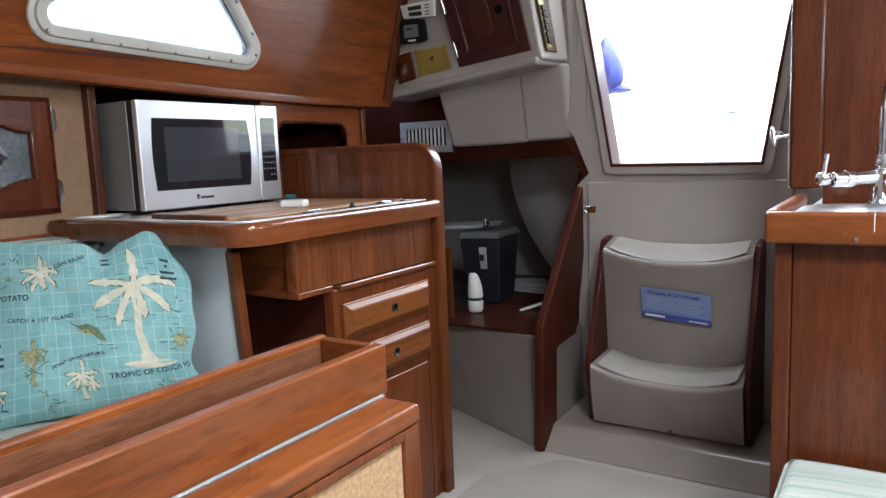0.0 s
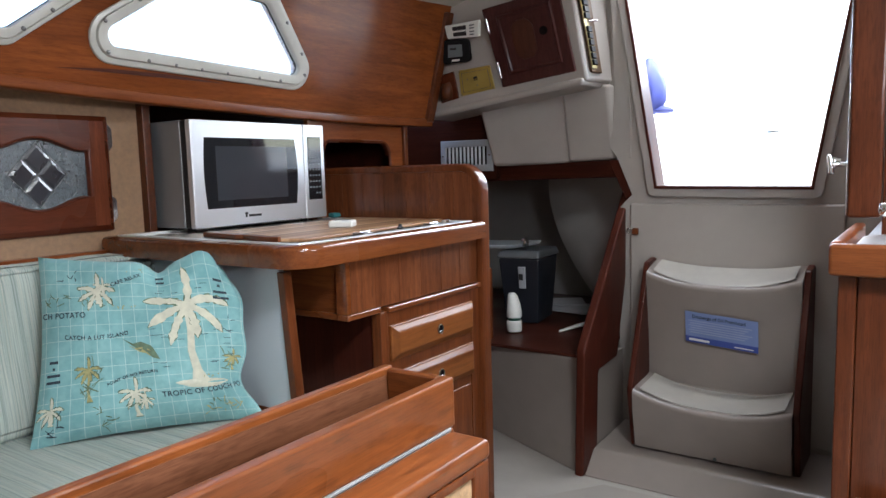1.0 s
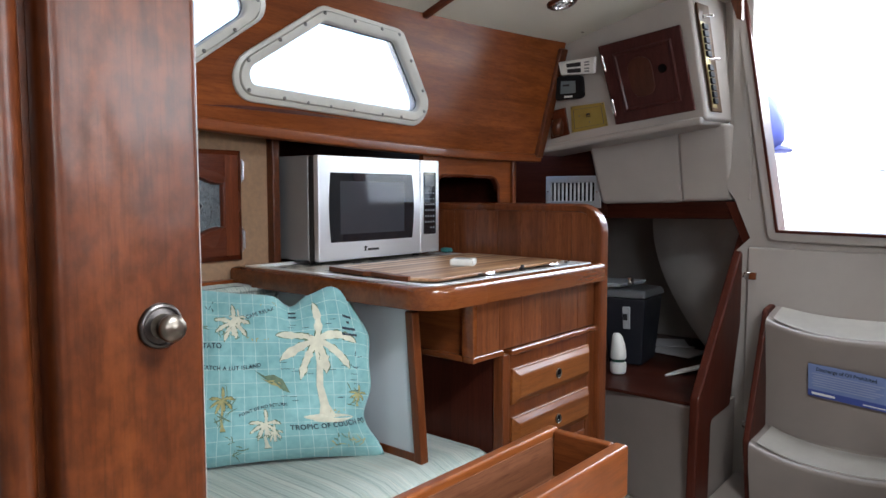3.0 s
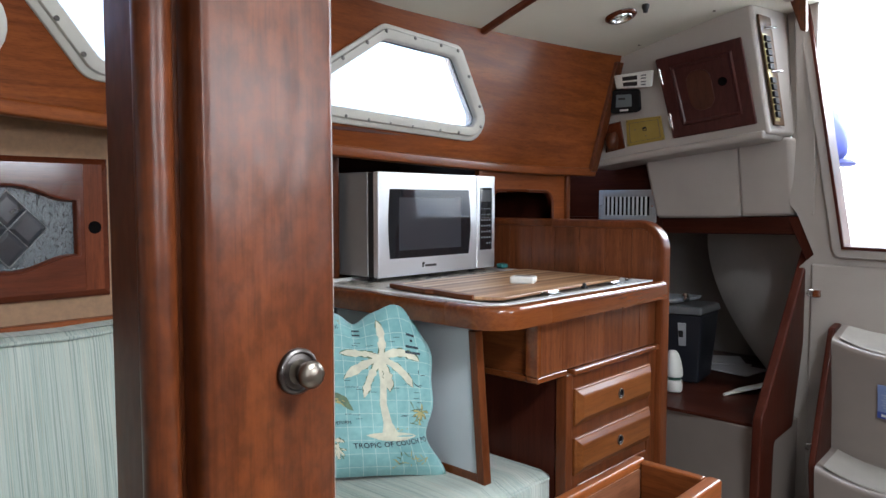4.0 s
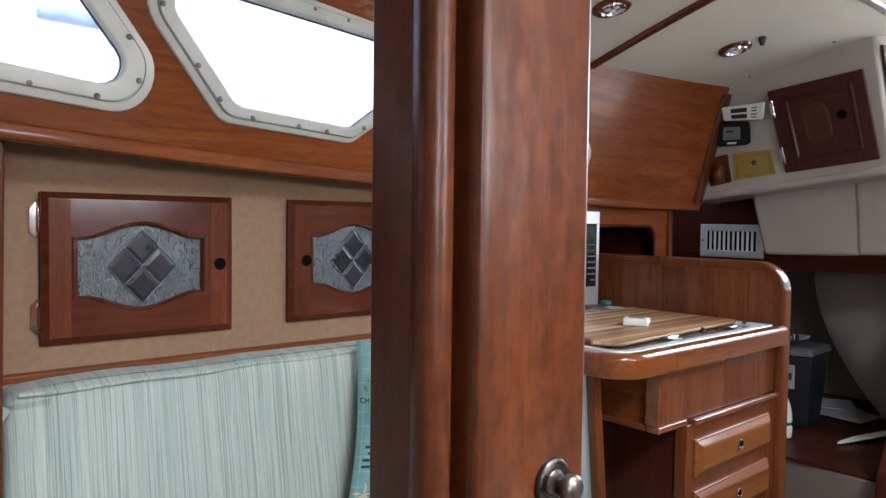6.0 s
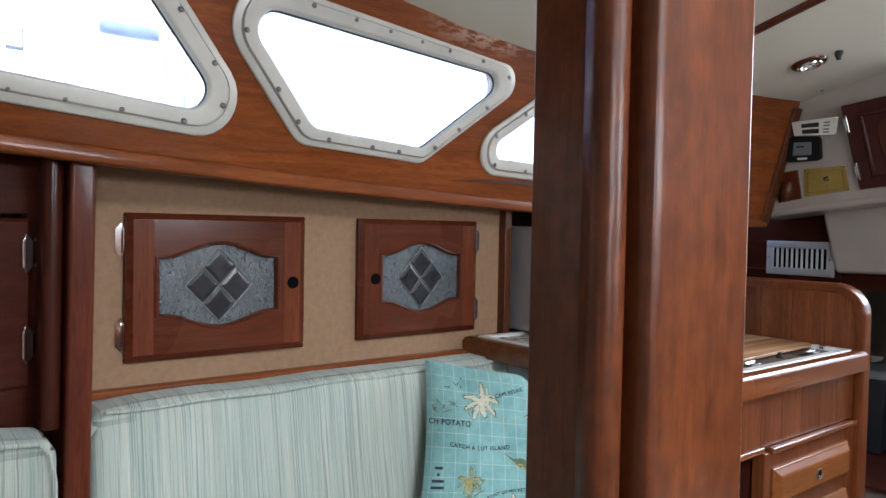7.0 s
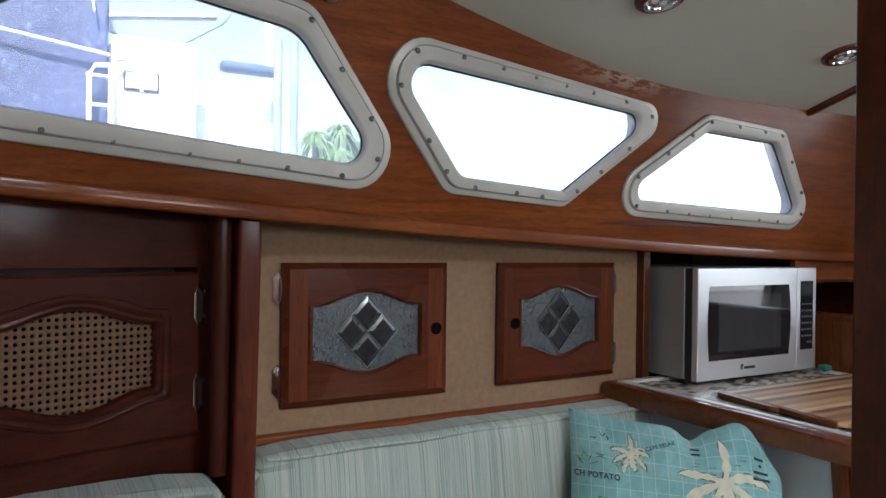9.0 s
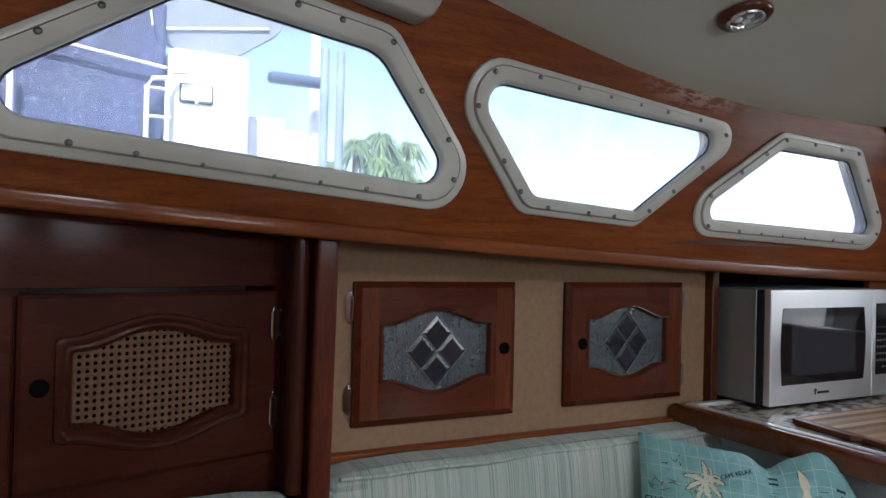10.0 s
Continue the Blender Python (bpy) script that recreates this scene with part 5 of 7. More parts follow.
part("leaf_board", box(-0.590, -0.5785, t0, 0.7515, 0.361, 0.7145, 0.0), CORKBOARD, tb, "worn cork panel")
rng = random.Random(5)
for k in range(7):
    y, z = 0.60 + rng.uniform(-0.03, 0.03), 0.655 + rng.uniform(-0.02, 0.02)
    part("stain", prism(round_poly([(y, z), (y + rng.uniform(0.006, 0.018), z + 0.002), (y + rng.uniform(0.004, 0.012), z + rng.uniform(0.006, 0.014))], 0.002, 3), along_x, -0.5786, -0.5783), BLACK, tb, "dark scuff")
part("pedestal", join(box(-0.735, -0.655, 0.3, 0.42, 0.0, 0.728, 0.006), box(-0.72, -0.67, 0.42, 0.72, 0.62, 0.728, 0.004)), TEAK_Z, tb)

# ---------------------------------------------------------------- aft bulkhead and companionway
CW = [(-0.985, 1.005), (-0.459, 0.998), (-0.300, 1.98), (-1.145, 1.98)]


def pierced(rim, hole, y0, y1, w=0.0):
    bm = bmesh.new()
    es = []
    for lp in (rim, hole):
        vs = [bm.verts.new((u, y0, v)) for u, v in lp]
        es += [bm.edges.new((vs[i], vs[(i + 1) % len(vs)])) for i in range(len(vs))]
    bmesh.ops.triangle_fill(bm, use_beauty=True, edges=es)
    res = bmesh.ops.extrude_face_region(bm, geom=bm.faces[:])
    for q in res["geom"]:
        if isinstance(q, bmesh.types.BMVert):
            q.co.y = y1
    return bevel(bm, w)


structure("wall_aft", pierced([(1.6, 0.0), (1.6, 2.1), (-1.32, 2.1), (-1.32, 1.43), (-1.17, 1.41), (-1.17, 1.16), (-1.142, 1.122), (-1.082, 0.978), (-1.130, 0.93), (-1.130, 0.0)], CW, 2.705, 2.76), CREAM, "cream fibreglass companionway bulkhead", "wall")
fr = thing("companionway_frame", (-0.72, 2.7, 1.0), "raised cream rim round the open companionway", "frame", "", "structure")
part("rim", pierced(round_poly(offset_poly(CW, 0.034), 0.03), CW, 2.685, 2.7045, 0.004), CREAM, fr)
part("lining", ring([[(u, y, v) for u, v in (offset_poly(CW, o) if o else CW)] for o, y in ((0.004, 2.6845), (0.004, 2.681), (-0.006, 2.681), (-0.008, 2.69), (-0.008, 2.77), (0.0, 2.77))]), DARK_Z, fr, "thin dark wood slide")
bd = structure("washboard", box(-1.085, -0.36, 2.690, 2.7045, 0.10, 0.945, 0.008, 3), CREAM, "cream engine cover behind the steps", "panel")
for x, z in ((-1.075, 0.84), (-1.062, 0.28)):
    h = thing("cover_latch", (x, 2.68, z), "small chrome latch on the engine cover", "latch", "cover latches")
    part("plate", box(x - 0.002, x + 0.026, 2.684, 2.690, z - 0.014, z + 0.014, 0.002), CHROME, h)
    part("hook", tube([(x + 0.0032, 2.682, z + 0.01), (x - 0.012, 2.676, z + 0.012), (x - 0.018, 2.676, z - 0.004), (x - 0.008, 2.68, z - 0.01)], 0.0035), CHROME, h)

structure("console", hexa([(-1.87, 2.468, 1.318), (-1.187, 2.530, 1.405), (-1.160, 2.72, 1.405), (-1.87, 2.74, 1.318), (-1.70, 2.428, 1.92), (-1.245, 2.447, 1.92), (-1.200, 2.72, 1.92), (-1.70, 2.74, 1.92)], 0.014, 3), CREAM, "moulded cream fibreglass instrument console", "console")
structure("console_lip", hexa([(-1.88, 2.462, 1.300), (-1.206, 2.522, 1.388), (-1.178, 2.73, 1.388), (-1.88, 2.74, 1.300), (-1.88, 2.455, 1.330), (-1.202, 2.515, 1.416), (-1.174, 2.73, 1.416), (-1.88, 2.74, 1.330)], 0.011, 3), CREAM, "rounded cream lip under the console", "trim")
structure("console_lower", hexa([(-1.66, 2.640, 1.100), (-1.336, 2.700, 1.106), (-1.336, 2.80, 1.106), (-1.66, 2.80, 1.100), (-1.70, 2.600, 1.34), (-1.336, 2.650, 1.40), (-1.336, 2.80, 1.40), (-1.70, 2.80, 1.34)], 0.016, 3), CREAM, "moulded cream fibreglass locker front", "console")
structure("console_cover", hexa([(-1.340, 2.690, 1.110), (-1.160, 2.722, 1.116), (-1.130, 2.80, 1.116), (-1.340, 2.80, 1.110), (-1.345, 2.638, 1.40), (-1.165, 2.662, 1.40), (-1.13, 2.80, 1.40), (-1.345, 2.80, 1.40)], 0.014, 3), CREAM, "raised cream fibreglass access cover", "console")
structure("wall_coaming", hexa([(-1.150, 2.725, 1.116), (-1.085, 2.700, 1.116), (-1.085, 2.76, 1.116), (-1.150, 2.80, 1.116), (-1.165, 2.66, 1.95), (-1.09, 2.690, 1.95), (-1.09, 2.76, 1.95), (-1.165, 2.80, 1.95)], 0.006), CREAM, "cream moulding beside the companionway", "wall")

# things on the console face
FACE = quad_map((-1.520, 2.4985, 1.406), (-1.225, 2.5225, 1.441), (-1.269, 2.470, 1.737), (-1.562, 2.424, 1.692))


def on_face(u, v, d):
    return FACE(u, v, d + 0.004)


BURG = wood("burgundy_panel_wood", (0.045, 0.013, 0.012), (0.085, 0.024, 0.02), 'z', 0.5, 0.1)
ep = thing("console_door", FACE(0.5, 0, 0), "dark burgundy panelled cupboard door on the console", "cabinet door")
part("door_frame", prism([(0, 0), (1, 0), (1, 1), (0, 1)], on_face, -0.004, 0.012, 0.004), BURG, ep)
fp = part("field", ring([[on_face(u, v, d) for u, v in ((0.17 - e, 0.15 - e), (0.86 + e, 0.15 - e), (0.86 + e, 0.86 + e), (0.17 - e, 0.86 + e))] for e, d in ((0.02, 0.012), (0.0, 0.019), (-0.02, 0.0178), (-0.035, 0.014))]), BURG, ep, smooth=False)
part("boss", prism(round_poly([(0.31, 0.28), (0.60, 0.28), (0.60, 0.76), (0.31, 0.76)], 0.13, 6), on_face, 0.012, 0.0205, 0.003), wood("brown_panel_wood", (0.06, 0.02, 0.012), (0.11, 0.036, 0.02), "z", 0.4, 0.2), ep)
m = Matrix.Translation(on_face(0.72, 0.56, 0.0165)) @ (Vector(on_face(0.7, 0.5, 1)) - Vector(on_face(0.7, 0.5, 0))).to_track_quat('Z', 'Y').to_matrix().to_4x4()
part("finger_hole", moved(lathe([(0.016, 0), (0.016, 0.002), (0.012, 0.0022), (0.011, 0.001), (0.0, 0.001)], 18), m), HOLE_SHADE, ep)
for v in (0.22, 0.78):
    p, q = Vector(on_face(0.03, v - 0.1, 0.014)), Vector(on_face(0.03, v + 0.1, 0.014))
    part("hinge", join(cyl(p, q, 0.0042, 10), prism([(0.0, v - 0.07), (0.035, v - 0.07), (0.035, v + 0.07), (0.0, v + 0.07)], on_face, 0.0122, 0.0145)), CHROME, ep, "chrome hinge")

def lean(x, z):
    """The console's face left of its door."""
    return 2.486 + 0.07 * (x + 1.52) - 0.26 * (z - 1.406)


def face_quad(*xz):
    return quad_map(*[(x, lean(x, z), z) for x, z in xz])


mq = face_quad((-1.757, 1.511), (-1.632, 1.511), (-1.628, 1.593), (-1.738, 1.600))
mt = thing("display_meter", mq(0.5, 0.5, 0), "black digital display meter on the console", "meter")
part("case", prism(round_poly([(0, 0), (1, 0), (1, 1), (0, 1)], 0.14, 4), mq, -0.003, 0.016, 0.003), INKY, mt)
part("screen", prism([(0.2, 0.27), (0.74, 0.27), (0.74, 0.80), (0.2, 0.80)], mq, 0.0155, 0.0168), plain("grey_display", (0.16, 0.19, 0.20), 0.2), mt, "grey display screen")
part("bar", prism([(0.28, 0.58), (0.52, 0.58), (0.52, 0.66), (0.28, 0.66)], mq, 0.0167, 0.0172), BLACK, mt)
part("mark", prism([(0.34, 0.09), (0.62, 0.09), (0.62, 0.17), (0.34, 0.17)], mq, 0.0158, 0.0166), WHITE, mt)

aq = face_quad((-1.718, 1.603), (-1.580, 1.597), (-1.569, 1.655), (-1.722, 1.651))
vd = thing("gas_alarm", aq(0.5, 0.5, 0), "white plastic alarm with two dark grilles on the console", "alarm")
part("case", prism([(0, 0), (1, 0), (1, 1), (0, 1)], aq, -0.004, 0.016, 0.004), WHITE, vd)
for v in (0.14, 0.54):
    part("grille", prism([(0.22, v), (0.62, v), (0.62, v + 0.28), (0.22, v + 0.28)], aq, 0.0155, 0.0166), BLACK, vd)
    for w in (0.0, 0.18):
        part("key", prism([(0.72, v + w), (0.86, v + w), (0.86, v + w + 0.09), (0.72, v + w + 0.09)], aq, 0.0155, 0.017), PALE, vd)

yq = face_quad((-1.704, 1.383), (-1.552, 1.402), (-1.559, 1.489), (-1.698, 1.482))
yp = thing("switch_plate", yq(0.5, 0.5, 0), "yellowed brass switch plate with a small key", "switch")
YELLOW = plain("yellow_brass", (0.40, 0.29, 0.075), 0.38, 0.3, 0.15, 20.0)
part("plate", prism([(0, 0), (1, 0), (1, 1), (0, 1)], yq, -0.003, 0.004, 0.001), YELLOW, yp)
part("line", ring([[yq(u, v, d) for u, v in ((0.08 + e, 0.12 + e), (0.92 - e, 0.12 + e), (0.92 - e, 0.88 - e), (0.08 + e, 0.88 - e))] for e, d in ((0, 0.0041), (0, 0.0046), (0.018, 0.0046), (0.018, 0.0041))]), BRASSY, yp)
p, q = Vector(yq(0.53, 0.62, 0.004)), Vector(yq(0.53, 0.62, 0.022))
part("key", join(cyl(p, q, 0.004, 10), tube([q, q + Vector((0.012, 0, 0.004)), q + Vector((0.014, 0, -0.008)), q + Vector((0.0, 0, -0.008)), q], 0.002, 6)), BLACK, yp)
for u, v in ((0.03, 0.95), (0.97, 0.95), (0.03, 0.05), (0.97, 0.05), (0.53, 0.3), (0.25, 0.6)):
    part("screw", cyl(yq(u, v, 0.004), yq(u, v, 0.006), 0.0028, 8), BRASSY, yp)

hq = face_quad((-1.797, 1.363), (-1.714, 1.378), (-1.721, 1.481), (-1.786, 1.471))
bp = thing("wooden_holder", hq(0.5, 0.5, 0), "small reddish-brown wooden holder on the console", "holder")
part("plate", prism([(0, 0), (1, 0), (1, 1), (0, 1)], hq, -0.003, 0.010, 0.002), MAHOG_Y, bp)
rows = []
bm = bmesh.new()
for t in np.linspace(0, 1, 9):
    w = 0.36 * (0.75 + 0.5 * t - 0.55 * t ** 4)
    rows.append([bm.verts.new(hq(0.42 + w * math.cos(a), 0.06 + 0.62 * t, 0.0095 + 0.026 * math.sin(a) * (0.35 + 0.9 * math.sin(math.pi * (0.2 + 0.75 * t))))) for a in np.linspace(0, math.pi, 12)])
for r0, r1 in zip(rows, rows[1:]):
    for k in range(11):
        bm.faces.new([r0[k], r0[k + 1], r1[k + 1], r1[k]])
bm.faces.new(rows[0])
part("cup", bm, MAHOG_Z, bp)

# breaker strip on the console's side
SIDE = quad_map((-1.1835, 2.545, 1.425), (-1.1725, 2.622, 1.425), (-1.2185, 2.565, 1.85), (-1.2330, 2.465, 1.85))


def on_side(u, v, d):
    return SIDE(u, v, d + 0.003)


bk = thing("breaker_panel", on_side(0.5, 0.5, 0), "teak switch panel with a row of black breakers", "switch panel")
part("board", prism([(0.06, 0.02), (0.96, 0.02), (0.92, 0.9), (0.08, 0.9)], on_side, -0.002, 0.006, 0.002), wood("pale_teak", (0.055, 0.030, 0.015), (0.12, 0.070, 0.036), 'z', 0.45, 0.1), bk)
part("brass_strip", prism([(0.10, 0.05), (0.50, 0.05), (0.46, 0.75), (0.10, 0.75)], on_side, 0.0061, 0.0075), plain("dull_brass", (0.22, 0.17, 0.06), 0.4, 0.4), bk)
for k in range(12):
    if k == 6:
        continue
    v = 0.08 + k * 0.055
    part("breaker", prism([(0.18, v), (0.50, v), (0.50, v + 0.046), (0.18, v + 0.046)], on_side, 0.007, 0.016, 0.002), INKY, bk)
for v in (0.45, 0.80):
    part("toggle", cyl(on_side(0.4, v, 0.006), on_side(0.75, v, 0.028), 0.0045, 10), CHROME, bk, "chrome toggle")

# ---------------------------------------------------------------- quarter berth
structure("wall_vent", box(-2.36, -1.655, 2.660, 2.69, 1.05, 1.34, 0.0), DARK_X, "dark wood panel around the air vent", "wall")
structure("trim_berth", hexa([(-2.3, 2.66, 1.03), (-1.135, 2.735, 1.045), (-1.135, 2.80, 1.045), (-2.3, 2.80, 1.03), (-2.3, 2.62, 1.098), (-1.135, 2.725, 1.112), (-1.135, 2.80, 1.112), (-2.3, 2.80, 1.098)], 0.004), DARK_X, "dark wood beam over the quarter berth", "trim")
structure("trim_berth_post", hexa([(-1.105, 2.718, 0.94), (-1.050, 2.718, 0.94), (-1.050, 2.79, 0.94), (-1.105, 2.79, 0.94), (-1.182, 2.718, 1.113), (-1.128, 2.718, 1.113), (-1.128, 2.79, 1.113), (-1.182, 2.79, 1.113)], 0.003), DARK_Z, "dark wood post at the berth opening", "trim")
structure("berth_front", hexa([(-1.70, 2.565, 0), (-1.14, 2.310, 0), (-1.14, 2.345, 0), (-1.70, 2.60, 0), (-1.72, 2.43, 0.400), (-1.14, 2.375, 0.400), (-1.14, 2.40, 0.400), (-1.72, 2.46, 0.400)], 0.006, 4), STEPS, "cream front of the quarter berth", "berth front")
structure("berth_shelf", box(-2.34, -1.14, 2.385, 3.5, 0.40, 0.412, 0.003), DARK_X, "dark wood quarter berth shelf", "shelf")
structure("bulkhead_quarter", prism(round_poly([(2.290, 0.0), (2.420, 0.0), (2.435, 0.350), (2.620, 0.360), (2.805, 0.955), (2.795, 0.998), (2.758, 0.992), (2.312, 0.450)], [0.002, 0.002, 0.02, 0.01, 0.01, 0.015, 0.012, 0.05], 5), along_x, -1.142, -1.108, 0.008, 3), DARK_Z, "dark wood side board of the quarter berth", "bulkhead")
structure("wall_berth_side", box(-1.139, -1.116, 2.36, 2.70, 0.0, 0.375, 0.004), STEPS, "cream panel behind the berth post", "wall")
structure("floor_panel", prism(round_poly([(-1.20, -1.9), (-0.30, -1.9), (-0.30, 2.262), (-1.02, 2.262), (-1.20, 2.02)], 0.02), along_z, 0.0005, 0.006, 0.002), plain("pale_sole_panel", (0.29, 0.262, 0.228), 0.42, 0, 0.14, 6.0, 220.0, 0.1), "pale removable cabin sole panel", "floor")
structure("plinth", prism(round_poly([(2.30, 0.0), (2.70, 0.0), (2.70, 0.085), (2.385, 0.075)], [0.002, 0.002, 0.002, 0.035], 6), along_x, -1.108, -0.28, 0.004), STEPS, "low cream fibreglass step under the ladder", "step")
structure("wall_berth", join(box(-1.14, -1.10, 2.80, 3.56, 0.0, 1.2, 0), box(-2.4, -1.10, 3.50, 3.56, 0, 1.3, 0), box(-2.4, -1.10, 2.80, 3.56, 1.11, 1.16, 0)), plain("grey_liner", (0.30, 0.29, 0.27), 0.6), "grey lining of the quarter berth", "wall")
# the swelling engine-room liner inside the berth
loops = []
for t in np.linspace(0, 1, 12):
    z = 0.412 + 0.69 * t
    x = -1.70 + 0.75 * max(0.0, 1.0 - z) ** 1.8
    loops.append([(x + 0.03, 3.49, z), (x, 3.24, z), (x + 0.02, 3.20, z), (x * 0.7 - 0.34, 3.13, z), (x * 0.35 - 0.74, 3.06, z), (-1.142, 3.02, z)])
bm = bmesh.new()
rows = [[bm.verts.new(p) for p in lp] for lp in loops]
for r0, r1 in zip(rows, rows[1:]):
    for k in range(5):
        bm.faces.new([r0[k], r0[k + 1], r1[k + 1], r1[k]])
structure("wall_engine_liner", bm, plain("pale_liner", (0.44, 0.42, 0.39), 0.6), "curved pale engine compartment liner", "wall")

vt = thing("air_vent", (-1.86, 2.78, 1.07), "grey metal air vent with upright slats", "vent")
VENT = plain("vent_grey", (0.42, 0.43, 0.44), 0.45, 0.2)
v0, v1, w0, w1 = -1.932, -1.668, 1.082, 1.216
loops = [[(x, y, z) for x, z in ((v0 + e, w0 + e), (v1 - e, w0 + e), (v1 - e, w1 - e), (v0 + e, w1 - e))] for e, y in ((0.0, 2.6590), (0.0, 2.6500), (0.004, 2.6470), (0.026, 2.6470), (0.028, 2.6500), (0.028, 2.6590))]
part("frame", ring(loops), VENT, vt)
# black sheet painting the shade between the slats
part("backing", box(v0 + 0.02, v1 - 0.02, 2.6570, 2.6590, w0 + 0.02, w1 - 0.02, 0), HOLE_SHADE, vt)
for k in range(10):
    x = v0 + 0.044 + k * 0.0195
    part("slat", hexa([(x - 0.0030, 2.6490, w0 + 0.027), (x - 0.0018, 2.6490, w0 + 0.027), (x + 0.0032, 2.6570, w0 + 0.027), (x + 0.0018, 2.6570, w0 + 0.027), (x - 0.0032, 2.6490, w1 - 0.027), (x - 0.0018, 2.6490, w1 - 0.027), (x + 0.0032, 2.6570, w1 - 0.027), (x + 0.0018, 2.6570, w1 - 0.027)]), VENT, vt)
for x in (v0 + 0.013, v1 - 0.013):
    part("screw", cyl((x, 2.6475, 1.149), (x, 2.6440, 1.149), 0.004, 8), CHROME, vt)

# what lies in the berth
cs = thing("storage_case", (-1.6, 2.86, 0.412), "black plastic storage case with a grey lid", "case")
NAVY = plain("navy_black_plastic", (0.010, 0.012, 0.018), 0.4)
part("body", hexa([(-1.665, 2.74, 0.413), (-1.53, 2.78, 0.413), (-1.56, 2.98, 0.413), (-1.72, 2.95, 0.413), (-1.69, 2.72, 0.70), (-1.512, 2.76, 0.70), (-1.53, 2.98, 0.70), (-1.73, 2.95, 0.70)], 0.008), NAVY, cs)
part("lid", hexa([(-1.70, 2.71, 0.701), (-1.505, 2.75, 0.701), (-1.52, 2.99, 0.701), (-1.74, 2.96, 0.701), (-1.69, 2.725, 0.735), (-1.515, 2.765, 0.735), (-1.53, 2.98, 0.735), (-1.72, 2.95, 0.735)], 0.012), plain("dull_grey_plastic", (0.10, 0.105, 0.11), 0.4), cs, "grey lid")
part("catch", hexa([(-1.600, 2.7405, 0.57), (-1.572, 2.7465, 0.57), (-1.572, 2.7535, 0.57), (-1.600, 2.7475, 0.57), (-1.603, 2.734, 0.665), (-1.572, 2.740, 0.665), (-1.572, 2.75, 0.665), (-1.603, 2.744, 0.665)], 0.002), plain("light_grey_catch", (0.34, 0.35, 0.37), 0.4), cs, "light grey catch")
part("catch_slot", hexa([(-1.596, 2.734, 0.607), (-1.580, 2.7375, 0.607), (-1.580, 2.7405, 0.607), (-1.596, 2.737, 0.607), (-1.598, 2.7315, 0.635), (-1.580, 2.735, 0.635), (-1.580, 2.739, 0.635), (-1.598, 2.7355, 0.635)], 0.0), BLACK, cs)
sp = thing("air_freshener", (-1.548, 2.60, 0.412), "white plastic air freshener on the berth shelf", "air freshener")
part("base", moved(lathe([(0.026, 0.0), (0.031, 0.008), (0.033, 0.03), (0.032, 0.045), (0.027, 0.05), (0.0, 0.05)], 24), pose(-1.548, 2.60, 0.413)), WHITE, sp)
part("collar", moved(lathe([(0.026, 0.0505), (0.026, 0.062), (0.0, 0.062)], 20), pose(-1.548, 2.60, 0.413)), plain("dark_green_plastic", (0.02, 0.07, 0.05), 0.3), sp, "dark green collar")
bm = lathe([(0.030, 0.0625), (0.032, 0.07), (0.031, 0.09), (0.027, 0.12), (0.021, 0.15), (0.014, 0.162), (0.0, 0.164)], 24)
for v in bm.verts:
    k = max(0.0, v.co.z - 0.08) / 0.085
    v.co.x -= 0.012 * k * k
    v.co.y += 0.004 * k
part("cover", moved(bm, pose(-1.548, 2.60, 0.413)), WHITE, sp)
bb = thing("berth_board", (-1.56, 2.42, 0.412), "teak batten standing at the berth opening", "batten")
part("board", box(-1.60, -1.565, 2.44, 2.46, 0.413, 0.70, 0.004), TEAK_Z, bb)
part("batten", box(-1.66, -1.612, 2.46, 2.475, 0.413, 0.70, 0.004), TEAK_Z, bb)
tr = thing("folded_tray", (-1.75, 2.75, 0.735), "pale plastic tray lying on the case", "tray")
part("tray", hexa([(-1.86, 2.72, 0.738), (-1.62, 2.74, 0.744), (-1.60, 2.94, 0.744), (-1.86, 2.94, 0.738), (-1.87, 2.71, 0.752), (-1.605, 2.73, 0.762), (-1.59, 2.95, 0.762), (-1.87, 2.95, 0.752)], 0.006), plain("milky_plastic", (0.46, 0.50, 0.53), 0.4), tr)
part("fitting", moved(lathe([(0.016, 0), (0.018, 0.012), (0.014, 0.03), (0.0, 0.034)], 14), pose(-1.60, 2.80, 0.755, 20, 10, 0)), CHROME, tr)
for k, (x, y, r) in enumerate(((-1.62, 3.16, 12), (-1.55, 3.12, -8), (-1.66, 3.2, 30))):
    single("paper", moved(box(-0.15, 0.15, -0.09, 0.09, 0.0, 0.006, 0.002, 1), pose(x, y, 0.4125 + 0.0065 * k, 0, 0, r)), plain("grey_paper", (0.42, 0.42, 0.43), 0.8), "loose pale papers lying in the berth", "paper", "papers")
single("white_board", prism(round_poly([(-0.10, -0.03), (0.11, -0.05), (0.13, 0.02), (-0.06, 0.06)], 0.02), lambda u, v, d: (-1.33 + u * 0.6, 2.80 + v * 1.6 + u, 0.413 + d + 0.25 * max(0, u)), 0.0, 0.008, 0.002), WHITE, "curved white board lying on the berth shelf", "board")
single("dark_box", box(-1.165, -1.142, 2.88, 3.0, 0.78, 0.99, 0.004), BLACK, "flat black box fixed inside the berth", "box")

# ---------------------------------------------------------------- companionway ladder
ld = thing("companionway_ladder", (-0.7, 2.5, 0.08), "moulded cream companionway steps between wooden side boards", "ladder")
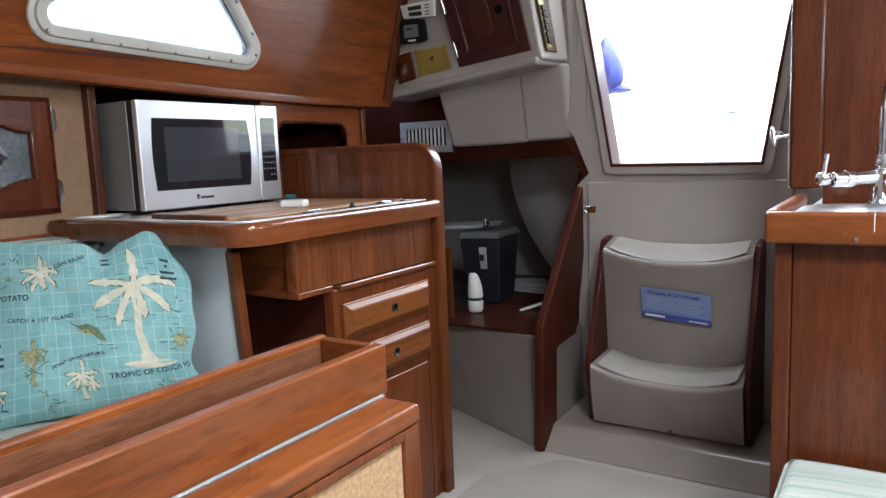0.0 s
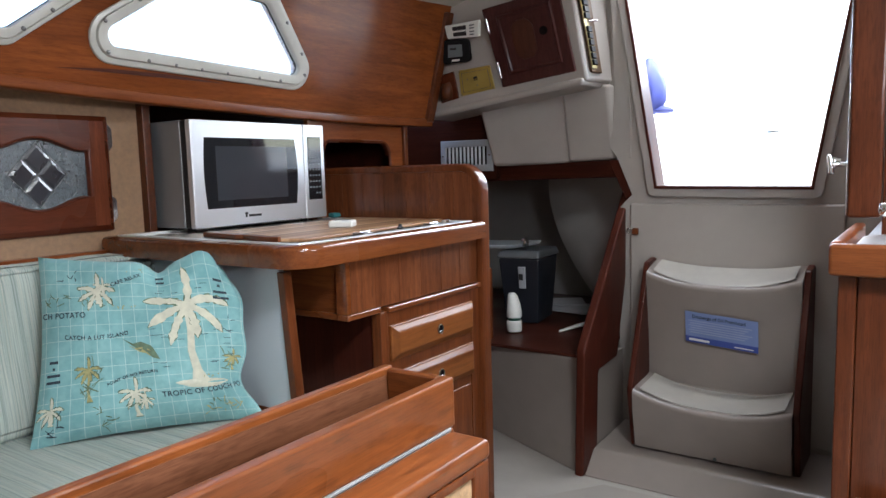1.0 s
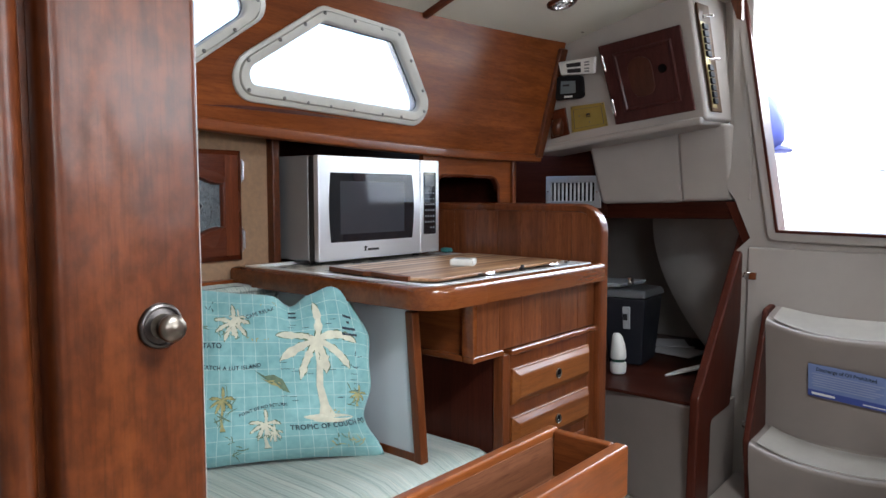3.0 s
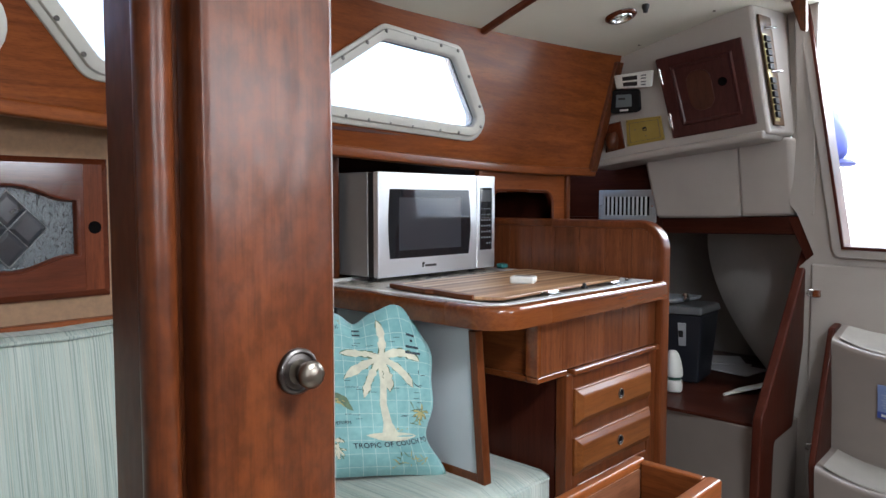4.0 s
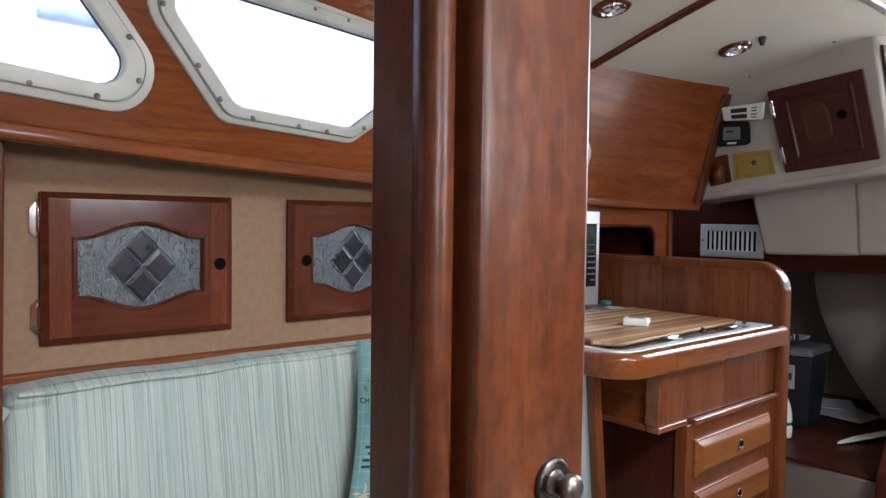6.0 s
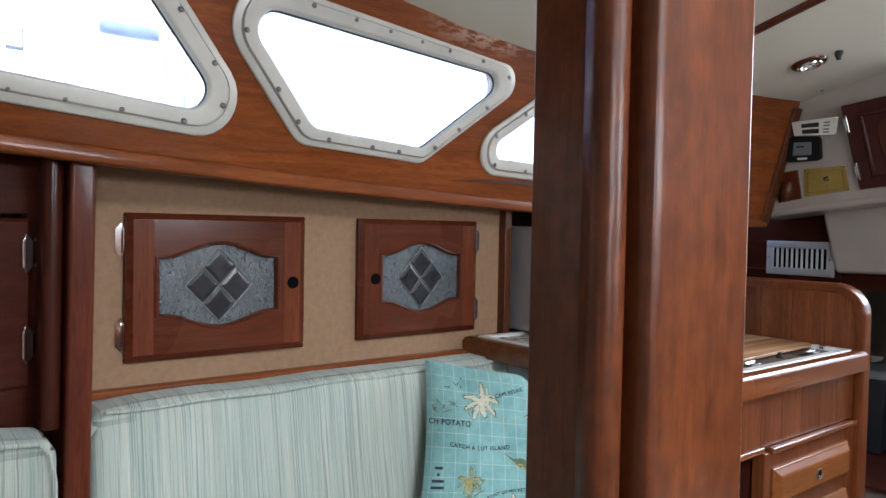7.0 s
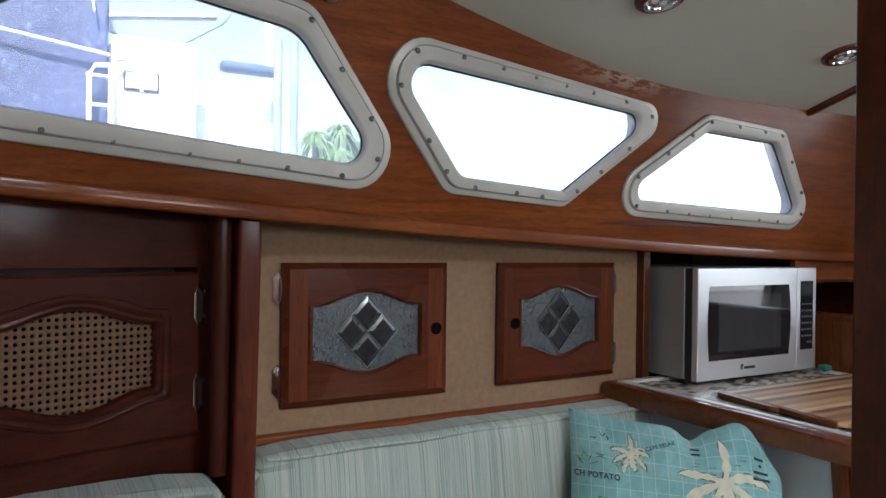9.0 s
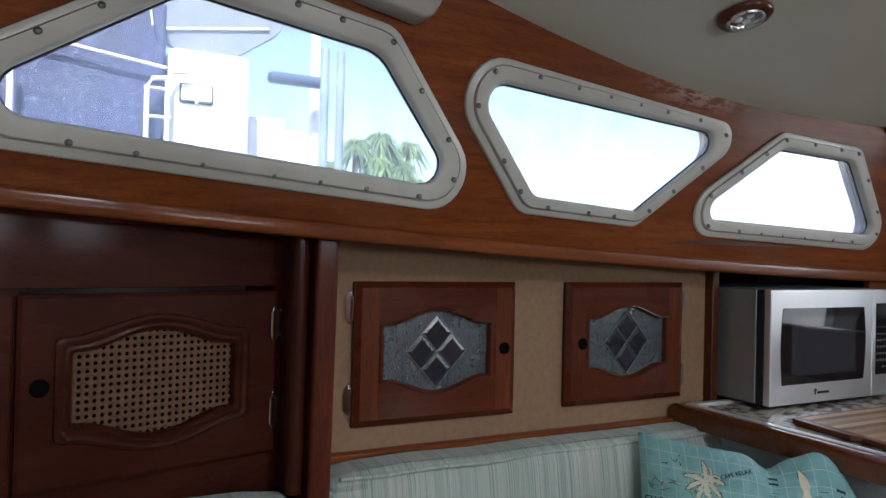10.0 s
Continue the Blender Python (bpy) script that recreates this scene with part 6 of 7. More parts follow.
for x in (-1.000, -0.464):
    part("side_board", prism(round_poly([(2.47, 0.082), (2.688, 0.082), (2.688, 0.748), (2.600, 0.735), (2.425, 0.300)], [0.005, 0.002, 0.02, 0.02, 0.04], 5), along_x, x, x + 0.022, 0.005), DARK_Z, ld)


def moulding(profile, dips, x0=-0.9775, width=0.513):
    bm = bmesh.new()
    rows = []
    for i in range(19):
        u = i / 18
        dip = 0.042 * (1 - abs(2 * u - 1) ** 2.5)
        rows.append([bm.verts.new((x0 + width * u, y, z - dip * k)) for (y, z), k in zip(profile, dips)])
    for a, b in zip(rows, rows[1:]):
        for k in range(len(profile) - 1):
            bm.faces.new([a[k], a[k + 1], b[k + 1], b[k]])
    return bm


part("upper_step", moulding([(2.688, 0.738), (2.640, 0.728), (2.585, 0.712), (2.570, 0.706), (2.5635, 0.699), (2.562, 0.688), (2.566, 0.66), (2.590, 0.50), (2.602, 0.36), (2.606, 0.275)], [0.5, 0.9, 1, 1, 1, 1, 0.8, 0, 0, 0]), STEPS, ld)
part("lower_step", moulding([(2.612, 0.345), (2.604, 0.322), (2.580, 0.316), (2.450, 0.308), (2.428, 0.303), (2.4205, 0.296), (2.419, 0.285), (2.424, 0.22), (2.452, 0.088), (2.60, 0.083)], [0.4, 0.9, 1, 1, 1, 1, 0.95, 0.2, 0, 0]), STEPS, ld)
# step tops get a paler colour that carries the light falling from above
LIT_TREAD = plain("lit_tread_gelcoat", (0.38, 0.355, 0.318), 0.5, 0, 0.12, 12.0, 160.0, 0.15)
part("tread", moulding([(2.682, 0.7385), (2.640, 0.7315), (2.588, 0.7165), (2.576, 0.7125), (2.575, 0.7090)], [0.5, 0.9, 1, 1, 1], -0.955, 0.468), LIT_TREAD, ld, "pale tread, the light from above put into its colour")
part("tread", moulding([(2.596, 0.3235), (2.580, 0.3195), (2.452, 0.3115), (2.438, 0.3095), (2.437, 0.3055)], [0.9, 1, 1, 1, 1], -0.955, 0.468), LIT_TREAD, ld, "pale tread, the light from above put into its colour")
sg = quad_map((-0.838, 2.584, 0.462), (-0.596, 2.586, 0.444), (-0.596, 2.5705, 0.556), (-0.838, 2.569, 0.574))
sn = thing("notice_plate", sg(0.5, 0, 0), "blue notice plate about oil discharge on the upper step", "sign")
part("plate", prism([(0, 0), (1, 0), (1, 1), (0, 1)], sg, 0.002, 0.0045, 0.0008), plain("pale_blue_plate", (0.16, 0.22, 0.42), 0.4), sn)
part("band", prism([(0.0, 0.0), (1.0, 0.0), (1.0, 0.2), (0.0, 0.2)], sg, 0.0046, 0.005), plain("blue_band", (0.035, 0.065, 0.28), 0.4), sn, "deep blue band")
bm = text_bm("Discharge of Oil Prohibited", 1.0)
for v in bm.verts:
    v.co = sg(0.47 + v.co.x * 0.066, 0.855 + v.co.y * 0.15, 0.0052)
part("lettering", bm, PRINT_INK, sn, "dark heading")
for k in range(6):
    part("print_bar", prism([(0.05 + 0.02 * (k % 2), 0.70 - k * 0.075), (0.92 - 0.05 * (k % 3), 0.70 - k * 0.075), (0.92 - 0.05 * (k % 3), 0.725 - k * 0.075), (0.05 + 0.02 * (k % 2), 0.725 - k * 0.075)], sg, 0.0046, 0.0051), plain("faint_print", (0.30, 0.34, 0.48), 0.5), sn)
part("logo_bar", prism([(0.05, 0.06), (0.34, 0.06), (0.34, 0.13), (0.05, 0.13)], sg, 0.005, 0.0054), WHITE, sn)
part("logo_bar", prism([(0.68, 0.06), (0.94, 0.06), (0.94, 0.09), (0.68, 0.09)], sg, 0.005, 0.0054), WHITE, sn)
single("screw", cyl((-0.70, 2.448, 0.095), (-0.70, 2.442, 0.098), 0.006, 10), BLACK, "dark screw at the foot of the steps", "screw")

# ---------------------------------------------------------------- galley
g = thing("galley_cabinet", (0.3, 2.0, 0), "teak galley cabinet with a steel sink let into it", "cabinet")
part("front", box(-0.235, 1.5, 1.590, 1.61, 0.0, 0.872, 0.002), GALLEY, g)
part("corner_stile", box(-0.268, -0.236, 1.582, 1.62, 0.0, 0.872, 0.004), GALLEY, g)
part("side", box(-0.265, -0.245, 1.62, 2.70, 0.0, 0.872, 0.002), GALLEY, g)
part("front_fiddle", box(-0.283, 1.5, 1.556, 1.580, 0.873, 0.935, 0.008, 3), TEAK_X, g)
part("side_fiddle", box(-0.284, -0.258, 1.581, 2.05, 0.873, 0.938, 0.008, 3), TEAK_Y, g)
part("scarf_joint", box(-0.1005, -0.099, 1.5552, 1.57, 0.90, 0.9355, 0.0), WHITE, g, "pale glue line")
for x in (-0.145, -0.02, 0.07):
    part("plug", cyl((x, 1.5562, 0.892), (x, 1.5548, 0.892), 0.0065, 12), DRAWER, g, "pale wooden plug")
part("screw", cyl((-0.128, 1.5562, 0.886), (-0.128, 1.554, 0.886), 0.0035, 10), CHROME, g)
part("top", box(-0.257, 1.5, 1.5805, 2.66, 0.873, 0.900, 0.0), PANEL_WHITE, g)
sk = part("sink", ring([[(u, v, z) for u, v in round_poly(offset_poly([(-0.215, 1.625), (0.35, 1.625), (0.35, 1.90), (-0.215, 1.90)], o), 0.05 + o, 6)] for o, z in ((0.035, 0.901), (0.033, 0.922), (0.012, 0.924), (0.0, 0.920), (-0.012, 0.90), (-0.03, 0.76), (-0.1, 0.75))]), STEEL, g, "stainless steel sink")
structure("bulkhead_galley", box(-0.226, 1.55, 2.062, 2.09, 0.905, 2.0, 0.002), GALLEY, "teak bulkhead behind the sink", "bulkhead")
structure("trim_galley", box(-0.300, -0.228, 2.045, 2.095, 0.949, 2.0, 0.008, 3), GALLEY, "teak corner post beside the companionway", "trim")
structure("trim_galley_edge", box(-0.3035, -0.3005, 2.052, 2.088, 0.95, 1.95, 0.001), CHROME, "thin bright strip on the corner post", "trim")
hk = thing("door_knob", (-0.30, 2.07, 1.08), "chrome knob on the corner post", "knob")
part("stem", moved(lathe([(0.012, 0), (0.012, 0.003), (0.006, 0.006), (0.006, 0.026), (0.010, 0.03), (0.010, 0.034), (0.0, 0.034)], 18), pose(-0.301, 2.066, 1.08, 0, -90, 0)), CHROME, hk)
part("grip", join(moved(box(-0.006, 0.006, -0.008, 0.008, -0.025, 0.026, 0.005, 3), pose(-0.340, 2.066, 1.080, 0, -8, 0)), cyl((-0.338, 2.066, 1.095), (-0.318, 2.066, 1.090), 0.005, 10)), CHROME, hk)
tp = thing("sink_tap", (-0.105, 1.90, 0.93), "chrome mixer tap with lever handles", "tap")
part("base", join(moved(lathe([(0.026, 0.0), (0.026, 0.006), (0.02, 0.012), (0.019, 0.05), (0.022, 0.06), (0.019, 0.075), (0.0, 0.076)], 22), pose(-0.100, 1.89, 0.925))), CHROME, tp)
part("arm", join(cyl((-0.100, 1.89, 0.985), (-0.152, 1.845, 0.983), 0.014, 18), cyl((-0.152, 1.845, 0.983), (-0.166, 1.833, 0.983), 0.018, 18, None, 0.003), cyl((-0.166, 1.833, 0.983), (-0.188, 1.814, 0.983), 0.0165, 18, None, 0.004)), CHROME, tp)
part("handle_hub", moved(lathe([(0.006, -0.014), (0.014, -0.011), (0.017, 0.0), (0.014, 0.010), (0.007, 0.014)], 18), pose(-0.203, 1.800, 0.986)), CHROME, tp)
part("lever", tube([(-0.203, 1.800, 0.994), (-0.202, 1.799, 1.012), (-0.199, 1.796, 1.028), (-0.197, 1.794, 1.04)], 0.0055, 10), CHROME, tp)
part("spout", join(moved(lathe([(0.017, 0), (0.02, 0.012), (0.016, 0.03), (0.013, 0.035), (0.012, 0.14), (0.0, 0.141)], 20), pose(-0.096, 1.892, 0.998)), tube([(-0.096, 1.892, 1.13), (-0.09, 1.87, 1.18), (-0.07, 1.81, 1.20), (-0.05, 1.74, 1.17), (-0.045, 1.72, 1.14)], 0.011, 12)), CHROME, tp)
settee_cushion("bench_cushion", [(-0.228, 0.95, 0.37), (0.9, 0.95, 0.37), (0.9, 1.56, 0.37), (-0.228, 1.56, 0.37), (-0.228, 0.95, 0.452), (0.9, 0.95, 0.452), (0.9, 1.56, 0.452), (-0.228, 1.56, 0.452)],
               "pale green striped bench cushion before the galley", None, 0.006)
bb = thing("galley_bench", (0.3, 1.2, 0), "teak bench before the galley under its cushion", "bench")
part("body", box(-0.2, 1.5, 0.9, 1.585, 0.0, 0.37, 0.006), TEAK_X, bb)

# ---------------------------------------------------------------- headliner fittings
def down_light(x, y):
    t = thing("ceiling_light", (x, y, roof(x, y)), "recessed ceiling light with a bronze ring", "light", "ceiling lights")
    dx = 0.162 * x
    tilt = math.degrees(math.atan(-0.162 * x))
    m = Matrix.Translation((x, y, roof(x, y) - 0.001)) @ Matrix.Rotation(radians(-tilt), 4, 'Y') @ Matrix.Rotation(radians(180), 4, 'X')
    part("outer_ring", moved(lathe([(0.052, -0.002), (0.052, 0.004), (0.047, 0.009), (0.040, 0.010), (0.038, 0.006), (0.036, 0.002)], 32), m), MAHOG_Y, t, "wooden outer ring")
    part("chrome_ring", moved(lathe([(0.0385, 0.006), (0.036, 0.0135), (0.031, 0.014), (0.028, 0.010), (0.027, 0.004)], 32), m), CHROME, t)
    part("lens", moved(lathe([(0.028, 0.0035), (0.020, 0.006), (0.0, 0.0075)], 24), m), plain("lamp_lens", (0.45, 0.47, 0.48), 0.12, 0.4), t, "clear facetted lens")
    for a in range(3):
        part("bulb", moved(lathe([(0.008, 0.006), (0.007, 0.0095), (0.0, 0.0105)], 12), m @ pose(0.013 * math.cos(a * 2.094), 0.013 * math.sin(a * 2.094), 0)), WHITE, t)
    return t


for x, y in ((-1.510, 2.07), (-1.515, 1.42), (-1.520, 0.808)):
    down_light(x, y)
single("light_switch", moved(lathe([(0.012, 0), (0.012, 0.01), (0.008, 0.02), (0.007, 0.026), (0.0, 0.027)], 16), Matrix.Translation((-1.425, 2.075, roof(-1.425, 2.075))) @ Matrix.Rotation(radians(180), 4, 'X')), BLACK, "small black switch under the headliner", "switch")
xs = np.linspace(-1.79, -0.4, 18)
bm = bmesh.new()
rows = [[bm.verts.new((x, 1.645 - 0.115 * (x + 1.44) + dy, roof(x, 1.7) + dz)) for dy, dz in ((-0.016, 0.002), (-0.014, -0.010), (-0.008, -0.014), (0.008, -0.014), (0.014, -0.010), (0.016, 0.002))] for x in xs]
for a, b in zip(rows, rows[1:]):
    for k in range(5):
        bm.faces.new([a[k], a[k + 1], b[k + 1], b[k]])
bm.faces.new(rows[0])
bt = thing("ceiling_batten", (-1.1, 1.715, 1.8), "varnished mahogany batten across the headliner", "batten")
part("batten", bm, MAHOG_Y, bt)
for x in (-1.7, -1.45, -1.2):
    part("plug", cyl((x, 1.645 - 0.115 * (x + 1.44), roof(x, 1.7) - 0.0135), (x, 1.645 - 0.115 * (x + 1.44), roof(x, 1.7) - 0.0155), 0.006, 10), DRAWER, bt)
single("blind_box", prism([(-0.03, 1.775), (0.062, 1.752), (0.198, 1.734), (0.216, 1.742), (0.228, 1.765), (0.24, 1.90), (-0.03, 1.90)], lambda u, v, d: (side(u, v) + 0.002 + d, u, v), 0.0, 0.055, 0.006), CREAM, "cream moulded box above the window", "box")
for x, y in ((-1.33, 2.38), (-1.62, 2.40)):
    single("headliner_button", moved(lathe([(0.006, 0), (0.005, 0.003), (0.0, 0.0035)], 10), Matrix.Translation((x, y, roof(x, y))) @ Matrix.Rotation(radians(180), 4, 'X')), BRASSY, "small brown button in the vinyl headliner", "button", "headliner buttons")
# coaming of the companionway hatch
structure("trim_hatch", join(box(-1.155, -1.125, 1.86, 2.55, roof(-1.13, 2) - 0.012, roof(-1.13, 2) + 0.16, 0.006), box(0.30, 0.33, 1.86, 2.66, roof(0.3, 2) - 0.012, roof(0.3, 2) + 0.12, 0.006), box(-1.12, 0.30, 1.84, 1.87, 1.90, 2.08, 0.006)), CREAM, "cream coaming of the companionway hatch", "trim")

hr = thing("hatch_stop", (-1.13, 2.585, 1.74), "tapered mahogany stop board hanging under the hatch", "board")
part("board", prism(round_poly([(-1.182, 1.97), (-1.175, 1.934), (-1.112, 1.752), (-1.093, 1.741), (-1.100, 1.97)], [0.002, 0.01, 0.006, 0.006, 0.002], 4), along_y, 2.574, 2.598, 0.003), MAHOG_Z, hr)
part("slot", prism(round_poly([(-1.140, 1.885), (-1.124, 1.885), (-1.130, 1.95), (-1.146, 1.95)], 0.006, 4), along_y, 2.5725, 2.5745), HOLE_SHADE, hr, "dark finger slot")

# ---------------------------------------------------------------- outside
WATER = plain("harbour_water", (0.03, 0.06, 0.08), 0.12, 0, 0.3, 0.4, 4.0, 0.4)
GEL = plain("white_gelcoat", (0.80, 0.80, 0.79), 0.35, 0, 0.05, 1.0, 40.0, 0.02)
structure("water", box(-2500, 2500, -2500, 2500, -0.9, -0.8, 0), WATER, "harbour water round the boat", "water")
structure("deck", join(box(-3.0, -2.43, -3.0, 6.0, 1.02, 1.06, 0), box(1.75, 3.0, -3.0, 6.0, 1.02, 1.06, 0)), GEL, "white side deck", "deck")
structure("hull", join(box(-3.05, -2.95, -3.0, 6.0, -0.9, 1.1, 0), box(2.95, 3.05, -3.0, 6.0, -0.9, 1.1, 0)), GEL, "white hull side", "hull")

ck = thing("cockpit", (-0.7, 4.2, 0.6), "white fibreglass cockpit behind the companionway", "cockpit", "", "structure")
part("cockpit_floor", box(-1.1, 0.2, 2.80, 5.6, 0.55, 0.6, 0.01), GEL, ck)
part("bench", join(box(-2.4, -1.09, 3.57, 5.6, 0.5, 1.02, 0.02), box(-2.4, -1.085, 2.83, 3.569, 1.165, 1.22, 0.01), box(-1.098, -1.08, 2.765, 5.6, 0.5, 1.20, 0.004)), GEL, ck)
part("bench", box(0.2, 1.7, 2.80, 5.6, 0.5, 1.02, 0.02), GEL, ck)
part("coaming", box(-2.6, -2.3, 2.80, 5.9, 1.0, 1.35, 0.04), GEL, ck)
part("coaming", box(1.6, 1.9, 2.80, 5.9, 1.0, 1.35, 0.04), GEL, ck)
part("transom", box(-2.6, 1.9, 5.6, 5.8, 0.5, 1.3, 0.04), GEL, ck)
pd = thing("steering_pedestal", (-0.42, 5.0, 0.6), "white steering pedestal with a chrome guard", "pedestal")
part("column", moved(lathe([(0.10, 0), (0.09, 0.3), (0.08, 0.75), (0.10, 0.8), (0.0, 0.82)], 20), pose(-0.42, 4.8, 0.6)), GEL, pd)
part("compass", moved(lathe([(0.07, 0.82), (0.07, 0.86), (0.04, 0.91), (0.0, 0.92)], 20), pose(-0.42, 4.8, 0.6)), CHROME, pd)
BLUE = plain("blue_canvas", (0.007, 0.016, 0.12), 0.8, 0, 0.25, 8.0, 300.0, 0.3)
bg = thing("blue_bag", (-1.12, 3.2, 1.0), "blue canvas bag hanging beside the companionway", "bag")
bm = bmesh.new()
bmesh.ops.create_icosphere(bm, subdivisions=3, radius=1.0)
for v in bm.verts:
    q = v.co.copy()
    v.co = Vector((-1.180 + 0.058 * q.x * (1.1 - 0.5 * q.z), 3.2 + 0.08 * q.y, 1.430 + 0.125 * q.z)) + q * 0.012 * noise.noise(q * 2.6)
part("bag", bm, BLUE, bg)
bm = bmesh.new()
bmesh.ops.create_icosphere(bm, subdivisions=2, radius=1.0)
for v in bm.verts:
    q = v.co.copy()
    v.co = Vector((-1.125 + 0.05 * q.x, 3.2 + 0.04 * q.y, 1.325 + 0.016 * q.z)) + q * 0.008 * noise.noise(q * 3)
part("strap", bm, BLUE, bg)
part("hook", cyl((-1.185, 3.2, 1.20), (-1.185, 3.2, 1.32), 0.012, 8), GEL, bg)

wn_ = thing("winch", (-1.07, 5.55, 1.30), "dull steel winch on the cockpit coaming", "winch")
part("drum", moved(lathe([(0.045, 0), (0.045, 0.02), (0.03, 0.035), (0.028, 0.10), (0.036, 0.115), (0.036, 0.13), (0.0, 0.135)], 20), pose(-1.10, 5.62, 1.30)), plain("dull_winch_steel", (0.34, 0.38, 0.42), 0.4, 0.3), wn_)
part("handle", tube([(-1.10, 5.62, 1.43), (-1.10, 5.62, 1.47), (-1.06, 5.60, 1.475)], 0.008, 8), CHROME, wn_)

# the neighbouring boats
def speckled(name, color, spots):
    m, n, l, bsdf = nodes_of(name)
    v = coords(n, l)
    base = ramp_of(n, l, noise_of(n, l, v, 1.6, 4), (0.3, tuple(0.7 * c for c in color)), (0.7, tuple(1.5 * c for c in color)))
    dots = ramp_of(n, l, noise_of(n, l, v, 22.0, 3, 0.6), (0.54, (0, 0, 0)), (0.70, (1, 1, 1)))
    l.new(blend(n, l, 'MIX', dots, base, spots), bsdf.inputs["Base Color"])
    bsdf.inputs["Roughness"].default_value = 0.7
    return m


NAVYC = speckled("navy_canvas", (0.028, 0.040, 0.12), (0.15, 0.18, 0.32))
nb = thing("neighbour_boat", (-6.5, 0.5, -0.8), "white motor boat with navy canvas in the next berth", "boat")
part("hull", box(-9.0, -6.3, -6.0, 1.15, -0.85, 2.02, 0.15), GEL, nb)
part("canvas", box(-6.35, -6.05, -3.5, 0.20, 1.95, 3.1, 0.03), NAVYC, nb, "navy canvas side curtain")
part("cabin", join(box(-8.2, -6.02, 0.215, 0.80, 1.98, 2.785, 0.05, 3), box(-8.2, -6.3, 0.82, 1.15, 1.98, 2.40, 0.05, 3)), GEL, nb)
w = part("cabin_window", box(-6.03, -6.005, 0.291, 0.53, 2.383, 2.527, 0.01), MWMESH, nb)
part("mullion", box(-6.01, -5.995, 0.400, 0.420, 2.383, 2.527, 0.0), GEL, w)
for y in (0.305, 0.424):
    part("cabin_blind", box(-6.008, -5.998, y, y + 0.09, 2.405, 2.515, 0.0), GEL, w, "pale blind behind the cabin window")
part("canopy", prism([(-0.9, 3.05), (-0.12, 2.906), (0.213, 2.882), (0.609, 2.779), (0.69, 2.812), (1.068, 3.074), (1.25, 3.35), (-0.9, 3.5)], along_x, -6.42, -6.37, 0.01), plain("grey_canopy", (0.20, 0.24, 0.31), 0.6), nb, "grey canopy")
part("canopy_seam", tube([(-6.36, -0.12, 2.93), (-6.36, 0.35, 3.02), (-6.36, 1.0, 3.12)], 0.012, 6), GEL, nb)
for y, z0, z1 in ((0.07, 2.0, 2.52), (0.205, 2.0, 2.58)):
    part("rail_post", tube([(-5.95, y, z0), (-5.95, y, z1 - 0.06), (-5.95, y + 0.04, z1), (-5.95, y + 0.13, z1 + 0.01)], 0.018, 8), GEL, nb)
for z in (2.25, 2.45):
    part("rail", cyl((-5.95, 0.05, z), (-5.95, 0.23, z), 0.012, 8), GEL, nb)
part("rail", cyl((-5.98, -0.60, 2.708), (-5.98, 0.20, 2.608), 0.014, 8), GEL, nb)
part("rail_post", cyl((-5.95, -0.75, 2.15), (-5.95, -0.75, 2.50), 0.022, 8), GEL, nb)
part("stay", cyl((-5.98, 0.10, 2.9), (-5.98, 0.0, 3.6), 0.008, 6), GEL, nb)
part("mast", cyl((-7.0, 0.75, 2.6), (-7.0, 0.72, 6.0), 0.03, 10), GEL, nb)
sb = thing("sailing_boat", (-9.5, 2.0, -0.8), "white sailing boat with a blue sail cover", "boat")
part("hull", hexa([(-13, 1.0, -0.85), (-10, 1.0, -0.85), (-10, 9, -0.85), (-13, 9, -0.85), (-13.4, 0.9, 2.2), (-9.8, 0.9, 2.2), (-9.8, 9, 2.2), (-13.4, 9, 2.2)], 0.2), GEL, sb)
part("cabin", box(-12.5, -10.2, 1.2, 2.5, 2.2, 3.0, 0.15), GEL, sb)
part("sail_cover", moved(box(-0.10, 0.10, -0.37, 0.37, -0.075, 0.075, 0.06, 3), pose(-10.0, 2.21, 3.625)), plain("blue_cover", (0.05, 0.09, 0.18), 0.7), sb, "blue sail cover")
part("mast", cyl((-10.4, 2.6, 2.0), (-10.4, 2.6, 12.0), 0.07, 12), GEL, sb)
PILE = plain("grey_pile", (0.24, 0.31, 0.37), 0.8, 0, 0.25, 4.0)
for y in (2.43, 2.64):
    pl_ = thing("mooring_pile", (-9.4, y, -0.8), "grey weathered mooring pile", "pile", "mooring piles")
    part("pile", cyl((-9.4, y, -0.9), (-9.4, y, 3.92), 0.055, 14), PILE, pl_)
structure("far_shore", box(-400, -34, -200, 250, -0.85, 1.2, 0.3), plain("shore_ground", (0.16, 0.16, 0.10), 0.9), "low far shore", "ground")

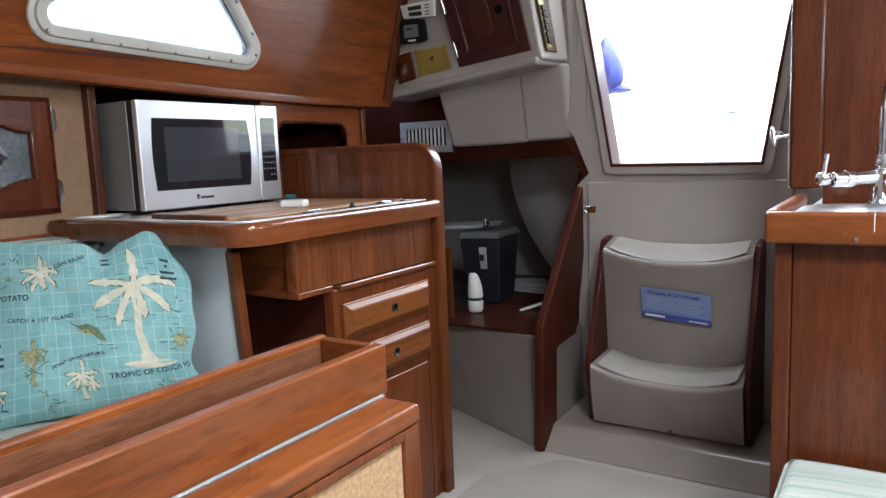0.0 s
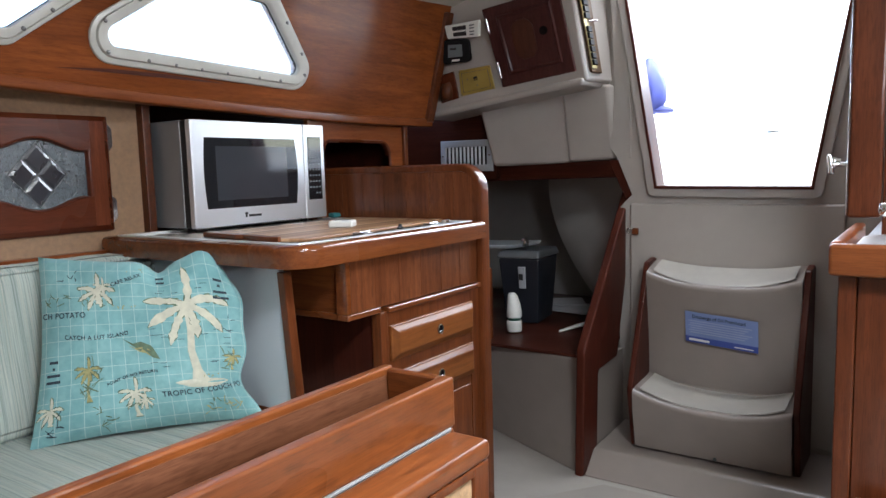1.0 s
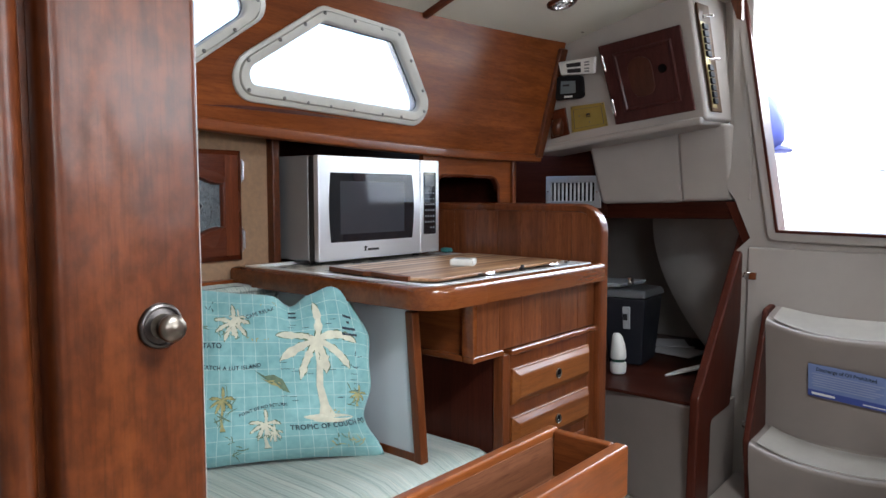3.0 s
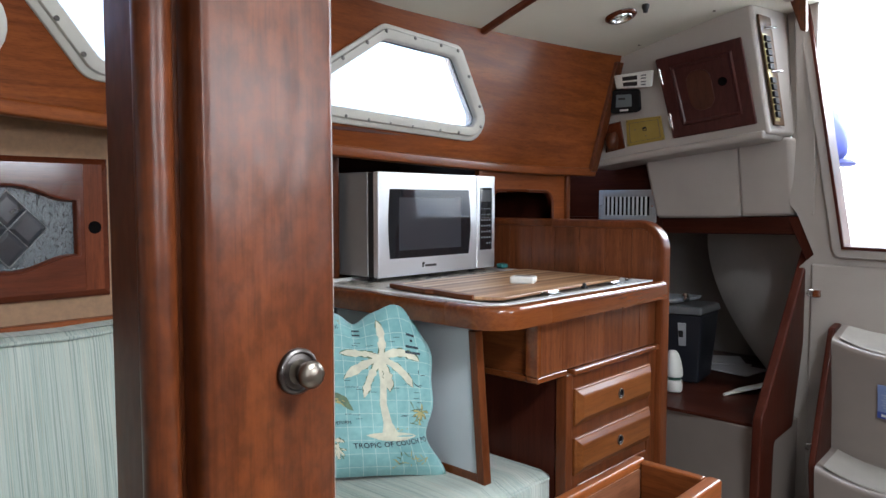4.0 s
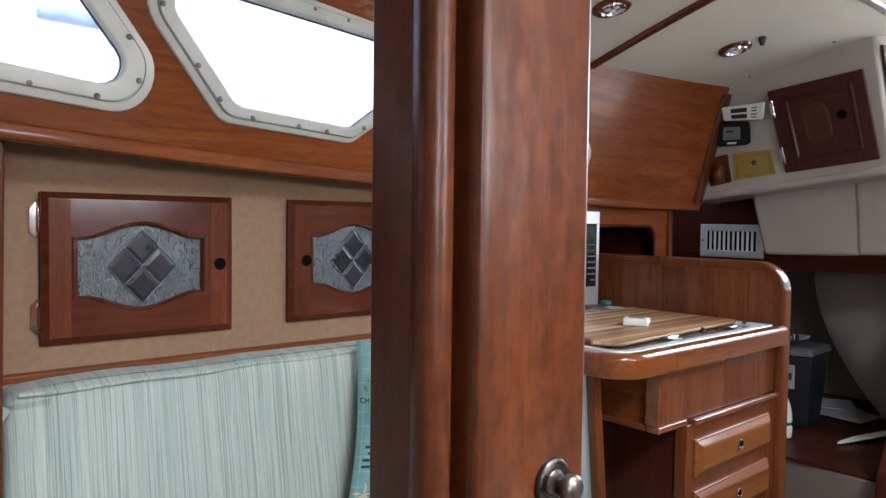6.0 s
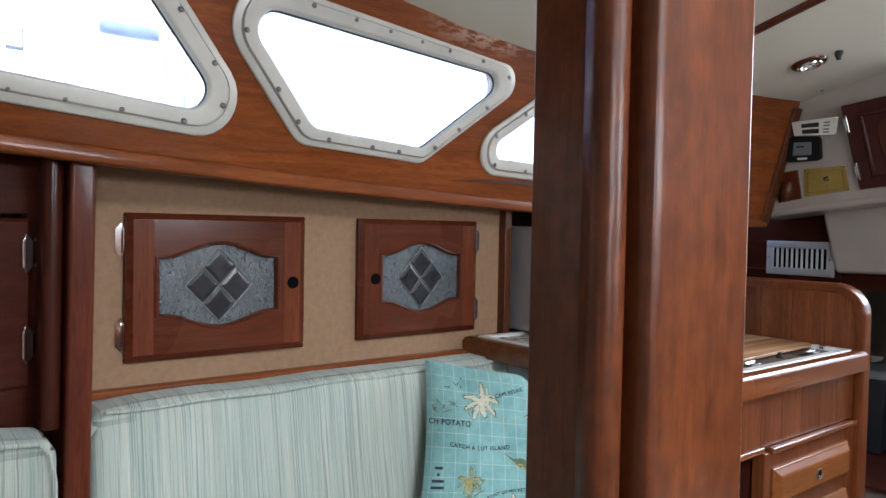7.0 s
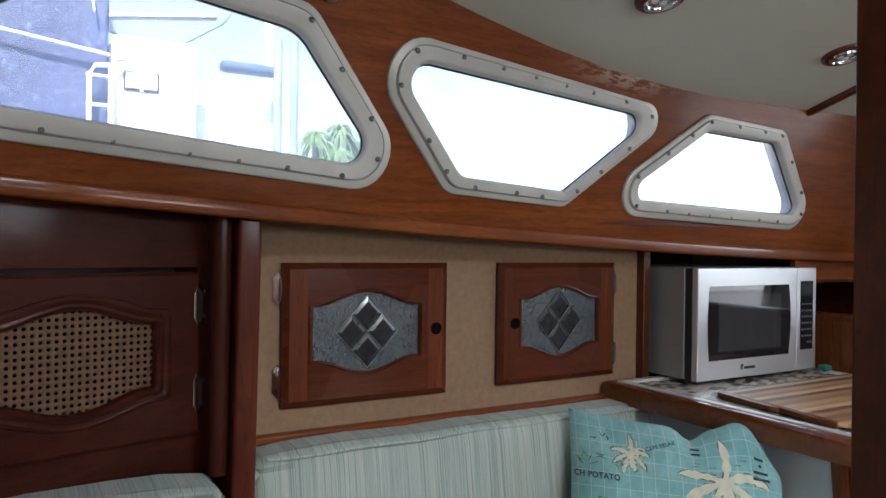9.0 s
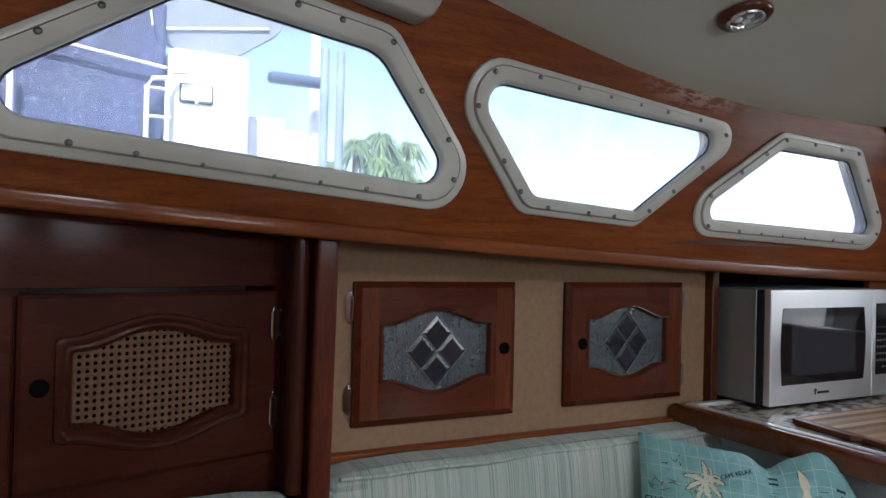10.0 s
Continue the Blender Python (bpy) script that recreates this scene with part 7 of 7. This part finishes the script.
# palms on the far shore
LEAF = plain("palm_leaf", (0.17, 0.27, 0.12), 0.65, 0, 0.5, 1.2, 50.0, 0.2)
TRUNK = plain("palm_trunk", (0.20, 0.16, 0.11), 0.9, 0, 0.3, 3.0)


def shore_tree(x, y, h, r, seed):
    rng = random.Random(seed)
    t = thing("shore_palm", (x, y, 1.2), "bushy green palm on the far shore", "tree", "shore palms")
    part("trunk", tube([(x, y, 1.1), (x + 0.1, y + 0.1, 1.2 + h * 0.5), (x + 0.15, y + 0.2, 1.2 + h)], 0.16, 8), TRUNK, t)
    bm = bmesh.new()
    for k in range(260):
        a, e = rng.uniform(0, 6.283), rng.uniform(-0.5, 1.2)
        d = Vector((math.cos(a) * math.cos(e), math.sin(a) * math.cos(e), math.sin(e)))
        s = d.cross(Vector((0, 0, 1))).normalized()
        p = Vector((x + 0.15, y + 0.2, 1.2 + h))
        ln = r * rng.uniform(0.35, 1.2)
        prev = None
        for j in range(6):
            f = j / 5
            q = p + d * ln * f - Vector((0, 0, 0.9 * ln * f * f))
            w = 0.055 * r * math.sin(math.pi * (0.1 + 0.85 * f)) * 0.5
            row = (bm.verts.new(q + s * w - Vector((0, 0, w * 0.6))), bm.verts.new(q), bm.verts.new(q - s * w - Vector((0, 0, w * 0.6))))
            if prev:
                bm.faces.new([prev[0], prev[1], row[1], row[0]])
                bm.faces.new([prev[1], prev[2], row[2], row[1]])
            prev = row
    part("crown", bm, LEAF, t)


for k, (x, y, h, r) in enumerate(((-38, 13.0, 5.4, 1.1), (-40, 15.2, 6.2, 1.2), (-37, 14.0, 4.4, 1.0), (-42, 18.0, 6.2, 1.2), (-39, 11.9, 4.2, 1.0), (-41, 17.0, 4.8, 1.2), (-38, 15.8, 4.0, 1.1), (-40, 14.4, 5.2, 1.1), (-38, 16.8, 3.4, 1.1), (-39, 12.6, 3.4, 1.1), (-38, 13.5, 3.2, 1.1), (-39, 14.9, 3.4, 1.2), (-38, 11.4, 3.2, 1.1), (-41, 16.2, 5.6, 1.1), (-38, 14.4, 3.6, 1.1))):
    shore_tree(x, y, h + 0.7, r * 1.25, k)
